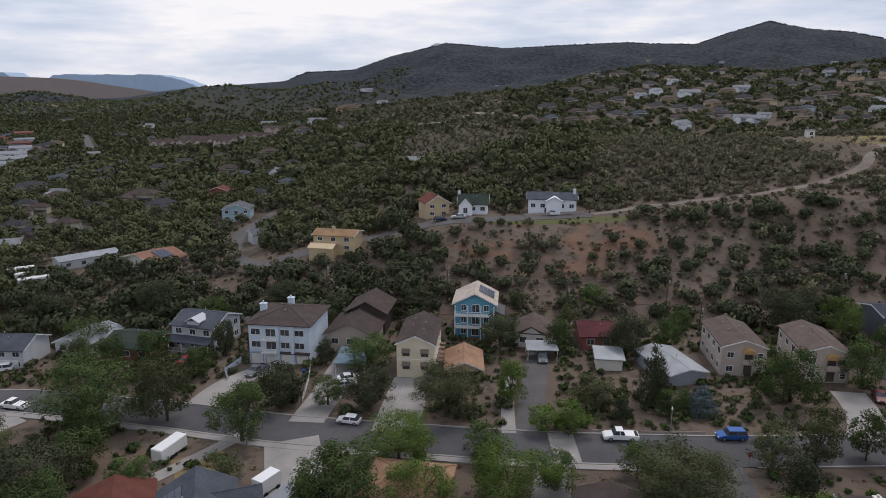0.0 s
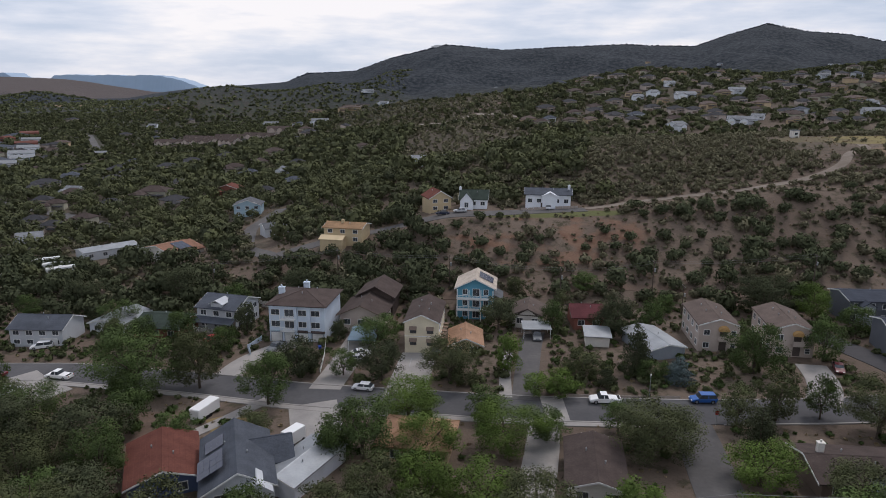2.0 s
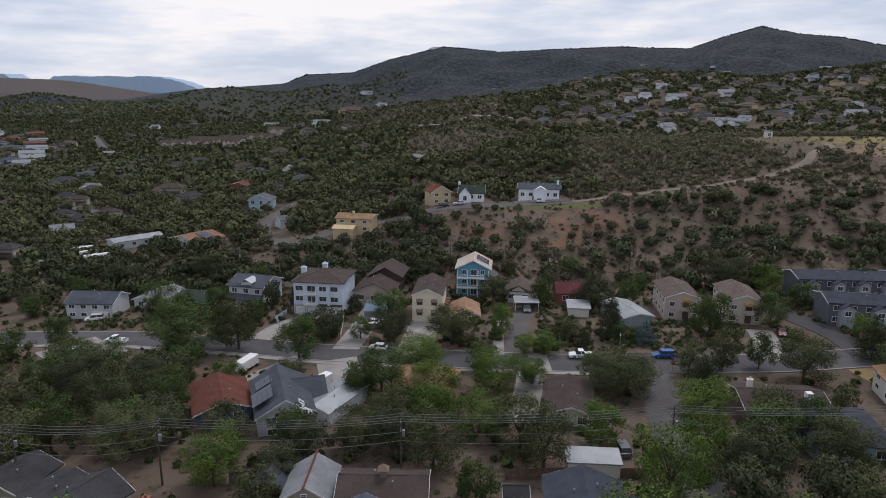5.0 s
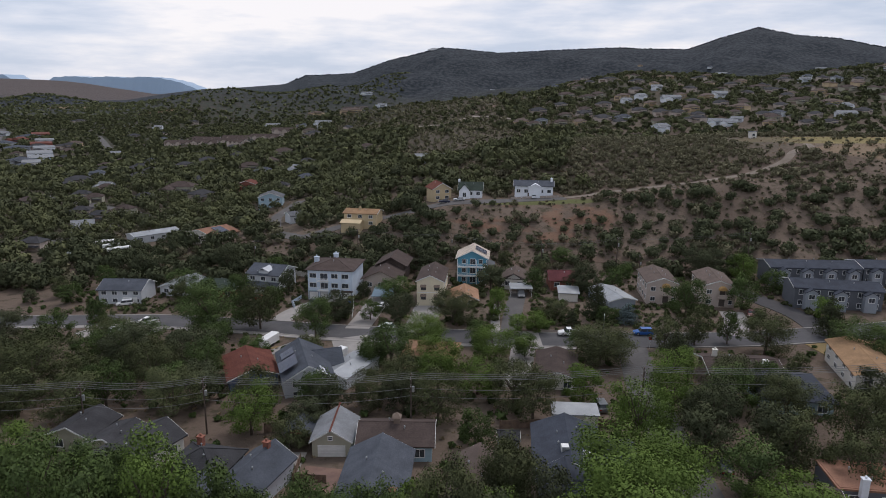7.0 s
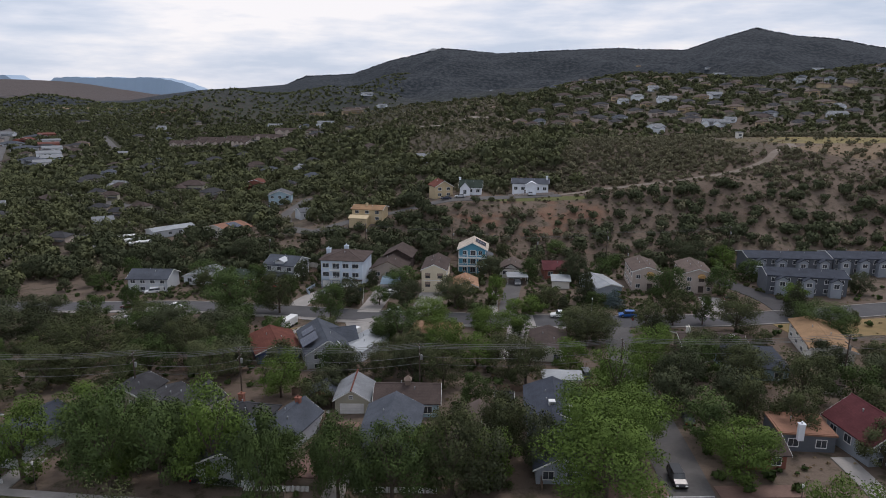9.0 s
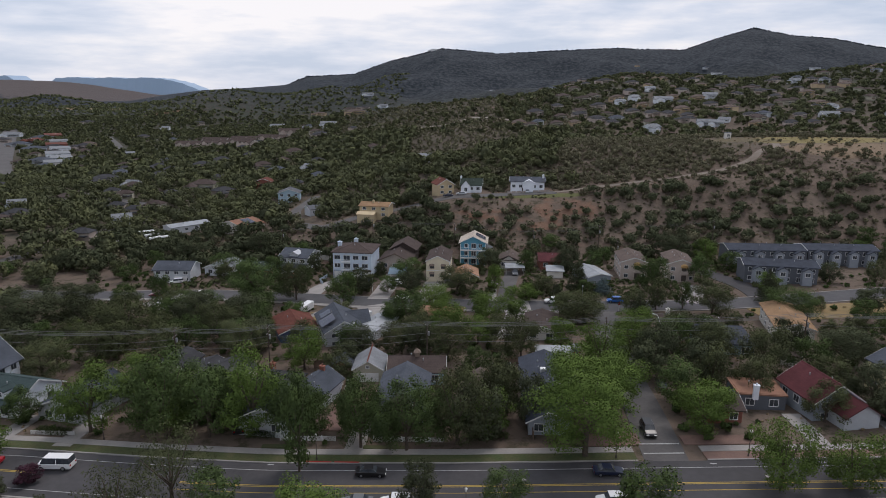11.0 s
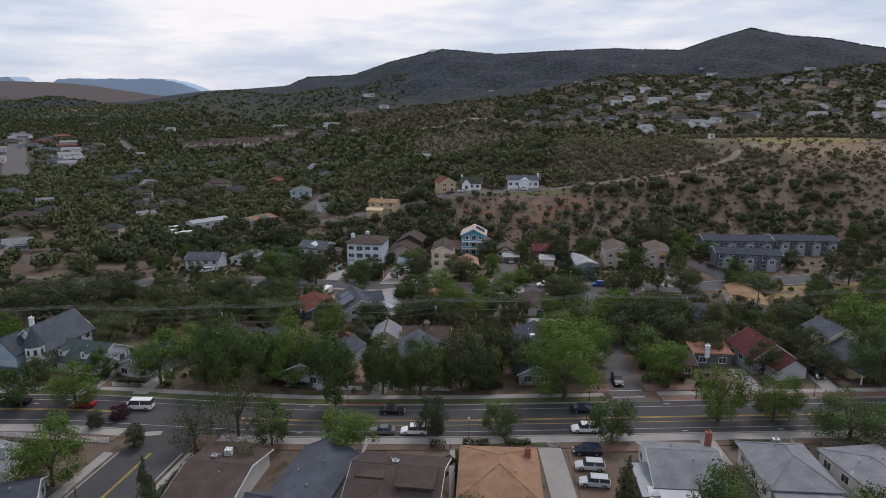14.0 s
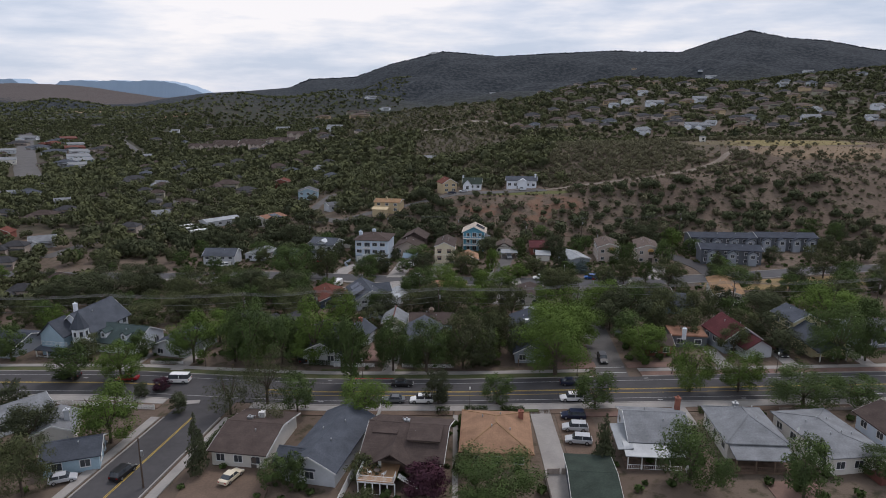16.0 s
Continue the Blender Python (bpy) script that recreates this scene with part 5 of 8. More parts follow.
for u in (-4.6, -1.5, 1.5, 4.6):
    post(hb, u, -10.1, -0.8, 2.6, 0.1, WOOD)
hc = house(63.2, -26.2, 9.8, 15.5, 3.1, "hip", 1.3, "offwhite", "pale", "long house with low pale grey roof", 8, "l1x4 f1x3", 0.5, vents=6)
part("rear_deck", solid("rear_deck", join(box(1.0, -11.5, -0.5, 6.0, -7.8, 0.4), box(1.0, -11.6, 0.4, 6.0, -11.5, 1.3), box(0.9, -11.5, 0.4, 1.0, -7.8, 1.3)), mat("red_stain", (0.16, 0.06, 0.05), None, 1.0, 0.7, 0.2)), hc, "red-stained rear deck")
house(77.5, -25.0, 9.0, 12.5, 3.1, "gy", 2.0, "powder", "brown", "pale blue-grey bungalow with brown roof", 4, "l1x3 f1x3", 0.6)
house(92.0, -26.0, 9.5, 13.0, 3.1, "hip", 2.0, "offwhite", "slate", "bungalow with slate hipped roof", 0, "l1x3 f1x3", 0.6)
hs = house(-23.6, -26.5, 8.8, 19.0, 3.0, "gy", 2.2, "palegrey", "slate", "pale grey house with long blue-grey slate roof", -12, "f1x1 l1x3", 0.5, vents=3)
part("side_wing", solid("side_wing", roof_shape(7.0, 5.5, 2.8, "gx", 1.6, 0.4)[1], SHINGLES["slate"]), hs, "", pose(-2.8, -6.5, 0))
part("side_wall", solid("side_wall", roof_shape(7.0, 5.5, 2.8, "gx", 1.6, 0.4)[0], WALLS["palegrey"]), hs, "", pose(-2.8, -6.5, 0))
house(-37.8, -23.8, 9.6, 14.5, 2.9, "gx", 1.6, "offwhite", "brown", "house with mottled brown shingle roof", -8, "f1x3", 0.6, doors="f2.8", chimney=(-1.6, 1.5, 1.8, METAL))
house(-67.3, -30.3, 8.5, 7.0, 2.9, "gx", 1.6, "skyblue", "slate", "blue-grey house with slate roof and white trim", 20, "f1x2 r1x2", 0.5, doors="r1.5")
house(-75.5, -21.5, 6.5, 8.0, 2.9, "gy", 1.4, "offwhite", "pale", "white building with pale roof", 20, "r1x2", 0.4, chimney=(2.0, -1.0, 2.6, WALLS["palegrey"]))
house(-86.5, -17.0, 7.0, 11.0, 2.9, "gy", 1.6, "white", "pale", "white house with pale roof behind a fence", -38, "r1x3", 0.4)
house(-88.0, -32.0, 10.0, 9.0, 3.0, "gx", 1.8, "khaki", "slate", "house with slate roof among trees", 14, "f1x3", 0.5)

# ---- on and above the bank ----
t2 = house(-35.0, 200.0, 13.0, 9.0, 5.0, "gx", 1.1, "ochre", "orange", "ochre two-storey house with orange-tan roof", -10, "f2x3", 0.5, chimney=(-1.0, -1.0, 1.9, WALLS["ochre"]), z=8.6)
part("front_wing", solid("front_wing", join(*roof_shape(7.5, 5.0, 2.6, "gx", 0.8, 0.4)), WALLS["ochre"]), t2, "lower front wing", pose(-2.5, -6.6, -0.6))
ws = house(8.0, 217.0, 9.5, 8.5, 3.6, "gx", 2.5, "white", "green", "white cottage with dark green roof and arched window", -4, "f1x3", 0.5, chimney=(-4.9, 0, 3.4, WALLS["white"]))
part("front_gable", solid("front_gable", roof_shape(4.4, 3.0, 3.3, "gy", 2.6, 0.3)[0], WALLS["white"]), ws, "steep white front gable", pose(-2.4, -4.8, 0))
part("gable_roof", solid("gable_roof", roof_shape(4.4, 3.2, 3.3, "gy", 2.6, 0.3)[1], SHINGLES["green"]), ws, "", pose(-2.4, -4.6, 0))
window(ws, "f", -2.4, 1.7, 1.3, 1.7, 4.7, 6.32)
ww = house(34.0, 215.5, 15.5, 9.0, 5.0, "gx", 1.5, "white", "slate", "long white house with grey roof and entrance gable", -6, "f1x5", 0.6, chimney=(7.2, -1.0, 2.6, WALLS["white"]), doors="f-2")
part("porch_gable", solid("porch_gable", join(*roof_shape(5.0, 2.0, 4.6, "gy", 1.2, 0.4)), WALLS["white"]), ww, "white entrance gable", pose(0.6, -4.8, 0))
for a, b in (((24, 207.5), (33, 208.8)), ((36, 209.2), (44, 210.0))):
    fence([a, b], 1.0, STONE, "low stone garden wall along the upper street", 0.5, 0.0, "garden_wall")
ot = house(-5.5, 219.0, 8.0, 9.0, 5.0, "gy", 2.4, "ochre", "red", "orange timber house with porch and reddish gable", 20, "f2x2", 0.5)
house(-13.0, 330.0, 18.0, 11.0, 3.6, "gx", 1.6, "powder", "pale", "long low house with pale roof among trees", 10, "f1x4", 0.5)
house(-95.0, 284.0, 12.0, 10.0, 5.4, "gy", 2.2, "skyblue", "grey", "blue-grey two-storey house with white trim", 8, "f2x3", 0.5)
house(-101.0, 214.0, 17.0, 13.0, 3.4, "gy", 1.9, "offwhite", "terra", "house with terracotta roof and solar panels", -32, "f1x3 r1x3", 0.7).name = "house"
arr = panel_array(-97.0, 210.5, z_at(-101, 214) + 4.6, 6, 3, 0, 0, "solar panels on a terracotta roof")
arr.matrix_basis = pose(-97.4, 212.4, z_at(-101, 214) + 4.75, 0, 0, -32) @ pose(0, 0, 0, 0, 12.6, 0)
house(-133.0, 228.0, 9.0, 20.0, 3.2, "gy", 1.0, "palegrey", "metal", "long building with pale metal roof", -42, "r1x4", 0.3)
house(-70.0, 236.0, 9.0, 9.0, 3.2, "gx", 1.3, "palegrey", "grey", "grey roofed house by the climbing street", 30, "f1x2", 0.4)


def apartments(x, y, w, d, turn, units):
    ob = house(x, y, w, d, 5.8, "gx", 1.2, "darkgrey", "navy", "long dark grey two-storey apartment block", turn, "f2x%d" % (units * 2), 0.5, vents=4)
    for k in range(units):
        u = w * ((k + 0.5) / units - 0.5)
        part("bay", solid("bay", roof_shape(3.0, 2.4, 5.0, "gy", 0.9, 0.3)[0], WALLS["grey"]), ob, "grey projecting bay", pose(u, -d / 2 - 0.9, 0))
        part("bay_roof", solid("bay_roof", roof_shape(3.0, 2.4, 5.0, "gy", 0.9, 0.3)[1], SHINGLES["navy"]), ob, "", pose(u, -d / 2 - 0.9, 0))
        window(ob, "f", u, 3.8, 1.4, 1.2, w / 2, d / 2 + 2.1)
    return ob


apartments(112.0, 144.0, 27.0, 10.0, -3, 4)
apartments(138.0, 143.0, 24.0, 10.0, -3, 4)
apartments(106.0, 120.5, 22.0, 10.0, -10, 3)

# ---- trees and scrub ----
rng = np.random.default_rng(7)


def leaf_cloud(n, blobs, size, shell=0.75, droop=0.0):
    """n three-cornered leaf clumps on the skins of round masses (centre, radii), as arrays of corners."""
    w = np.array([b[3] * b[4] for b in blobs])
    pick = rng.choice(len(blobs), n, p=w / w.sum())
    b = np.array(blobs)[pick]
    d = rng.normal(size=(n, 3))
    d /= np.linalg.norm(d, axis=1)[:, None]
    r = np.where(rng.random(n) < shell, rng.normal(0.95, 0.13, n), rng.uniform(0.25, 0.9, n))
    c = b[:, :3] + d * r[:, None] * b[:, [3, 3, 4]]
    facing = d + (c - np.array([0, 0, 0.45])) * 0.9 + rng.normal(size=(n, 3)) * 0.30 + np.array([0, 0, 0.25])
    facing /= np.linalg.norm(facing, axis=1)[:, None]
    lie = facing + rng.normal(size=(n, 3)) * 0.40
    u = np.cross(lie, rng.normal(size=(n, 3)))
    u[:, 2] -= droop * 0.5
    u /= np.maximum(np.linalg.norm(u, axis=1), 1e-6)[:, None]
    v = np.cross(lie, u)
    v /= np.maximum(np.linalg.norm(v, axis=1), 1e-6)[:, None]
    s = size * rng.uniform(0.6, 1.35, n)[:, None]
    tris = np.stack([c - u * s * 0.6 - v * s * 0.5, c + u * s * 0.8, c - u * s * 0.5 + v * s * 0.55], 1)
    back = (np.cross(tris[:, 1] - tris[:, 0], tris[:, 2] - tris[:, 0]) * facing).sum(1) < 0
    tris[back] = tris[back][:, ::-1]
    return tris, facing


def tri_mesh(name, tris, material, facing):
    """Leaf triangles, each lit as the mass of leaves that it belongs to."""
    me = bpy.data.meshes.new(name)
    n = len(tris)
    me.vertices.add(3 * n)
    me.vertices.foreach_set("co", np.ascontiguousarray(tris, dtype=np.float32).ravel())
    me.loops.add(3 * n)
    me.loops.foreach_set("vertex_index", np.arange(3 * n, dtype=np.int32))
    me.polygons.add(n)
    me.polygons.foreach_set("loop_start", np.arange(0, 3 * n, 3, dtype=np.int32))
    me.materials.append(material)
    me.update(calc_edges=True)
    me.normals_split_custom_set_from_vertices(np.repeat(facing, 3, axis=0).tolist())
    return me


def crown_blobs(kind):
    """Round masses of a crown one metre wide and one high, foot of the tree at z 0."""
    out = []
    if kind == "conifer":
        for k in range(15):
            z = 0.10 + 0.86 * k / 15
            r = 0.46 * (1 - z) ** 0.8 + 0.03
            for j in range(5 if k < 11 else 2):
                a = rng.uniform(0, 6.28)
                out.append((math.cos(a) * r * 0.55, math.sin(a) * r * 0.55, z + rng.uniform(-0.02, 0.02), r * 0.5, 0.05))
        return out
    lean = rng.uniform(-0.06, 0.06, 2)
    out.append((lean[0], lean[1], 0.58, 0.30, 0.30))
    for k in range(40):
        a, q, z = rng.uniform(0, 6.28), rng.uniform(0.62, 1.0), rng.uniform(0.20, 0.96)
        wide = 0.41 * math.sin(math.pi * min(1.0, (z - 0.04) / 1.04)) ** 0.6 * (1 + 0.16 * math.sin(3 * a + lean[0] * 40) + 0.1 * math.sin(5 * a))
        r = rng.uniform(0.07, 0.15)
        out.append((math.cos(a) * q * wide, math.sin(a) * q * wide, z - 0.05, r, r * rng.uniform(0.65, 0.95)))
    return out


def limb_mesh(kind):
    shapes = [tube(0.028, 0.018, -0.05, 0.32, 7)]
    if kind == "conifer":
        shapes = [tube(0.022, 0.004, -0.05, 0.95, 7)]
    else:
        for k in range(7):
            a, out, up = k * 0.9 + rng.uniform(-0.3, 0.3), rng.uniform(0.14, 0.32), rng.uniform(0.5, 0.82)
            v, f = tube(0.015, 0.005, 0, 1, 5)
            z0 = rng.uniform(0.2, 0.32)
            shapes.append(([(p[0] + p[2] * out * math.cos(a), p[1] + p[2] * out * math.sin(a), z0 + p[2] * (up - z0)) for p in v], f))
    return solid("trunk", join(*shapes), BARK)


def crown_mesh(kind, leaf, n, size, form):
    tris, facing = leaf_cloud(n, crown_blobs(form), size, 0.75, 0.3 if kind == "olive" else 0.0)
    return tri_mesh("crown", tris, LEAVES[leaf], facing)


PROTO = {}
KINDS = {"bright": ("bright", 5000, 0.029), "green": ("green", 5000, 0.029), "olive": ("olive", 5000, 0.028), "dark": ("dark", 5000, 0.032), "sparse": ("olive", 2600, 0.024),
         "spruce": ("spruce", 5500, 0.032), "spruceg": ("dark", 5000, 0.030), "conifer": ("dark", 5000, 0.029), "purple": ("purple", 5000, 0.036)}
RANKS = {"small": (0.55, 1.15), "middle": (1.10, 0.82), "large": (2.00, 0.60), "huge": (3.60, 0.44)}


def crown_of(kind, rank, k):
    """The crown and trunk of one of three forms of a kind of tree, with finer leaves on larger trees."""
    if (kind, rank, k) not in PROTO:
        leaf, n, size = KINDS[kind]
        form = "conifer" if kind in ("conifer", "spruce") else "broad"
        more, finer = RANKS[rank]
        PROTO[kind, rank, k] = (crown_mesh(kind, leaf, int(n * more), size * finer, form), limb_mesh(form))
    return PROTO[kind, rank, k]


TREE_WORDS = {"bright": "leafy cottonwood tree with bright green crown", "green": "spreading green shade tree with rounded crown", "olive": "elm tree with drooping grey-green crown", "dark": "dense dark green juniper tree",
              "sparse": "thin open tree with sparse grey-green leaves", "spruce": "blue spruce with bluish needles", "spruceg": "dark pine with layered crown", "conifer": "tall narrow dark conifer", "purple": "small tree with dark purple leaves"}
tree_count = [0]
TREES = []


def tree(x, y, w, h, kind, group="town trees"):
    k = tree_count[0]
    tree_count[0] += 1
    crown, trunk = crown_of(kind, "huge" if w > 13 else "large" if w > 9.5 else "small" if w < 6 else "middle", k % 3)
    size = "large " if w > 11 else "small " if w < 5 else ""
    ob = thing("tree", size + TREE_WORDS[kind], "tree", pose(x, y, z_at(x, y)), group)
    turn = Matrix.Rotation(k * 2.4, 4, "Z")
    m = turn @ Matrix.Diagonal((w * 1.06, w * 1.06, h, 1))
    part("trunk", trunk, ob, "", m)
    part("crown", crown, ob, "", m)
    TREES.append((x, y, w / 2))
    return ob


tree(-61.2, 103.7, 18.9, 14.5, "green")
tree(-49.6, 105.9, 11.1, 13.0, "olive")
tree(-33.4, 97.9, 10.8, 10.8, "green")
tree(-30.7, 110.8, 8.9, 8.7, "dark")
tree(-21.3, 110.6, 6.8, 5.8, "green")
tree(-13.0, 107.9, 9.7, 8.2, "spruceg")
tree(-16.2, 128.1, 11.9, 7.7, "green")
tree(-6.3, 90.4, 13.1, 8.4, "bright")
tree(-25.7, 130.2, 4.1, 6.1, "dark")
tree(0.8, 106.1, 14.0, 9.2, "olive")
tree(-62.4, 128.7, 8.5, 9.7, "green")
tree(-50.1, 137.9, 5.8, 8.6, "dark")
tree(12.7, 110.7, 6.2, 9.2, "bright")
tree(12.3, 136.7, 9.4, 9.1, "dark")
tree(7.1, 91.4, 7.5, 6.1, "green")
tree(17.1, 99.9, 5.7, 4.7, "bright")
tree(21.7, 99.3, 7.6, 5.4, "bright")
tree(28.0, 109.3, 9.2, 6.0, "olive")
tree(10.3, 79.8, 13.2, 8.5, "bright")
tree(17.1, 83.3, 7.7, 5.3, "green")
tree(38.6, 110.0, 7.7, 12.7, "conifer")
tree(46.0, 105.8, 7.4, 5.8, "spruce")
tree(39.3, 132.7, 10.3, 10.1, "dark")
tree(25.3, 136.1, 7.5, 7.9, "green")
tree(62.3, 109.8, 12.2, 11.5, "green")
tree(57.5, 89.9, 8.1, 9.1, "olive")
tree(49.8, 87.8, 7.5, 8.0, "olive")
tree(79.6, 116.0, 8.5, 10.4, "green")
tree(91.7, 143.6, 9.7, 9.4, "bright")
tree(80.7, 146.3, 14.5, 11.7, "dark")
tree(34.8, 79.2, 11.5, 7.4, "olive")
tree(29.3, 85.7, 6.2, 6.0, "green")
tree(-16.1, 80.3, 9.5, 7.9, "green")
tree(-56.8, 79.5, 11.9, 10.4, "dark")
tree(-75.8, 161.2, 12.6, 11.3, "dark")
tree(-105.4, 162.2, 12.0, 8.5, "dark")
tree(-85.8, 143.7, 12.1, 7.8, "green")
tree(7.1, 156.1, 7.1, 9.3, "dark")
tree(40.6, 105.7, 6.0, 4.9, "green")
tree(65.3, 90.4, 6.0, 8.5, "green")
tree(31.2, 103.5, 4.9, 5.2, "conifer")
tree(-42.9, 163.9, 12.0, 8.5, "dark")
tree(-27.5, 157.8, 8.7, 7.2, "dark")
tree(-7.3, 158.6, 8.7, 7.2, "dark")
tree(37.7, 161.0, 8.7, 5.6, "green")
tree(-33.5, 45.6, 9.8, 9.6, "bright")
tree(-50.3, 53.9, 13.2, 9.4, "olive")
tree(-73.8, 88.0, 15.4, 9.9, "green")
tree(-83.4, 64.8, 18.0, 14.0, "olive")
tree(-63.2, 29.6, 11.7, 8.6, "bright")
tree(-48.7, 21.1, 11.5, 9.9, "green")
tree(-38.7, 20.6, 10.6, 9.0, "bright")
tree(-25.0, 15.4, 9.3, 6.6, "green")
tree(-18.0, 15.7, 7.7, 8.2, "green")
tree(-12.2, 18.2, 9.5, 6.2, "green")
tree(-1.7, 49.8, 10.1, 9.9, "olive")
tree(5.7, 62.8, 11.7, 7.5, "bright")
tree(12.2, 57.6, 11.2, 8.8, "olive")
tree(9.4, 21.3, 9.4, 10.4, "olive")
tree(30.6, 40.7, 10.7, 12.6, "bright")
tree(24.2, 19.4, 18.2, 13.8, "bright")
tree(42.6, 41.8, 10.8, 11.4, "dark")
tree(49.9, 79.4, 7.8, 8.3, "conifer")
tree(45.6, 69.5, 11.0, 7.1, "bright")
tree(59.3, 57.0, 7.8, 8.2, "green")
tree(51.2, 33.0, 8.2, 9.8, "olive")
tree(63.7, 38.0, 11.3, 12.0, "olive")
tree(44.9, 19.2, 9.5, 6.8, "bright")
tree(89.9, 79.7, 15.6, 10.0, "green")
tree(71.1, 83.7, 13.3, 10.4, "olive")
tree(91.9, 95.6, 8.6, 10.9, "conifer")
tree(32.5, 77.2, 15.4, 10.0, "olive")
tree(-12.6, 77.8, 11.7, 10.6, "green")
tree(-2.2, 77.9, 10.4, 7.4, "bright")
tree(-101.2, 101.0, 9.1, 8.6, "green")
tree(-90.7, 103.4, 6.9, 11.2, "green")
tree(-114.1, 99.8, 13.6, 10.2, "dark")
tree(-69.3, 60.2, 10.5, 6.7, "olive")
tree(-21.5, 53.3, 7.7, 8.1, "dark")
tree(-24.6, 47.1, 7.3, 6.3, "dark")
tree(6.9, -7.4, 6.5, 7.1, "green")
tree(-5.2, -6.8, 6.5, 7.8, "dark")
tree(-19.8, -14.5, 10.4, 9.5, "bright")
tree(-40.2, -8.0, 11.5, 13.6, "sparse")
tree(-46.4, -12.3, 8.4, 10.3, "sparse")
tree(-33.3, -11.1, 7.9, 8.3, "green")
tree(-75.8, 2.6, 10.6, 10.3, "bright")
tree(-86.4, 2.3, 9.3, 9.0, "green")
tree(-63.9, 13.9, 11.4, 12.9, "bright")
tree(-49.6, 11.7, 11.8, 15.9, "green")
tree(-34.9, 13.6, 11.9, 16.0, "bright")
tree(-24.5, 2.0, 7.4, 15.5, "green")
tree(-15.9, 9.3, 9.7, 12.7, "green")
tree(-8.2, 8.6, 10.3, 13.3, "green")
tree(0.2, 11.0, 10.4, 14.4, "olive")
tree(8.1, 22.0, 9.8, 12.1, "olive")
tree(20.9, 6.6, 18.2, 16.7, "bright")
tree(26.4, -9.9, 9.0, 8.0, "green")
tree(23.4, -30.6, 4.8, 10.4, "conifer")
tree(36.1, -36.1, 11.7, 11.2, "green")
tree(52.0, -40.6, 8.6, 10.2, "green")
tree(47.6, -3.2, 10.0, 12.1, "bright")
tree(57.4, -3.7, 10.0, 9.7, "bright")
tree(42.5, 13.6, 10.6, 9.4, "bright")
tree(66.7, -11.6, 14.4, 9.3, "green")
tree(-45.0, -33.2, 4.5, 12.0, "conifer")
tree(-27.5, -37.8, 4.5, 7.1, "green")
tree(4.2, -42.2, 15.4, 10.0, "green")
tree(-70.3, -40.1, 9.7, 11.4, "olive")
tree(-64.6, -23.6, 11.2, 11.9, "bright")
tree(-90.0, -12.3, 6.7, 7.1, "dark")
tree(-64.8, -1.9, 4.1, 3.0, "purple")
tree(-56.8, -12.2, 4.0, 4.9, "dark")
tree(-6.3, -38.6, 8.1, 6.1, "purple")
tree(76.6, 16.0, 8.7, 6.4, "dark")
tree(85.3, 9.3, 14.0, 14.8, "green")
tree(92.5, 10.9, 9.0, 16.0, "green")
tree(73.5, 30.4, 8.8, 7.3, "olive")
tree(83.8, 43.5, 14.1, 9.1, "dark")
tree(98.6, 37.0, 18.1, 11.7, "bright")
tree(-67.3, -5.7, 3.5, 3.7, "dark")
tree(-123.7, 64.6, 21.4, 13.8, "dark")
tree(-118.9, 83.0, 21.3, 13.8, "dark")
tree(-88.4, 39.6, 14.1, 9.1, "olive")
tree(66.3, -35.5, 6.4, 5.5, "green")
tree(57.5, 28.2, 8.7, 9.1, "olive")
tree(64.9, 16.8, 8.1, 7.6, "olive")
tree(-36.0, -20.1, 6.3, 6.7, "sparse")
tree(-17.1, -34.9, 5.6, 4.6, "olive")
tree(78.1, -10.3, 10.0, 6.5, "green")
tree(50.4, 35.9, 9.1, 9.6, "dark")

for x, y, w, h, kind in ((-59.8, 66.5, 13.5, 11.0, "olive"), (-70.0, 78.0, 14.0, 11.5, "dark"), (-55.0, 88.0, 9.0, 8.5, "green"), (-48.0, 60.5, 10.5, 8.5, "dark"), (-36.0, 58.0, 9.5, 8.0, "olive"), (-24.5, 57.0, 9.0, 7.5, "green"),
                         (-14.0, 57.0, 10.0, 8.0, "olive"), (-68.0, 52.0, 12.0, 9.5, "olive"), (-80.0, 90.0, 12.0, 9.5, "olive"), (-78.0, -25.0, 10.0, 8.5, "dark"), (-42.5, 12.5, 9.5, 13.0, "green"), (-28.5, 13.0, 9.0, 12.0, "green"),
                         (4.5, 12.5, 9.0, 11.0, "dark"), (13.5, 17.0, 6.5, 10.0, "dark"), (-108.0, 14.0, 9.0, 9.0, "green"), (42.0, 26.0, 9.5, 9.0, "green"), (29.8, 25.0, 9.5, 10.0, "bright"), (40.2, 37.0, 8.5, 9.0, "dark"), (40.0, 52.0, 10.0, 9.5, "bright")):
    tree(x, y, w, h, kind)

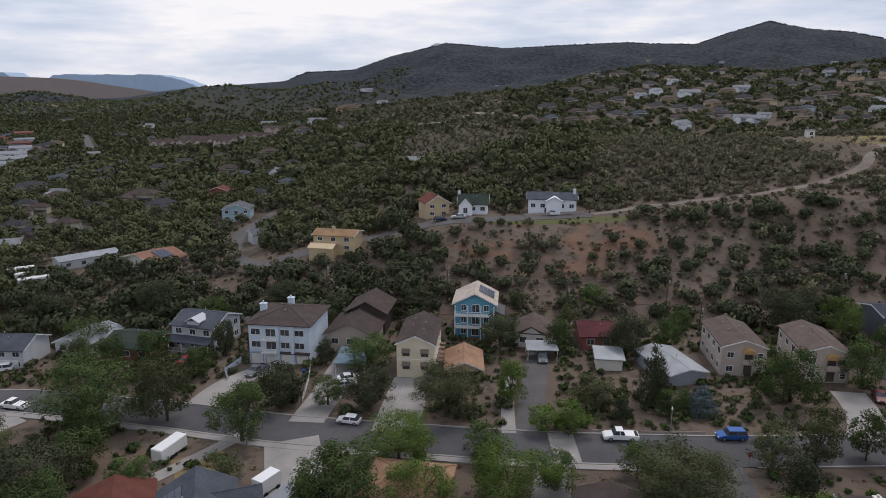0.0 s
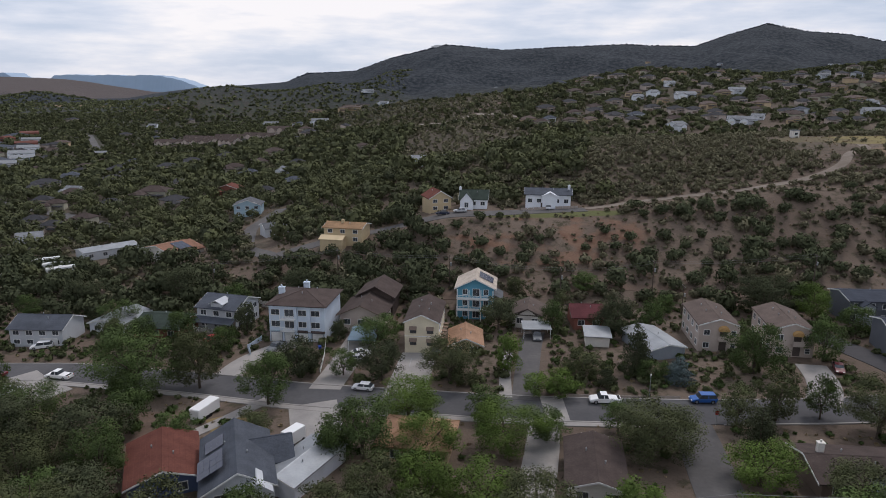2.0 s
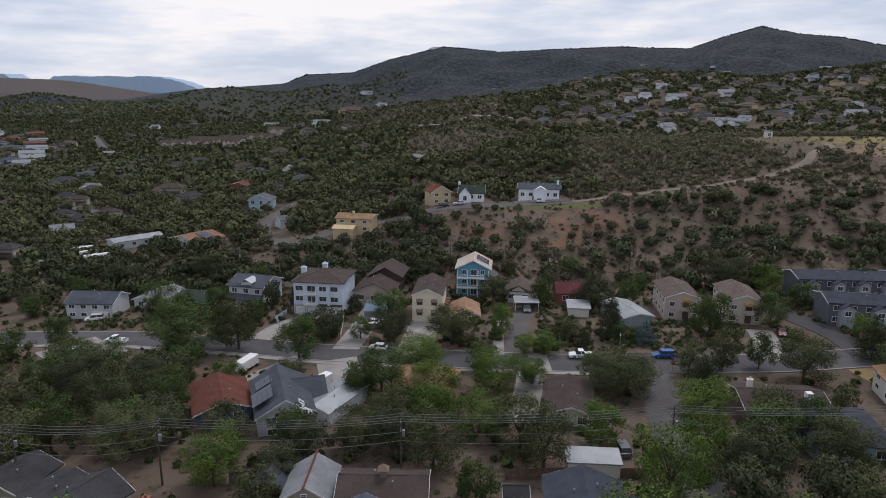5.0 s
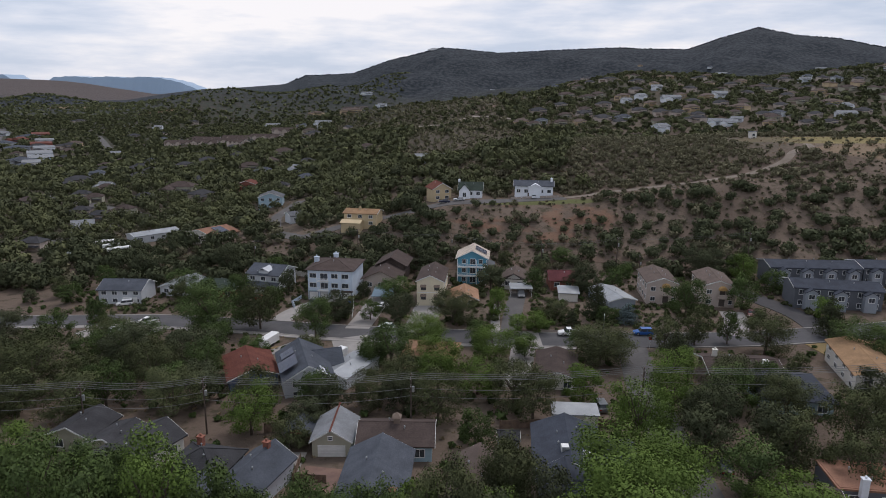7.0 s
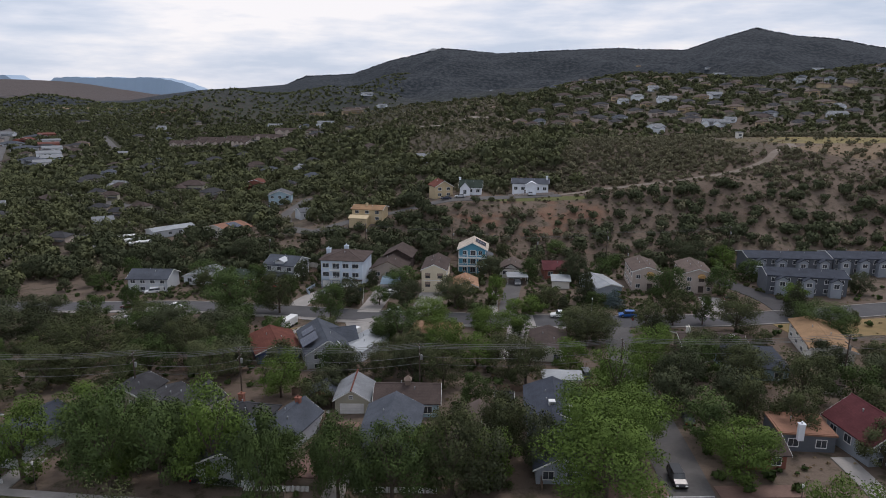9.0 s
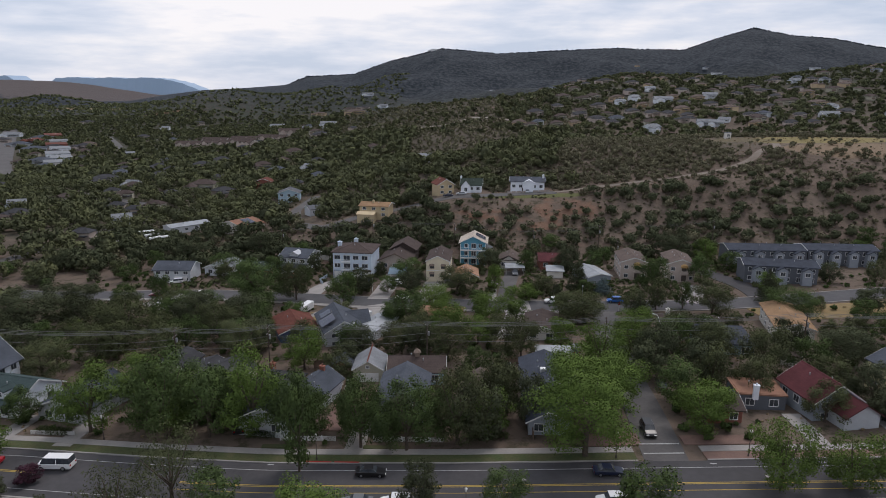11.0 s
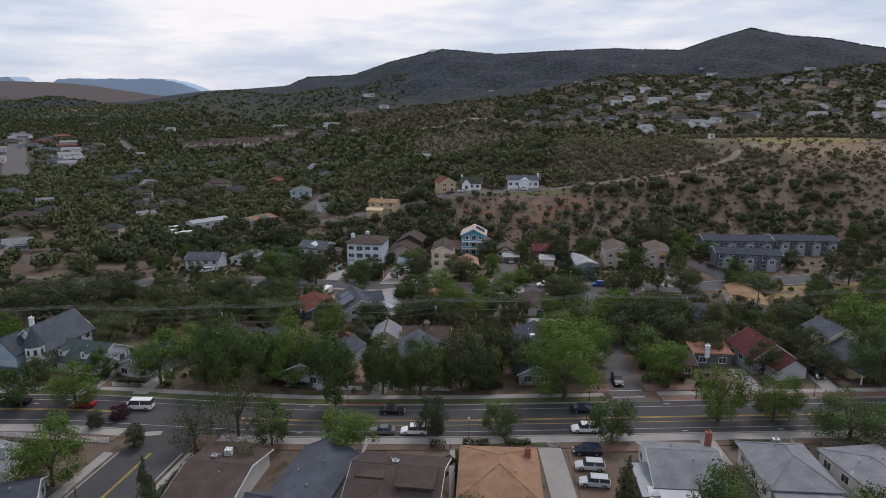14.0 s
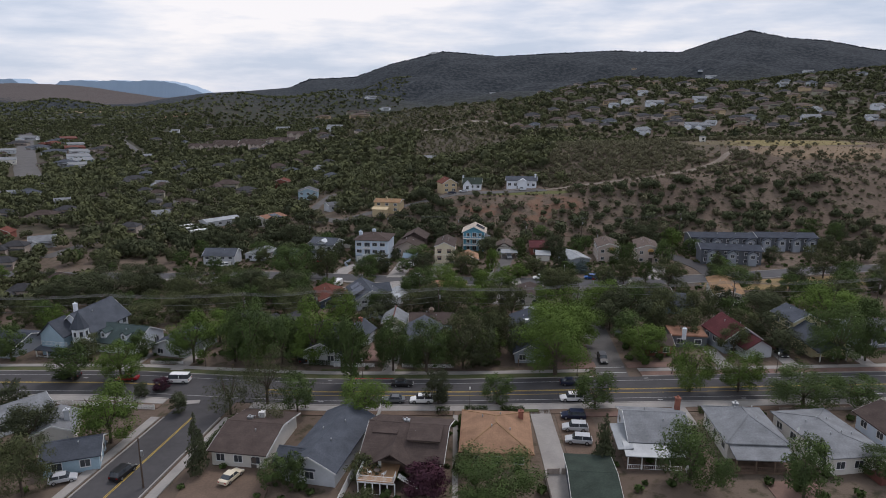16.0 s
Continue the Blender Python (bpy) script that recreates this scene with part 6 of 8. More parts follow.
# places kept free of scattered growth
KEEP = [(o.location.x, o.location.y, max(o["half"]) + (4.0 if o.location.y > 180 else 1.0)) for o in bpy.data.objects if "half" in o.keys()]
LINES = [(WIDE, 12.0), (STREET, 6.0), (SIDE, 4.5), (LOWER, 9.0), (UPPER, 4.0), ([(46, 209), (63, 216), (102, 213), (120, 219), (144, 229), (154, 244), (172, 268)], 2.5), ([(-60, 196), (-84, 250), (-80, 285)], 4.0), ([(15, 98), (19, 126), (21, 135)], 4.0),
         ([(-46, 112), (-45, 120), (-36, 131)], 4.0)]
LINES += [([(-24, 104), (-21, 134)], 4.5), ([(-8, 100), (-6, 122)], 5.0), ([(92, 97), (86, 134)], 4.5), ([(15, -8), (15.6, -48)], 3.0), ([(21.5, -12), (21.5, -29)], 4.0), ([(-20, 15), (-18, 34)], 4.5),
         ([(69, 96), (76, 114)], 4.0), ([(-400, 470), (-484, 599), (-623, 815), (-859, 1181)], 15.0), ([(-160, 280), (-223, 322), (-290, 370)], 5.5), ([(-440, 790), (-609, 1071)], 7.0), ([(-141, 725), (-62, 690), (-14, 655), (19, 693), (78, 660)], 4.0), ([(-95, 112), (-80, 101)], 8.0), ([(-25, 98), (-20, 80)], 5.5), ([(17, 90), (13, 66)], 3.5)]


def free(x, y, r):
    """Whether a plant of radius r may stand at each place."""
    ok = np.ones(len(x), bool)
    for cx, cy, cr in KEEP:
        ok &= (x - cx) ** 2 + (y - cy) ** 2 > (cr * 0.95 + r * 0.55) ** 2
    for line, half in LINES:
        for (ax, ay), (bx, by) in zip(line, line[1:]):
            t = np.clip(((x - ax) * (bx - ax) + (y - ay) * (by - ay)) / ((bx - ax) ** 2 + (by - ay) ** 2), 0, 1)
            ok &= (x - ax - t * (bx - ax)) ** 2 + (y - ay - t * (by - ay)) ** 2 > (half + r * 0.5) ** 2
    return ok


def sites(n, x0, x1, y0, y1, r, gap):
    """Up to n random places inside a box that are free and not on one another."""
    x, y = rng.uniform(x0, x1, n * 4), rng.uniform(y0, y1, n * 4)
    ok = free(x, y, r)
    out = []
    cells = {}
    for px, py in zip(x[ok], y[ok]):
        c = (int(px // gap), int(py // gap))
        if all((px - qx) ** 2 + (py - qy) ** 2 > gap * gap for i in (-1, 0, 1) for j in (-1, 0, 1) for qx, qy in cells.get((c[0] + i, c[1] + j), ())):
            cells.setdefault(c, []).append((px, py))
            out.append((px, py))
            if len(out) >= n:
                break
    return out


spare = random.Random(5)
for px, py in sites(34, -110, 115, 47, 63, 4, 6.5):
    if all((px - tx) ** 2 + (py - ty) ** 2 > (tr * 0.8 + 2.0) ** 2 for tx, ty, tr in TREES):
        w = spare.uniform(7.0, 10.5)
        tree(round(px, 1), round(py, 1), w, w * spare.uniform(0.85, 1.05), spare.choice(("green", "olive", "olive", "bright", "dark")))
for px, py in sites(16, 98, 190, 76, 118, 4, 8.0) + sites(10, -120, -64, -44, -10, 4, 7.0) + sites(26, -190, -62, 46, 104, 4, 7.5):
    w = spare.uniform(6.0, 10.0)
    tree(round(px, 1), round(py, 1), w, w * 0.95, spare.choice(("green", "olive", "dark")))
for px, py in sites(9, -88, -48, 50, 92, 4, 8.0) + sites(7, 42, 82, 36, 57, 4, 7.0):
    if all((px - tx) ** 2 + (py - ty) ** 2 > (tr * 0.6 + 2.0) ** 2 for tx, ty, tr in TREES):
        w = spare.uniform(8.0, 11.0)
        tree(round(px, 1), round(py, 1), w, w * spare.uniform(0.85, 1.0), spare.choice(("dark", "green", "olive")))
for px, py in sites(16, -58, 14, 12.5, 26, 2.5, 5.0):
    w = spare.uniform(6.2, 8.5)
    tree(round(px, 1), round(py, 1), w, w * spare.uniform(1.0, 1.2), spare.choice(("green", "green", "bright", "dark")), "street trees")
for x0, x1, y0, y1, n in ((-135, -40, 48, 100, 34), (-40, 120, 44, 90, 22), (-135, -30, 12, 50, 18), (-30, 125, 10, 46, 12), (-135, 125, -60, -14, 12), (-150, 100, 124, 156, 26), (95, 180, 100, 160, 20), (-190, -135, 10, 160, 22), (125, 190, -20, 100, 18)):
    for px, py in sites(n, x0, x1, y0, y1, 3.5, 6.0):
        if all((px - tx) ** 2 + (py - ty) ** 2 > (tr + 2.0) ** 2 for tx, ty, tr in TREES):
            w = spare.uniform(4.5, 9.0)
            tree(round(px, 1), round(py, 1), w, w * spare.uniform(0.85, 1.15), spare.choice(("green", "green", "olive", "dark", "olive", "bright", "conifer") if y0 < 120 else ("dark", "green", "olive")))


def clump(n_tris, size, flat_z):
    """One bush a metre across, its foot at z 0, as corner arrays."""
    blobs = [(0.0, 0.0, 0.40 * flat_z, 0.34, 0.34 * flat_z)]
    for k in range(7):
        a, r = k * 0.9 + rng.uniform(-0.3, 0.3), rng.uniform(0.16, 0.23)
        blobs.append((0.27 * math.cos(a), 0.27 * math.sin(a), rng.uniform(0.28, 0.56) * flat_z, r, r * flat_z))
    return leaf_cloud(n_tris, blobs, size, 0.92)


def thinned(places, x0, x1, y0, y1, keep):
    """Fewer plants inside a box."""
    return [p for p in places if not (x0 < p[0] < x1 and y0 < p[1] < y1) or spare.random() < keep]


def growth(name, places, lo, hi, flat_z, n_tris, leaf_size, material, label, category):
    """Many bushes or far trees as one mesh of leaf clumps."""
    kinds = [clump(n_tris, leaf_size, flat_z) for _ in range(6)]
    p = np.array(places)
    n = len(p)
    s = rng.uniform(lo, hi, n) * rng.uniform(0.75, 1.25, n)
    a = rng.uniform(0, 6.28, n)
    z = height(p[:, 0], p[:, 1])
    tall = rng.uniform(0.8, 1.25, n)
    out, turned = [], []
    for k in range(6):
        i = np.arange(k, n, 6)
        q, nrm = kinds[k][0][None], kinds[k][1]
        ca, sa = np.cos(a[i])[:, None, None], np.sin(a[i])[:, None, None]
        X = (q[..., 0] * ca - q[..., 1] * sa) * s[i][:, None, None] + p[i, 0][:, None, None]
        Y = (q[..., 0] * sa + q[..., 1] * ca) * s[i][:, None, None] + p[i, 1][:, None, None]
        Z = q[..., 2] * (s[i] * tall[i])[:, None, None] + z[i][:, None, None]
        out.append(np.stack([X, Y, Z], -1).reshape(-1, 3, 3))
        c1, s1 = np.cos(a[i])[:, None], np.sin(a[i])[:, None]
        turned.append(np.stack([nrm[None, :, 0] * c1 - nrm[None, :, 1] * s1, nrm[None, :, 0] * s1 + nrm[None, :, 1] * c1, np.broadcast_to(nrm[None, :, 2], (len(i), len(nrm)))], -1).reshape(-1, 3))
    ob = new(name, tri_mesh(name, np.concatenate(out), material, np.concatenate(turned)))
    return tagged(ob, label, category, kind="stuff")

# ---- far houses ----
FAR = {}
for k, (wall, tiles, roof, words) in enumerate((("khaki", "brown", "hip", "distant house with brown roof"), ("tan", "umber", "hip", "distant tan house with hipped roof"), ("stucco", "dark", "hip", "distant stucco house with dark roof"),
                                                ("white", "pale", "gx", "distant white house on the hillside"), ("palegrey", "slate", "hip", "distant grey house with slate roof"), ("brick", "red", "gy", "distant house with red roof"))):
    FAR[k] = (wall, tiles, roof, words)
FAR_MADE = {}


def far_house(k, x, y, w, turn):
    """A house far off: the first of each kind is built, the others are copies at other sizes."""
    wall, tiles, roof, words = FAR[k]
    if k not in FAR_MADE:
        FAR_MADE[k] = house(x, y, 14.0, 9.5, 4.4, roof, 2.4, wall, tiles, words, turn, "f1x2", 0.7, vents=0)
        far = FAR_MADE[k]
        tagged(far, group="far houses")
        skin, top = roof_shape(7.0, 7.5, 3.4, "hip" if roof == "hip" else "gy", 1.7, 0.5)
        part("wing", solid("wing", skin, WALLS[wall]), far, "", pose(-5.2, -6.4, 0))
        part("wing_roof", solid("wing_roof", top, SHINGLES[tiles] if tiles in SHINGLES else METALROOF), far, "", pose(-5.2, -6.4, 0))
        door(far, "f", -5.2, 4.2, 2.2, 7.0, 10.2, WALLS["brown"] if wall != "white" else GARAGE, "garage_door")
        part("porch_roof", solid("porch_roof", slab((-1.4, -7.0, 2.6), (6.6, -7.0, 2.6), (6.6, -4.7, 3.0), (-1.4, -4.7, 3.0), 0.16), SHINGLES["dark"]), far)
        return FAR_MADE[k]
    s = w / 14.0
    ob = copy_thing(FAR_MADE[k], pose(x, y, z_at(x, y), 0, 0, turn))
    ob.scale = (s, max(0.7, min(s, 1.2)), max(0.8, min(s, 1.15)))
    KEEP.append((x, y, w * 0.75))
    return ob

far_house(0, 237, 1715, 25.9, -10)
far_house(2, 219, 1035, 15.4, 0)
far_house(2, 254, 1049, 26.1, -20)
far_house(1, 626, 2237, 29.9, 30)
far_house(3, 290, 913, 13.7, 8)
far_house(3, 282, 820, 23.3, 8)
far_house(1, 299, 834, 13.9, -10)
far_house(1, 326, 814, 17.6, -20)
far_house(3, 349, 832, 18.0, -20)
far_house(1, 233, 871, 17.5, -20)
far_house(0, 203, 891, 16.4, 8)
far_house(2, 151, 719, 15.9, 15)
far_house(1, 71, 635, 14.2, 0)
far_house(0, 83, 629, 11.9, -20)
far_house(0, 113, 646, 13.2, -10)
far_house(1, 136, 663, 12.4, 15)
far_house(2, 98, 717, 18.3, 15)
far_house(2, 223, 751, 16.4, 0)
far_house(2, 240, 722, 15.8, 0)
far_house(3, 275, 647, 14.3, -10)
far_house(3, 285, 637, 14.2, -20)
far_house(0, 448, 940, 26.4, 0)
far_house(2, 457, 916, 21.2, -10)
far_house(3, 1136, 2060, 28.9, -20)
far_house(2, 592, 1039, 17.1, 30)
far_house(0, 578, 942, 20.2, 0)
far_house(1, 499, 838, 23.5, 0)
far_house(0, 430, 790, 22.4, -10)
far_house(2, 451, 860, 15.7, -10)
far_house(3, 437, 695, 19.6, 0)
far_house(2, 361, 629, 13.7, 0)
far_house(2, 325, 876, 16.1, 30)
far_house(4, 764, 1981, 27.2, 30)
far_house(3, 772, 1912, 30.0, 0)
far_house(2, 193, 805, 17.6, -20)
far_house(0, 155, 871, 19.0, 15)
far_house(3, 133, 2091, 30.0, 0)
far_house(2, 166, 689, 17.6, 30)
far_house(2, 134, 782, 14.6, 8)
far_house(2, 180, 671, 13.3, 15)
far_house(2, 271, 689, 13.9, -10)
far_house(0, 309, 683, 12.7, -10)
far_house(2, 339, 680, 13.7, -10)
far_house(2, 392, 753, 13.8, 8)
far_house(2, 404, 696, 12.8, 0)
far_house(1, -326, 1539, 30.0, -20)
far_house(0, -263, 1605, 30.0, 15)
far_house(2, -230, 1620, 30.0, 0)
far_house(3, -179, 1615, 21.7, -20)
far_house(1, -150, 932, 27.0, 0)
far_house(3, -232, 1727, 29.0, 15)
far_house(2, -559, 1370, 16.3, 30)
far_house(2, -201, 551, 13.5, 0)
far_house(0, -154, 544, 14.2, 15)
far_house(2, -171, 761, 15.7, -10)
far_house(3, -176, 842, 20.2, 8)
far_house(3, -386, 1361, 27.4, 8)
far_house(1, -531, 863, 17.7, 15)
far_house(4, -680, 997, 29.0, 0)
far_house(2, -552, 814, 20.9, 8)
far_house(4, -276, 417, 9.5, 8)
far_house(3, -228, 370, 9.0, -10)
far_house(2, -237, 457, 12.8, -10)
far_house(2, -228, 500, 13.1, 0)
far_house(0, -170, 351, 15.5, 0)
far_house(2, -220, 401, 9.0, -20)
far_house(4, -144, 444, 10.1, -20)
far_house(2, -811, 1376, 23.6, -20)
far_house(3, -592, 1268, 15.1, 8)
far_house(4, -99, 386, 9.0, 30)
far_house(5, -134, 370, 9.0, 0)
far_house(2, -225, 335, 9.0, 15)
far_house(0, -210, 322, 9.0, 15)
far_house(2, -530, 1035, 17.7, 30)
far_house(2, -176, 398, 9.0, 8)
far_house(2, -220, 531, 13.9, 30)
far_house(0, -328, 560, 12.6, 0)
far_house(2, -432, 670, 13.8, -10)
far_house(3, -407, 730, 12.5, 30)
far_house(2, -117, 472, 10.0, -10)
far_house(2, -101, 563, 10.8, -20)
far_house(0, -73, 506, 9.8, 8)
far_house(2, -194, 279, 9.0, 15)
far_house(2, -179, 269, 9.0, 0)
far_house(3, -173, 243, 9.0, 30)
far_house(2, -182, 325, 9.0, 15)
far_house(0, -174, 286, 9.0, -10)
far_house(2, -109, 359, 9.0, 0)
far_house(3, -117, 441, 9.0, -20)
far_house(1, 324, 630, 11.7, -20)
far_house(2, 367, 671, 11.3, 30)
far_house(2, 392, 643, 12.8, -10)
far_house(0, 225, 676, 14.3, 0)
far_house(2, 297, 782, 14.4, 15)
far_house(2, 259, 906, 16.5, 15)
far_house(0, 187, 965, 14.5, -10)
far_house(2, 416, 963, 17.5, -20)
far_house(0, 355, 769, 14.1, 0)
far_house(1, 251, 803, 13.4, -10)
far_house(0, 189, 739, 13.7, 0)
far_house(2, -714, 940, 28.3, 8)
far_house(4, -632, 866, 30.0, -20)
far_house(5, -652, 928, 24.2, -20)
far_house(3, -775, 1063, 30.0, 0)
far_house(4, -562, 786, 27.6, 30)
far_house(4, -455, 630, 20.3, -20)
far_house(2, -382, 448, 13.4, 0)
far_house(3, -315, 322, 10.4, 30)
far_house(2, -260, 394, 15.7, 30)
far_house(0, -223, 361, 10.3, 0)
far_house(0, -237, 304, 11.5, -20)
far_house(2, -263, 494, 14.3, 0)
far_house(0, -238, 237, 13.1, 0)
far_house(2, -235, 255, 11.6, 0)
far_house(2, -265, 244, 10.0, -10)
far_house(3, -199, 172, 10.9, 30)
far_house(2, -204, 160, 10.5, 8)
far_house(2, -189, 130, 8.0, 15)
far_house(3, -255, 284, 9.0, 30)
far_house(2, -515, 825, 25.3, -20)
far_house(2, -173, 206, 9.0, 0)
far_house(2, -155, 89, 8.0, 15)
far_house(0, -150, 104, 8.0, -10)
far_house(5, -230, 190, 8.6, 8)
for fx, fy in sites(110, 90, 900, 640, 1130, 12, 26):
    far_house(spare.choice((0, 1, 2, 3, 2, 1, 4, 0)), fx, fy, spare.uniform(11, 18), spare.choice((-60, -35, -10, 15, 40, 70)))
for fx, fy in sites(70, -620, -120, 260, 1150, 10, 30):
    far_house(spare.choice((0, 2, 2, 0, 4, 1)), fx, fy, spare.uniform(9, 14), spare.choice((-60, -30, 0, 25, 60)))

for sx, sy, sw, sd, sh, wl_, words in ((-487, 712, 46, 26, 6.0, "white", "long white flat-roofed shop building"), (-452, 660, 40, 22, 5.5, "skyblue", "pale blue flat-roofed shop building"), (-566, 842, 44, 26, 6.5, "brick", "red flat-roofed shop building"),
                                  (-530, 790, 44, 24, 5.5, "white", "white flat-roofed shop building"), (-545, 655, 44, 24, 6.0, "offwhite", "pale flat-roofed shop building"), (-640, 800, 40, 22, 5.0, "palegrey", "grey flat-roofed shop building"),
                                  (-430, 610, 36, 20, 5.0, "offwhite", "cream flat-roofed shop building"), (-600, 905, 40, 24, 6.0, "palegrey", "grey flat-roofed shop building"), (-690, 1040, 56, 26, 6.5, "brick", "long red-roofed shop building")):
    house(sx, sy, sw, sd, sh, "flat", 0.3, wl_, "red" if "red" in words else "pale", words, -57, "f1x6 r1x4", 0.3, category="shop", name="shop", vents=2)
    KEEP.append((sx, sy, sw * 0.6))
for sx, sy, sw, turn in ((-372, 838, 38, 4), (-330, 822, 40, -14), (-286, 800, 36, 10), (-254, 838, 40, -6), (-300, 868, 44, 4), (-352, 885, 40, -10), (-240, 885, 34, 8), (-262, 748, 26, -35)):
    blk = house(sx, sy, sw, 14, 7.0, "gx", 3.6, "stucco", "brown", "long tan apartment block with brown gable roof", turn, "f2x9", 0.7, category="apartments", name="apartment_block", vents=3)
    for u in (-0.32, 0.0, 0.32):
        part("cross_gable", solid("cross_gable", roof_shape(7.0, 9.0, 6.9, "gy", 2.6, 0.5)[1], SHINGLES["brown"]), blk, "", pose(u * sw, -5.0, 0))
        part("gable_wall", solid("gable_wall", roof_shape(7.0, 8.6, 6.9, "gy", 2.6, 0.5)[0], WALLS["stucco"]), blk, "", pose(u * sw, -5.0, 0))
    KEEP.append((sx, sy, sw * 0.5))

MEADOW = (140, 262, 238, 300)
growth("hillside_scrub", thinned(thinned(thinned(sites(1150, -150, 330, 150, 262, 1.5, 3.2), -6, 66, 164, 206, 0.5), *MEADOW, 0.15), 165, 300, 212, 263, 0.4), 2.2, 4.8, 0.85, 110, 0.15, LEAVES["scrub"], "grey-green scrub oak and juniper bushes on a dry hillside", "scrub")
growth("hilltop_scrub", thinned(thinned(sites(2900, 0, 330, 214, 330, 0.8, 2.1), *MEADOW, 0.05), 165, 300, 212, 263, 0.25), 1.8, 4.4, 0.75, 80, 0.165, LEAVES["scrub"], "close-set grey-green scrub on the hilltop", "scrub")
growth("low_scrub", thinned(sites(5200, -150, 330, 148, 340, 0.5, 1.3), *MEADOW, 0.1), 0.8, 1.7, 0.7, 18, 0.4, LEAVES["scrub"], "low grey-green bushes and tufts", "scrub")
growth("dry_grass", sites(3000, -120, 300, 150, 330, 0.3, 1.2), 0.5, 1.1, 0.5, 14, 0.34, LEAVES["grass"], "tufts of dry yellow grass on the slope", "grass")
growth("garden_shrubs", sites(1100, -140, 140, -55, 150, 0.5, 1.8), 0.9, 2.2, 0.8, 60, 0.26, LEAVES["green"], "green shrubs and hedges in gardens", "shrubs")
growth("slope_shrubs", sites(800, -112, 100, 99, 152, 0.5, 1.5), 0.8, 2.6, 0.75, 60, 0.24, LEAVES["olive"], "grey-green shrubs on the slope between drives", "shrubs")
growth("yard_tufts", sites(1500, -120, 120, 12, 152, 0.3, 1.0), 0.4, 1.0, 0.5, 14, 0.34, LEAVES["grass"], "tufts of dry grass in bare yards", "grass")
growth("west_trees", sites(620, -430, -140, -30, 200, 3, 5.0), 5.5, 10.0, 0.95, 240, 0.11, LEAVES["wood"], "green trees between houses west of the street", "woods")
growth("town_woods", sites(1350, -420, -20, 215, 420, 3, 5.2) + sites(130, -20, 60, 222, 330, 3, 4.4), 5.0, 9.5, 0.95, 200, 0.115, LEAVES["wood"], "dense green shade trees between houses in the valley", "woods")
growth("valley_trees", sites(1500, -650, -40, 400, 640, 4, 6.0), 6.0, 11.0, 0.85, 70, 0.19, LEAVES["wood"], "dense green trees across the valley", "woods")
growth("valley_woods", sites(4200, -1300, -150, 620, 1500, 5, 7.5), 7.0, 12.0, 0.8, 36, 0.27, LEAVES["wood"], "far green trees covering the valley floor", "woods")
growth("ridge_scrub", sites(4300, -240, 180, 400, 930, 1, 3.6), 2.2, 4.8, 0.75, 26, 0.35, LEAVES["scrub"], "scrub oak on the far ridge", "scrub")
growth("ridge_trees", sites(520, -170, 110, 540, 960, 2, 5.5), 3.5, 8.0, 0.8, 36, 0.29, LEAVES["wood"], "scattered junipers on the far ridge", "woods")
growth("hill_woods", sites(7600, 60, 1300, 420, 1200, 2, 5.4), 4.5, 9.5, 0.8, 34, 0.31, LEAVES["wood"], "pines and junipers between hillside houses", "woods")
growth("skyline_woods", [p for p in sites(2200, -700, 2200, 2780, 2965, 1, 5.0)], 4.0, 8.0, 0.55, 12, 0.5, LEAVES["far"], "small dark trees along the mountain crest", "woods")
growth("western_woods", sites(5200, -2300, -150, 1350, 2300, 1, 8.0), 6.0, 11.0, 0.55, 14, 0.45, LEAVES["wood"], "scattered far woods on the western hills", "woods")
growth("bank_junipers", thinned(sites(120, -45, 150, 152, 206, 2, 5.0) + sites(70, 70, 190, 146, 200, 2, 4.5), -6, 66, 164, 206, 0.8), 3.6, 6.8, 0.9, 450, 0.09, LEAVES["dark"], "rounded dark junipers and scrub oaks on the dirt bank", "shrubs")
growth("slope_oaks", sites(210, -160, -8, 150, 222, 3, 5.2), 4.5, 9.0, 0.9, 450, 0.085, LEAVES["dark"], "grey-green oaks and junipers around hillside houses", "woods")

# the flat-topped mesa on the skyline, distance haze put into its pale blue
MESA = mat("painted_haze_mesa", (0.36, 0.46, 0.58), (0.32, 0.42, 0.54), 300.0, 0.95, 0.03)


def mesa(x0, x1, y, top, label):
    xs = np.linspace(x0, x1, 60)
    u = (xs - x0) / (x1 - x0)
    up = top * np.clip(np.minimum(u / 0.12, (1 - u) / 0.30), 0, 1) ** 0.6 + 3 * np.sin(xs / 37.0) + 2 * np.sin(xs / 11.0)
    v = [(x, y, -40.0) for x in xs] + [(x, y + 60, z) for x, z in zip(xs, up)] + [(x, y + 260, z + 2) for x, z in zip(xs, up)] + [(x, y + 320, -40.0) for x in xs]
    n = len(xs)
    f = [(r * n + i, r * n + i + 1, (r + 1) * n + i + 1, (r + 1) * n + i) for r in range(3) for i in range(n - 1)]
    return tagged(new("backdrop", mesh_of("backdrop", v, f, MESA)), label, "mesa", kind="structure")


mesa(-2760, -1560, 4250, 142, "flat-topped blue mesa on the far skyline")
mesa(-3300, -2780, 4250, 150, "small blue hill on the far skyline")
mark = thing("hillside_letter", "white painted marks on the mountain's shoulder", "sign", pose(-92, 2890, 0))
for k, (dx, wide, tall) in enumerate(((-16, 12, 30), (4, 26, 9), (8, 18, 9))):
    px, py = -92 + dx, 2880 - 26 * k
    v, f = box(-wide / 2, -6, -3, wide / 2, 6, 9)
    part("stroke", solid("stroke", (v, f), TRIM), mark, "", pose(dx, py - 2890, z_at(px, py)))

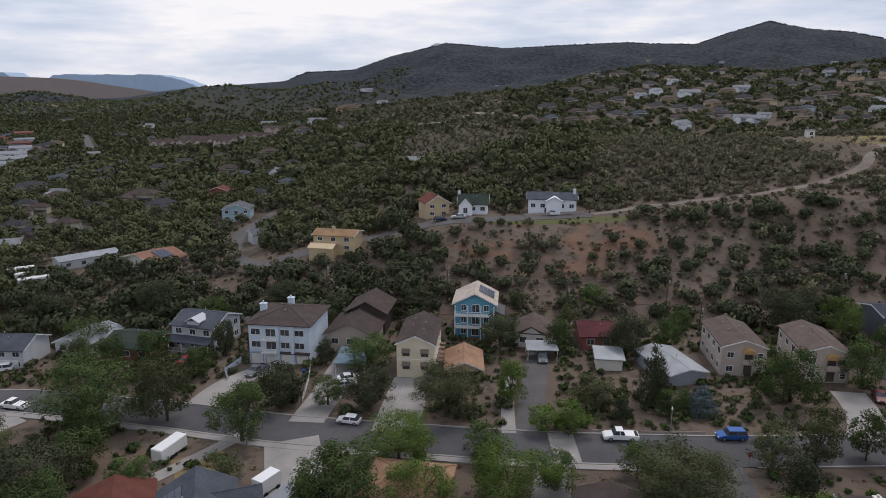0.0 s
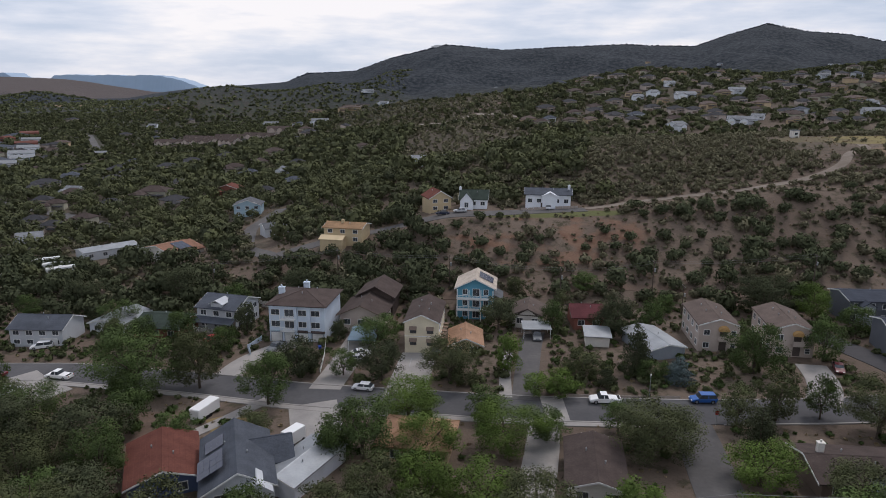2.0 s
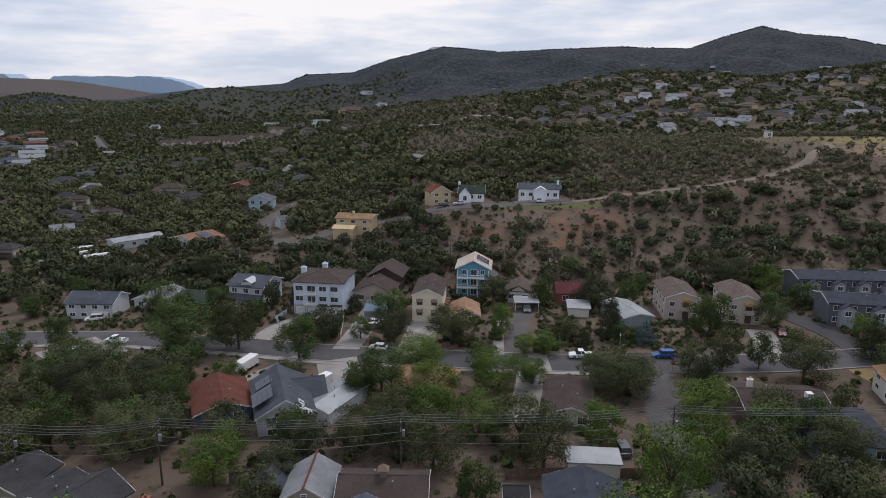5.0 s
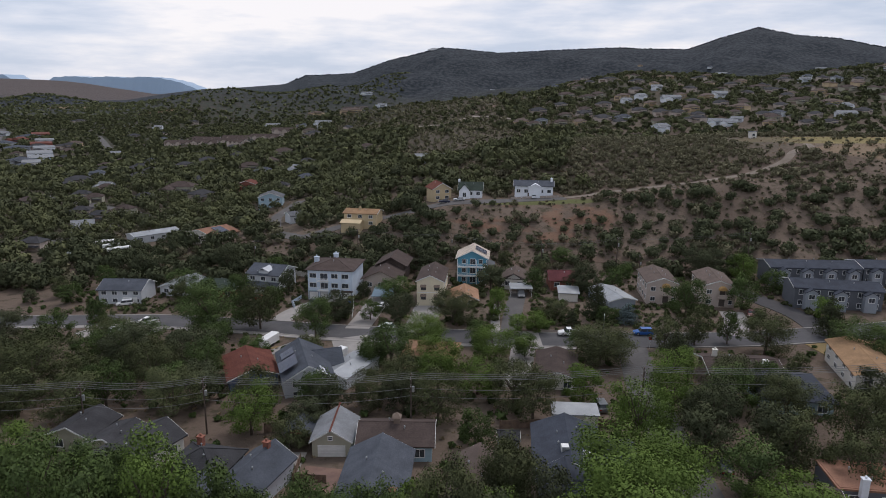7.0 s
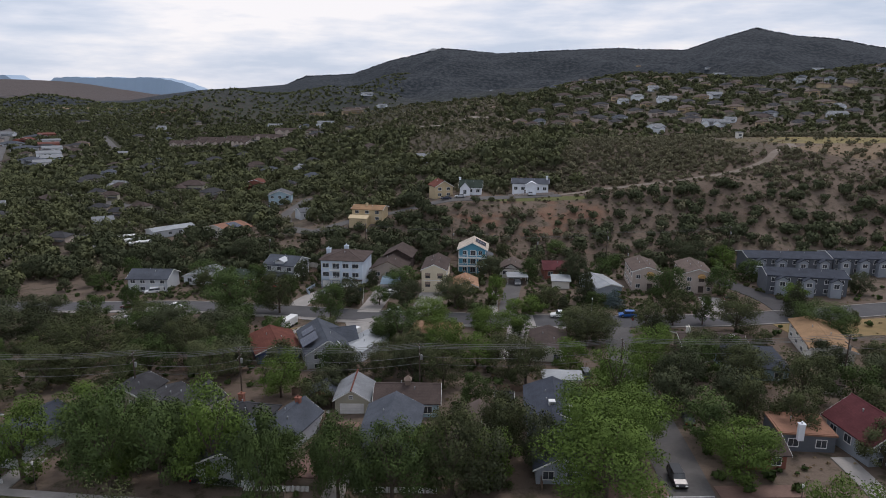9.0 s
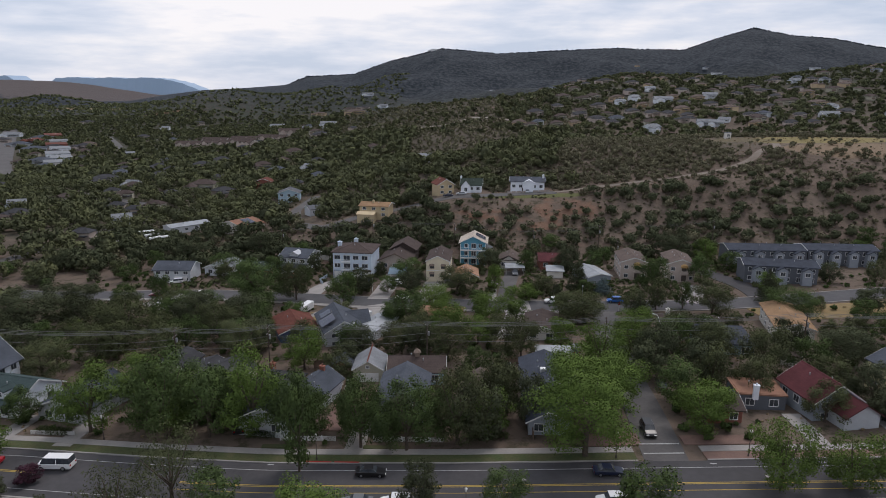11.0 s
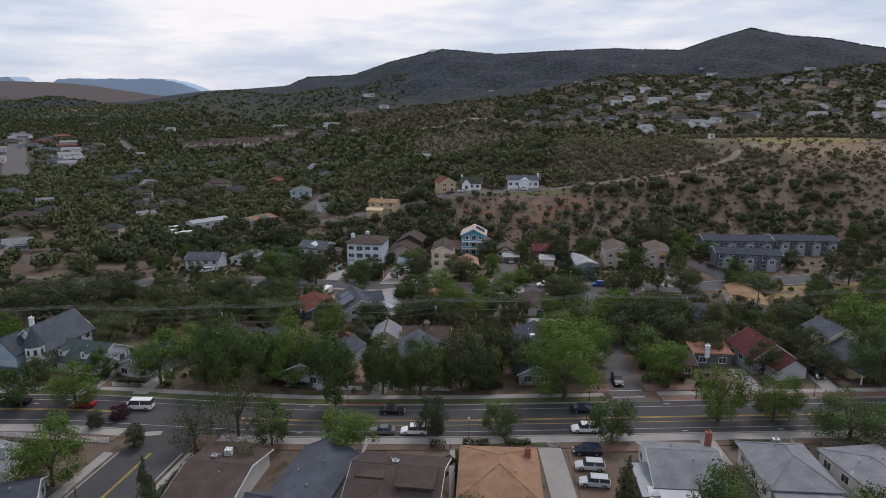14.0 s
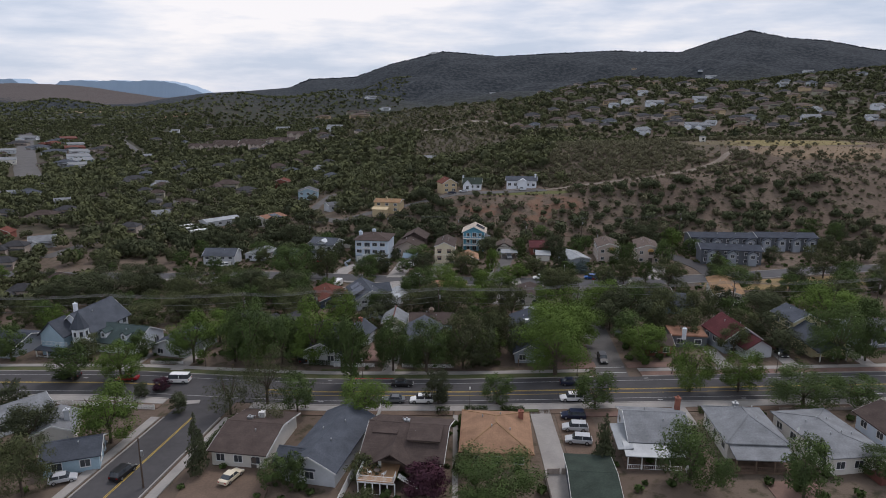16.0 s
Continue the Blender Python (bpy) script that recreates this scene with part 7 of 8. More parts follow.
# ---- vehicles ----
PAINT = {}
CAR_PROTO = {}
TYRE = mat("tyre_rubber", (0.022, 0.022, 0.023), None, 0.3, 0.85)
RIM = mat("wheel_rim", (0.45, 0.45, 0.46), None, 0.3, 0.35, metal=0.8)
LAMPGLASS = mat("lamp_glass", (0.75, 0.75, 0.72), None, 0.3, 0.15)
TAILGLASS = mat("tail_light", (0.35, 0.02, 0.02), None, 0.3, 0.2)
COLOURS = {"white": (0.78, 0.78, 0.78), "black": (0.012, 0.012, 0.014), "red": (0.40, 0.015, 0.025), "blue": (0.02, 0.10, 0.34), "grey": (0.13, 0.14, 0.15), "silver": (0.45, 0.46, 0.48), "darkblue": (0.012, 0.018, 0.045), "cream": (0.62, 0.55, 0.42), "maroon": (0.11, 0.012, 0.018)}
# length, width, and the side outline: bonnet height, roof height, and where glass starts and ends along the length
FORMS = {"sedan": (4.7, 1.8, 0.92, 1.45, 0.30, 0.42, 0.72, 0.88), "suv": (4.8, 1.9, 1.05, 1.75, 0.26, 0.36, 0.90, 0.98), "hatch": (4.2, 1.76, 0.95, 1.52, 0.26, 0.38, 0.82, 0.96), "pickup": (5.7, 1.98, 1.12, 1.85, 0.26, 0.35, 0.55, 0.60), "van": (5.6, 2.0, 1.15, 2.15, 0.16, 0.26, 0.97, 0.995)}


def car(form, colour, x, y, turn, label):
    """A parked vehicle: body, glasshouse, roof, wheels with rims, lamps. Its nose points along +x before turning."""
    if colour not in PAINT:
        PAINT[colour] = mat("paint_" + colour, COLOURS[colour], COLOURS[colour], 1.0, 0.28, spec=0.5)
    L, W, hb, hr, g0, g1, g2, g3 = FORMS[form]
    ob = thing(form if form != "hatch" else "car", label, "car" if form != "van" else "van", pose(x, y, z_at(x, y) + 0.12, 0, 0, turn), "vehicles")
    key = (form, colour)
    if key not in CAR_PROTO:
        X, Y = L / 2, W / 2
        sx = lambda u: X - u * L
        nose = hb * 0.80
        side = [(-X, 0.32), (X, 0.30), (X + 0.03, nose * 0.75), (X - 0.25, nose), (sx(g0), hb), (sx(g3 if form != "pickup" else 0.62), hb + 0.04), (-X, hb - 0.02 if form != "pickup" else hb - 0.06)]
        n = len(side)
        v = [(p[0], -Y, p[1]) for p in side] + [(p[0], Y, p[1]) for p in side]
        f = [tuple(range(n)), tuple(range(2 * n - 1, n - 1, -1))] + [(i, n + i, n + (i + 1) % n, (i + 1) % n) for i in range(n)]
        body = solid("body", (v, f), PAINT[colour], 0.06)
        yt = Y * 0.80
        gv = [(sx(g0), -Y + 0.05, hb), (sx(g3), -Y + 0.05, hb), (sx(g3), Y - 0.05, hb), (sx(g0), Y - 0.05, hb), (sx(g1), -yt, hr - 0.05), (sx(g2), -yt, hr - 0.05), (sx(g2), yt, hr - 0.05), (sx(g1), yt, hr - 0.05)]
        glass = solid("glasshouse", (gv, [(3, 2, 1, 0), (4, 5, 6, 7), (0, 1, 5, 4), (1, 2, 6, 5), (2, 3, 7, 6), (3, 0, 4, 7)][:]), GLASS)
        roof = solid("roof", box(sx(g2) - 0.04, -yt - 0.03, hr - 0.08, sx(g1) + 0.04, yt + 0.03, hr), PAINT[colour], 0.035)
        mid = (sx(g1) + sx(g2)) / 2
        pillars = solid("pillar_frame", join(*[slab((mid - 0.06, s * (yt + 0.02) - 0.03, hr - 0.04), (mid + 0.06, s * (yt + 0.02) - 0.03, hr - 0.04), (mid + 0.06, s * (Y - 0.02) - 0.0, hb), (mid - 0.06, s * (Y - 0.02), hb), 0.06) for s in (-1, 1)]), PAINT[colour])
        r = 0.34 if form in ("sedan", "hatch") else 0.39
        tv, tf = tube(r, r, -0.11, 0.11, 14)
        wheel = solid("tyre", ([(p[0], p[2], p[1] + r) for p in tv], tf), TYRE, 0.03)
        rv, rf = tube(r * 0.6, r * 0.6, -0.12, 0.12, 10)
        rim = solid("rim", ([(p[0], p[2], p[1] + r) for p in rv], rf), RIM)
        bed = solid("bed_liner", box(-X + 0.15, -Y + 0.15, hb - 0.5, sx(0.63), Y - 0.15, hb - 0.03), TYRE) if form == "pickup" else None
        lamp = solid("headlight", box(X - 0.12, -0.22, nose * 0.66, X + 0.05, 0.22, nose * 0.86), LAMPGLASS, 0.02)
        tail = solid("tail_light", box(-X - 0.03, -0.16, hb * 0.66, -X + 0.08, 0.16, hb * 0.9), TAILGLASS, 0.02)
        CAR_PROTO[key] = (body, glass, roof, pillars, wheel, rim, bed, lamp, tail, X, Y)
    body, glass, roof, pillars, wheel, rim, bed, lamp, tail, X, Y = CAR_PROTO[key]
    b = part("body", body, ob)
    part("glasshouse", glass, ob)
    part("roof", roof, ob)
    part("pillar_frame", pillars, ob)
    if bed:
        part("bed_liner", bed, ob, "black pickup bed")
    for s in (-1, 1):
        part("headlight", lamp, b, "", pose(0, s * (Y - 0.3), 0))
        part("tail_light", tail, b, "", pose(0, s * (Y - 0.25), 0))
        for u in (-0.3, 0.31):
            w = part("wheel", wheel, ob, "", pose(u * X * 2, s * (Y - 0.09), -0.02))
            part("rim", rim, w)
    return ob


car("pickup", "white", 29.6, 97.0, 178, "white crew-cab pickup parked at the kerb")
car("suv", "blue", 47.6, 97.0, 180, "bright blue sport utility car parked at the kerb")
car("hatch", "white", -16.2, 103.4, 168, "white car parked beside the street")
car("pickup", "white", -82.5, 112.6, 170, "white pickup on a forecourt by the street")
car("sedan", "red", -57.0, 133.5, 60, "red car in a drive below a porch")
car("sedan", "white", -19.2, 121.6, 20, "white car under a carport")
car("sedan", "silver", -19.4, 118.4, 20, "silver car in a concrete drive")
car("pickup", "grey", -39.6, 126.4, 250, "dark pickup in a curved drive")
car("sedan", "black", -2.6, 121.5, 100, "black car in a parking court")
car("pickup", "grey", 21.0, 131.0, 268, "dark pickup under a white carport")
car("suv", "white", -98.0, 131.0, 200, "white sport utility car beside a grey house")
car("sedan", "maroon", -97.8, 114.6, 175, "dark red car parked on the street")
car("hatch", "white", -92.0, 106.5, 60, "white car on a concrete forecourt")
car("suv", "silver", -88.5, 105.5, 60, "silver car on a concrete forecourt")
car("sedan", "black", -13.2, 1.3, 0, "black saloon on the wide road")
car("sedan", "grey", -14.4, -6.4, 180, "dark grey saloon parked at the kerb")
car("suv", "white", -8.6, -6.4, 180, "white sport utility car parked at the kerb")
car("sedan", "red", -74.5, 2.9, 182, "red saloon on the wide road")
car("van", "white", -63.0, 2.1, 180, "white passenger van on the wide road")
car("pickup", "black", -88.5, 3.7, 180, "black pickup on the wide road")
car("suv", "black", -57.2, -34.0, 78, "black sport utility car in the side street")
car("hatch", "silver", -66.2, -36.0, 25, "silver car in a side drive")
car("sedan", "cream", -38.8, -34.8, 70, "cream saloon in a dirt back yard")
car("suv", "darkblue", -67.0, -25.6, 10, "dark blue car beside a blue-grey house")
car("suv", "darkblue", 21.4, -13.8, 175, "dark blue car on a gravel court")
car("suv", "silver", 20.9, -18.4, 175, "silver car on a gravel court")
car("suv", "silver", 20.7, -23.0, 172, "pale silver car on a gravel court")
car("suv", "white", 22.4, -6.3, 180, "white car parked at the kerb")
car("suv", "black", 33.2, 14.0, 268, "black car waiting at the lane's mouth")
car("sedan", "grey", 82.0, -6.2, 0, "grey saloon parked at the kerb")
car("sedan", "darkblue", 23.5, 1.3, 0, "dark blue saloon on the wide road")
car("pickup", "black", -38.5, 15.5, 110, "black pickup in a side drive")
car("suv", "grey", 28.0, 55.5, 95, "grey car beside an open shelter")
car("sedan", "black", 41.5, 33.0, 80, "black car parked beside the lane")
car("suv", "black", 75.6, 15.4, 265, "black car in a front drive")
car("sedan", "maroon", 80.0, 111.0, 250, "dark red car in a concrete drive")
car("sedan", "silver", 3.0, 206.0, 182, "silver car on the upper street")
car("sedan", "darkblue", -3.0, 205.6, 180, "dark car on the upper street")
car("sedan", "silver", 33.5, 209.6, 265, "silver car in a white house's drive")


def motor_home(x, y, turn):
    ob = thing("motor_home", "long white motor home parked in the valley", "motor home", pose(x, y, z_at(x, y), 0, 0, turn), "vehicles")
    b = part("body", solid("body", box(-4.5, -1.2, 0.5, 4.5, 1.2, 3.2), PAINT["white"], 0.15), ob)
    part("stripe", solid("stripe", box(-4.52, -1.22, 1.2, 4.52, 1.22, 1.4), WALLS["brown"]), ob)
    part("window_band", solid("window_band", join(box(-3.5, -1.23, 1.9, -1.5, 1.23, 2.6), box(0.0, -1.23, 1.9, 2.0, 1.23, 2.6), box(4.3, -1.0, 1.7, 4.53, 1.0, 2.7)), GLASS), ob)
    part("air_conditioner", solid("air_conditioner", box(-0.6, -0.5, 3.2, 0.6, 0.5, 3.5), TRIM, 0.06), ob)
    tv, tf = tube(0.45, 0.45, -0.14, 0.14, 12)
    for u in (-3.0, 3.0):
        for s in (-1, 1):
            part("wheel", solid("wheel", ([(p[0], p[2], p[1] + 0.45) for p in tv], tf), TYRE), ob, "", pose(u, s * 1.05, 0))
    return ob


motor_home(-139, 205, 35)
motor_home(-146, 210, 40)
motor_home(-134, 199, 38)
motor_home(-150, 190, 20)
tr = thing("cargo_trailer", "white enclosed cargo trailer beside a drive", "trailer", pose(-44.0, 94.2, z_at(-44, 94.2), 0, 0, 72), "vehicles")
part("body", solid("body", box(-3.0, -1.1, 0.45, 2.9, 1.1, 2.6), PAINT["white"], 0.12), tr)
part("door", solid("door", box(-3.04, -0.95, 0.6, -3.0, 0.95, 2.4), TRIM), tr)
part("hitch", solid("hitch", box(2.9, -0.08, 0.45, 4.1, 0.08, 0.6), METAL), tr)
tv, tf = tube(0.36, 0.36, -0.1, 0.1, 12)
for u in (-0.9, 0.0):
    for s in (-1, 1):
        part("wheel", solid("wheel", ([(p[0], p[2], p[1] + 0.36) for p in tv], tf), TYRE), tr, "", pose(u, s * 1.1, 0))
bt = thing("box_trailer", "tall white box trailer beside a slate-roofed house", "trailer", pose(-25.0, 83.5, z_at(-25, 83.5), 0, 0, 60), "vehicles")
part("body", solid("body", box(-1.9, -1.0, 0.5, 1.9, 1.0, 2.7), PAINT["white"], 0.06), bt)
for u in (-1.2, 1.2):
    for s in (-1, 1):
        part("wheel", solid("wheel", ([(p[0], p[2], p[1] + 0.36) for p in tv], tf), TYRE), bt, "", pose(u, s * 1.05, 0))

# ---- poles and wires ----


def wire(a, b, sag, r=0.03):
    """A hanging wire between two places, as a thin four-sided tube."""
    a, b = Vector(a), Vector(b)
    pts = [a.lerp(b, i / 14) - Vector((0, 0, sag * 4 * (i / 14) * (1 - i / 14))) for i in range(15)]
    v, f = [], []
    for p in pts:
        v += [(p.x, p.y - r, p.z), (p.x, p.y, p.z + r), (p.x, p.y + r, p.z), (p.x, p.y, p.z - r)]
    for i in range(14):
        f += [(4 * i + j, 4 * i + (j + 1) % 4, 4 * i + 4 + (j + 1) % 4, 4 * i + 4 + j) for j in range(4)]
    return v, f


def utility_pole(x, y, h, arms=1, label="tall brown wooden utility pole with crossarm"):
    ob = thing("utility_pole", label, "utility pole", pose(x, y, z_at(x, y)), "utility poles")
    part("pole", solid("pole", tube(0.17, 0.11, -0.3, h, 9), POLEWOOD), ob)
    for k in range(arms):
        z = h - 0.5 - 1.4 * k
        part("crossarm", solid("crossarm", box(-0.06, -1.3, z - 0.07, 0.06, 1.3, z + 0.07), POLEWOOD), ob)
        for s in (-1.15, -0.4, 0.4, 1.15):
            part("insulator", solid("insulator", tube(0.05, 0.03, z + 0.07, z + 0.26, 6, 0, s), METAL), ob)
    part("transformer", solid("transformer", tube(0.24, 0.24, h - 3.2, h - 2.2, 10, 0.36, 0), METAL, 0.03), ob)
    return Vector((x, y, z_at(x, y) + h))


row = [utility_pole(x, y, h, 2) for x, y, h in ((-150, 43, 10.3), (-101, 44, 10.3), (-61.4, 44.5, 10.2), (-41.3, 46.0, 10.4), (-6.3, 47.3, 10.4), (33.9, 50.5, 10.0), (78.5, 50.5, 10.2), (120, 51, 10.2))]
for s, dz, sag in ((-1.15, -0.25, 0.8), (-0.4, -0.25, 0.9), (0.4, -0.25, 0.9), (1.15, -0.25, 0.8), (0.15, -2.6, 1.0), (0.15, -4.0, 1.2)):
    for a, b in zip(row, row[1:]):
        tagged(new("power_line", solid("power_line", wire(a + Vector((0, s, dz)), b + Vector((0, s, dz)), sag, 0.034), WIRE)), "thin grey overhead power line between poles", "wire", "power lines")
up = [utility_pole(x, y, h) for x, y, h in ((-70, 170, 9.5), (-33.3, 171.9, 10.2), (0, 164, 9.0), (30.0, 155.2, 10.0), (55.6, 158.1, 10.2), (100, 160, 10.0))]
for s in (-1.15, 1.15):
    for a, b in zip(up, up[1:]):
        tagged(new("power_line", solid("power_line", wire(a + Vector((0, s, -0.3)), b + Vector((0, s, -0.3)), 0.9, 0.02), WIRE)), "thin grey overhead power line between poles", "wire", "power lines")
corner = utility_pole(-52.2, -37.5, 9.0, 0, "slim brown wooden service pole by the side street")
lean = utility_pole(59.8, 146.0, 8.5, 1, "weathered wooden pole on the slope")


def street_lamp(x, y, h=4.0):
    ob = thing("street_lamp", "black post-top street lamp on the pavement", "street lamp", pose(x, y, z_at(x, y) + 0.15), "street lamps")
    part("post", solid("post", join(tube(0.16, 0.12, 0, 0.5, 8), tube(0.07, 0.05, 0.5, h, 8)), DARKTRIM), ob)
    part("lantern", solid("lantern", join(tube(0.10, 0.2, h, h + 0.45, 8), tube(0.22, 0.03, h + 0.45, h + 0.65, 8)), LAMPGLASS), ob, "pale glass lantern")


for lx, ly in ((46.8, 5.8), (1.3, -8.8), (25.7, 5.8), (-22.5, 5.4), (-60, 10.9), (70, 5.8), (-32, -9.6)):
    street_lamp(lx, ly)
sl = thing("street_lamp", "tall grey street lamp at the kerb", "street lamp", pose(38.2, 98.6, z_at(38.2, 98.6)), "street lamps")
part("post", solid("post", tube(0.09, 0.06, 0, 4.6, 8), METAL), sl)
part("lantern", solid("lantern", tube(0.18, 0.12, 4.6, 5.0, 8), LAMPGLASS), sl)
st = thing("stop_sign", "red eight-sided stop sign on a steel post", "road sign", pose(46.6, 88.2, z_at(46.6, 88.2), 0, 0, 185))
part("post", solid("post", box(-0.03, -0.03, 0, 0.03, 0.03, 2.9), METAL), st)
tv, tf = tube(0.42, 0.42, -0.015, 0.015, 8)
plate = part("plate", solid("plate", ([(p[0], p[2] + 0.05, p[1] + 2.5) for p in tv], tf), RED), st)
txt = bpy.data.curves.new("word", "FONT")
txt.body, txt.size, txt.align_x, txt.align_y, txt.extrude = "STOP", 0.26, "CENTER", "CENTER", 0.004
txt.materials.append(TRIM)
part("word", txt, plate, "", pose(0, 0.075, 2.5, 90, 0, 180))

# ---- fences, walls and yard things ----
fence([(-16.6, -10.5), (-17.6, -24), (-20.5, -46)], 1.7, TRIM, "white board fence between two gardens")
fence([(-62.5, -10.6), (-80, -9.0), (-92, -8.5)], 1.0, TRIM, "low white picket fence along the pavement", 0.1, 0.08)
fence([(-30, 11.6), (-20.5, 11.6)], 0.9, TRIM, "low white picket fence before a garden", 0.1, 0.08)
fence([(-14, 11.6), (-2, 11.6)], 0.9, TRIM, "low white picket fence before a garden", 0.1, 0.08)
fence([(-66, 12.4), (-74, 12.8)], 0.8, TRIM, "low white fence before a garden", 0.1, 0.08)
fence([(-22.8, 36), (-22.6, 30), (-17.5, 29.5)], 1.5, WOOD, "weathered wooden fence round a patio")
fence([(-31.5, 46.5), (-24.5, 48)], 1.8, WOOD, "reddish wooden fence behind a gazebo")
fence([(9, 47.5), (18, 48), (30, 47.5)], 1.6, WOOD, "weathered wooden fence behind a navy-roofed house")
fence([(13.2, 12), (13.4, 30)], 1.5, WOOD, "dark wooden side fence")
fence([(-48, 156), (-60, 161), (-64, 152)], 1.8, WALLS["offwhite"], "pale block wall round a hillside yard", 0.4, 0.0, "garden_wall")
fence([(-119, 186), (-136, 190), (-150, 188)], 1.4, STONE, "tan block retaining wall in the valley", 0.5, 0.0, "garden_wall")
fence([(-29, 131), (-27.5, 122), (-26.5, 112)], 1.0, TRIM, "white stepped rail beside a concrete drive", 0.12, 0.1)
fence([(-45, 133), (-46.5, 127), (-44.5, 123)], 1.2, WALLS["powder"], "pale curved garden wall below a white house", 0.4, 0.0, "garden_wall")
fence([(22.8, 99.6), (30, 98.8), (44, 98.4)], 0.6, STONE, "low stone wall above the kerb", 0.45, 0.0, "garden_wall")
fence([(18, -33), (13.2, -33), (13.2, -48)], 1.2, STONE, "low wall beside a green-roofed garage", 0.5, 0.0, "garden_wall")
fence([(56.6, -12), (57.2, -30)], 1.1, TRIM, "white railing along a side path", 0.08, 0.12)
fence([(62, -12.2), (82, -12.2)], 0.7, STONE, "low pale garden wall by the pavement", 0.5, 0.0, "garden_wall")


def bin_(x, y, colour, label):
    ob = thing("wheeled_bin", label, "bin", pose(x, y, z_at(x, y) + 0.12, 0, 0, 20), "bins")
    part("body", solid("body", ([(-0.25, -0.28, 0), (0.25, -0.28, 0), (0.25, 0.28, 0), (-0.25, 0.28, 0), (-0.32, -0.36, 1.0), (0.32, -0.36, 1.0), (0.32, 0.36, 1.0), (-0.32, 0.36, 1.0)], list(CUBE)), colour), ob)
    part("lid", solid("lid", box(-0.35, -0.4, 1.0, 0.35, 0.4, 1.1), colour, 0.03), ob)


BINBLUE = mat("blue_plastic", (0.02, 0.06, 0.30), None, 0.5, 0.5)
for bx, by in ((49.5, 60.8), (50.3, 60.6), (-29.2, 125), (22.5, -29.6), (21.6, -29.6)):
    bin_(bx, by, BINBLUE, "blue wheeled bin standing by a drive")


def deck_chair(x, y, z, turn):
    ob = thing("deck_chair", "white plastic chair on a wooden deck", "chair", pose(x, y, z, 0, 0, turn), "deck chairs")
    part("seat", solid("seat", box(-0.27, -0.25, 0.40, 0.27, 0.27, 0.44), TRIM), ob)
    part("backrest", solid("backrest", slab((-0.27, 0.38, 1.0), (0.27, 0.38, 1.0), (0.27, 0.25, 0.42), (-0.27, 0.25, 0.42), 0.05), TRIM), ob)
    for u in (-0.24, 0.24):
        for v in (-0.22, 0.24):
            part("leg", solid("leg", box(u - 0.025, v - 0.025, 0, u + 0.025, v + 0.025, 0.4), TRIM), ob)


dz = z_at(-9.8, -26.5) + 2.3
for u, v, turn in ((-3.4, -8.4, 0), (-4.6, -10.4, 120), (-2.2, -10.6, 230)):
    q = Matrix.Rotation(radians(-7), 2) @ Vector((u, v))
    deck_chair(-9.8 + q.x, -26.5 + q.y, dz, turn)
q = Matrix.Rotation(radians(-7), 2) @ Vector((-3.4, -10.2))
tb = thing("patio_table", "round dark patio table on a wooden deck", "table", pose(-9.8 + q.x, -26.5 + q.y, dz))
part("tabletop", solid("tabletop", tube(0.55, 0.55, 0.70, 0.74, 14), DARKTRIM), tb)
part("leg", solid("leg", join(tube(0.05, 0.05, 0.04, 0.7, 8), tube(0.3, 0.3, 0, 0.04, 10)), DARKTRIM), tb)
fp = thing("fire_pit", "square white stone fire pit on a patio", "fire pit", pose(-25.2, 36.5, z_at(-25.2, 36.5) + 0.14))
part("rim", solid("rim", join(box(-0.8, -0.8, 0, 0.8, -0.55, 0.45), box(-0.8, 0.55, 0, 0.8, 0.8, 0.45), box(-0.8, -0.55, 0, -0.55, 0.55, 0.45), box(0.55, -0.55, 0, 0.8, 0.55, 0.45)), TRIM), fp)
for px, py, zz in ((17.2, 31.0, 4.6), (20.0, 28.8, 4.6), (63.5, 68.0, 3.9), (-37.5, -20.5, 4.2), (-93, 104, 0.4)):
    ac = thing("rooftop_cooler", "white metal evaporative cooler on a roof", "air conditioner", pose(px, py, z_at(px, py) + zz))
    part("body", solid("body", box(-0.55, -0.55, -0.3, 0.55, 0.55, 0.85), TRIM, 0.03), ac)
    part("grille", solid("grille", join(*[box(-0.45, -0.57, 0.0 + 0.13 * i, 0.45, -0.55, 0.07 + 0.13 * i) for i in range(6)]), METAL), ac)

# ---- marks on the road and at the kerbs ----
for kx in (-24.0, -19.5):
    ribbon("red_kerb", [(kx, 4.6), (kx + 4.0, 4.6)], 0.32, RED, 0.25, "red-painted stretch of kerb", "kerb")
for kx in (-30, 40, 57, -85):
    for ky in (3.8, -6.6):
        ribbon("bicycle_mark", [(kx, ky + 0.1 * (kx < -40)), (kx + 1.0, ky + 0.1 * (kx < -40))], 0.3, WHITELINE, 0.118, "white painted bicycle mark on asphalt", "road marking")
for kx in (10, 47, 74):
    ribbon("manhole_cover", [(kx, 0.2), (kx + 0.7, 0.2)], 0.7, CONCRETE, 0.116, "round-worn pale manhole patch", "manhole")
for k in range(4):
    ribbon("parking_line", [(-10.4 + 2.5 * k, 114.0), (-10.2 + 2.5 * k, 119.0)], 0.12, WHITELINE, 0.155, "white painted parking line on concrete", "road marking")
ribbon("traffic_island", [(-58.5, -8.0), (-54.5, -7.4)], 1.6, CONCRETE, 0.26, "pale concrete traffic island at the junction", "traffic island")
for px, py, pw in ((-30, 9.3, 5), (-12, 9.3, 7), (12, -10.6, 6), (5, -10.8, 5)):
    patch("hedge_bed", px - pw / 2, py - 0.5, px + pw / 2, py + 0.5, LAWN, 0.26, "planted bed along the pavement", "planting bed")


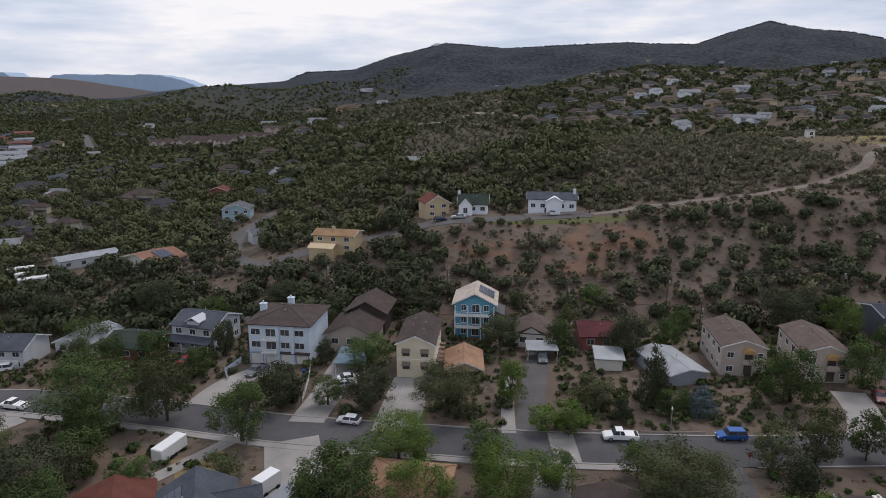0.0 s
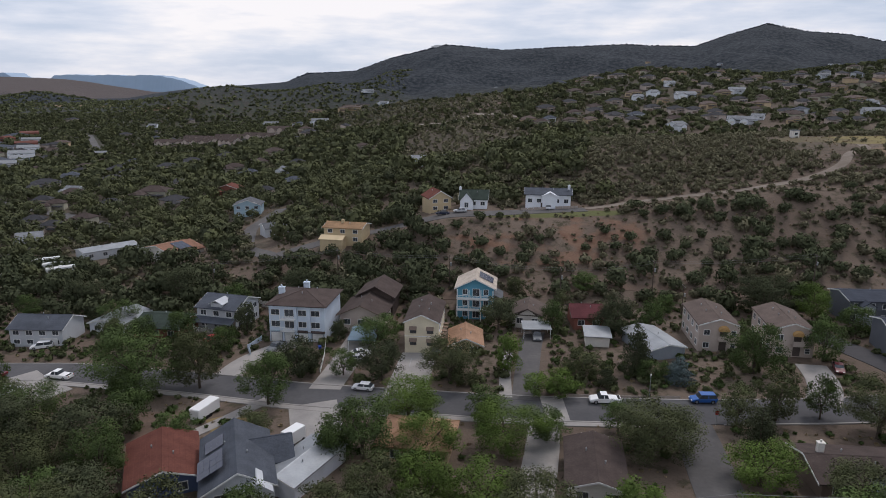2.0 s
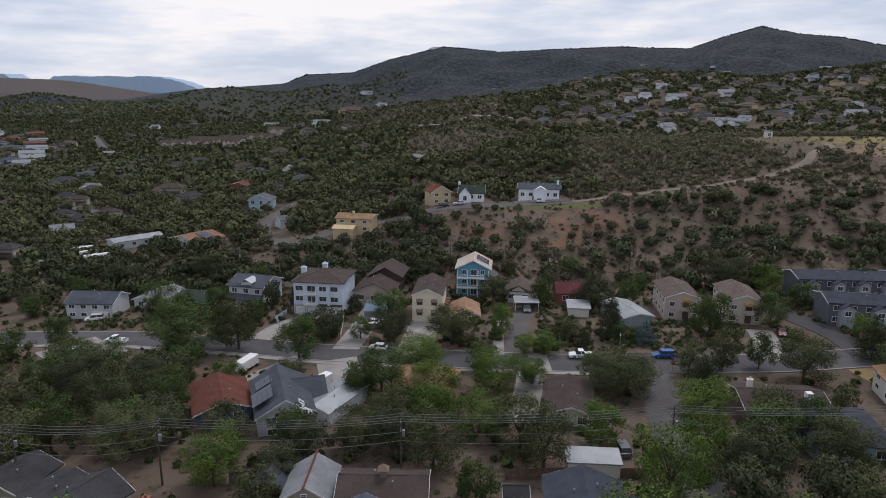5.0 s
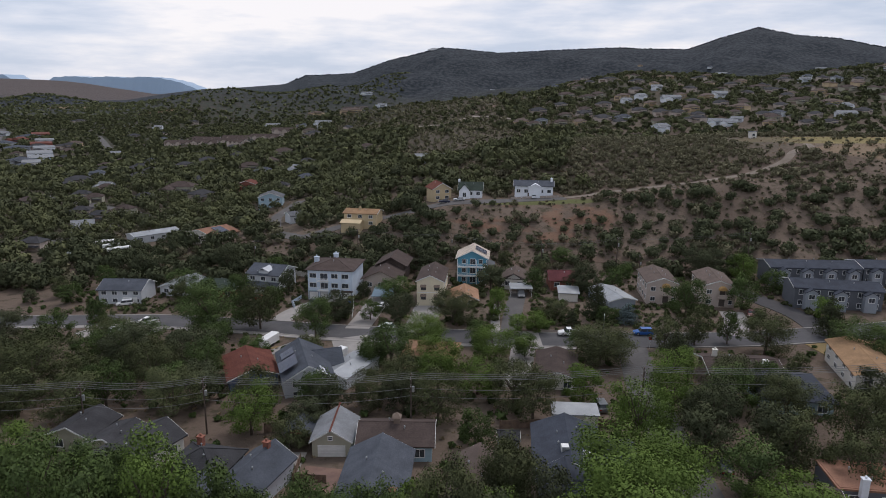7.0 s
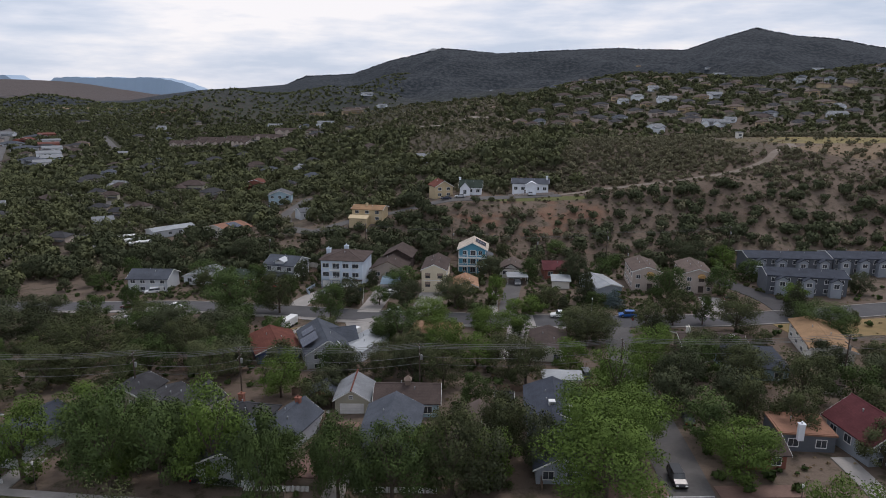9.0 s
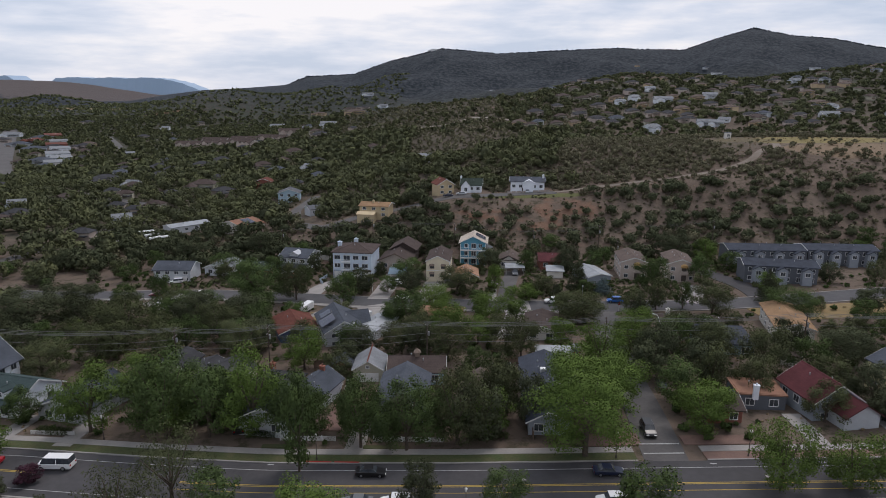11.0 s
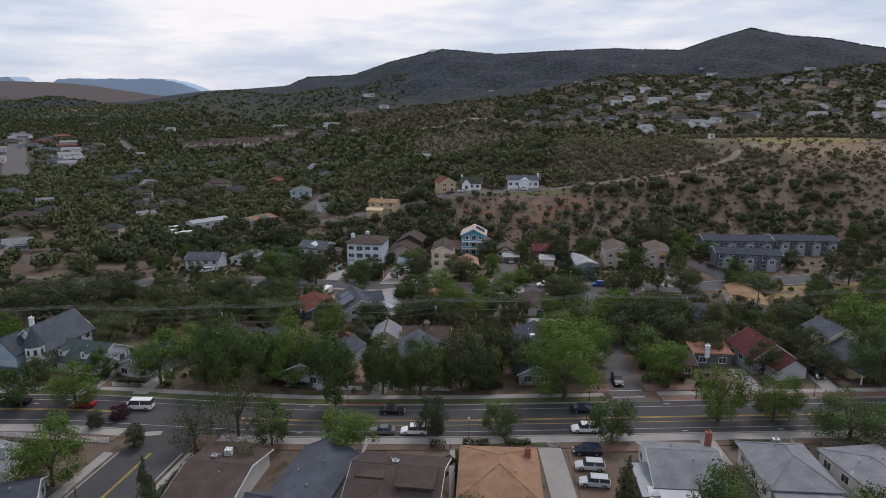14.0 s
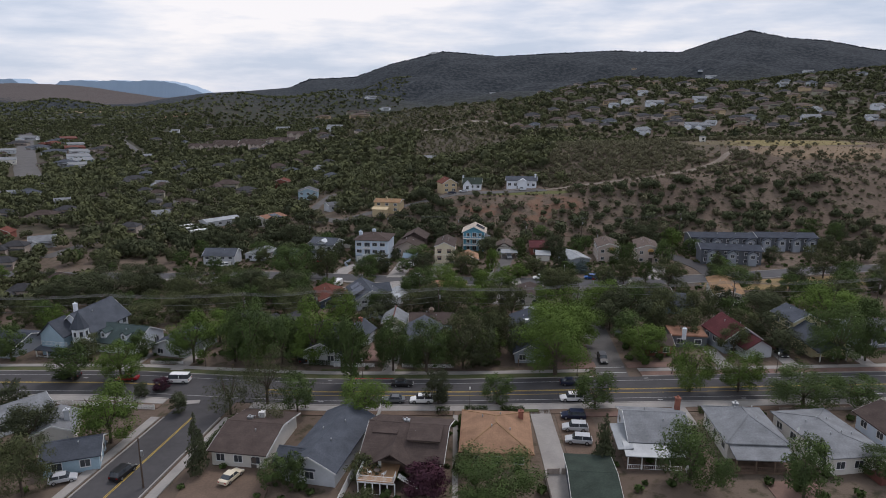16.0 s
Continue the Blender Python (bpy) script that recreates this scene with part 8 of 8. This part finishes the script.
def hedge(x0, y0, x1, y1, w, h, label="clipped dark green hedge along the pavement"):
    """A clipped hedge: a long box of leaves."""
    run = math.hypot(x1 - x0, y1 - y0)
    n = int(run * 260)
    c = np.stack([rng.uniform(0, run, n), rng.uniform(-w / 2, w / 2, n), rng.uniform(0.05, h, n)], 1)
    side = rng.integers(0, 3, n)
    c[side == 0, 2] = h
    c[side == 1, 1] = np.sign(c[side == 1, 1]) * w / 2
    d = rng.normal(size=(n, 3)) * 0.12
    tris = c[:, None] + d[:, None] + rng.normal(size=(n, 3, 3)) * 0.09
    facing = np.where((side == 0)[:, None], [0, 0, 1.0], np.stack([np.zeros(n), np.sign(c[:, 1]), np.full(n, 0.4)], 1)) + rng.normal(size=(n, 3)) * 0.3
    ob = thing("hedge", label, "hedge", pose(x0, y0, z_at((x0 + x1) / 2, (y0 + y1) / 2) + 0.1, 0, 0, math.degrees(math.atan2(y1 - y0, x1 - x0))), "hedges")
    part("foliage", tri_mesh("foliage", tris, LEAVES["green"], facing), ob)


hedge(0.2, -10.4, 4.8, -10.4, 1.2, 1.0)
hedge(7.5, -10.4, 12.2, -10.4, 1.0, 0.8)
hedge(-0.4, -14, -0.6, -29, 0.9, 1.2)
hedge(-5.5, -11.5, -2.8, -11.5, 1.1, 1.4)
hedge(-73, 13.5, -67, 12.8, 1.4, 0.8)
hedge(-66, -13.5, -80, -12.0, 1.2, 0.9)
hedge(-44.6, -14, -46.8, -30, 1.4, 1.0)
hedge(46, -12.5, 54, -12.5, 1.2, 1.0)
hedge(-36, 12.4, -31, 12.4, 1.0, 1.0)
hedge(2, 12.6, 9, 12.6, 1.0, 1.0)

# a satellite dish, a hut by the meadow and roof caps
hut = house(156, 292, 3.0, 3.0, 3.2, "flat", 0.2, "offwhite", "pale", "small pale hut beside the meadow", 0, "f1x1", 0.2, name="hut", category="hut", vents=0)
for px, py, zz in ((57.5, -27.0, 3.6), (36.5, -33.5, 0.6)):
    sd = thing("satellite_dish", "small white satellite dish on a bracket", "satellite dish", pose(px, py, z_at(px, py) + zz, 0, 0, 30))
    part("bracket", solid("bracket", tube(0.04, 0.04, -0.4, 0.6, 6), METAL), sd)
    dv, df = tube(0.45, 0.2, 0, 0.12, 12)
    part("dish", solid("dish", ([(p[0], p[2] - 0.1, p[1] + 0.7) for p in dv], df), TRIM), sd)
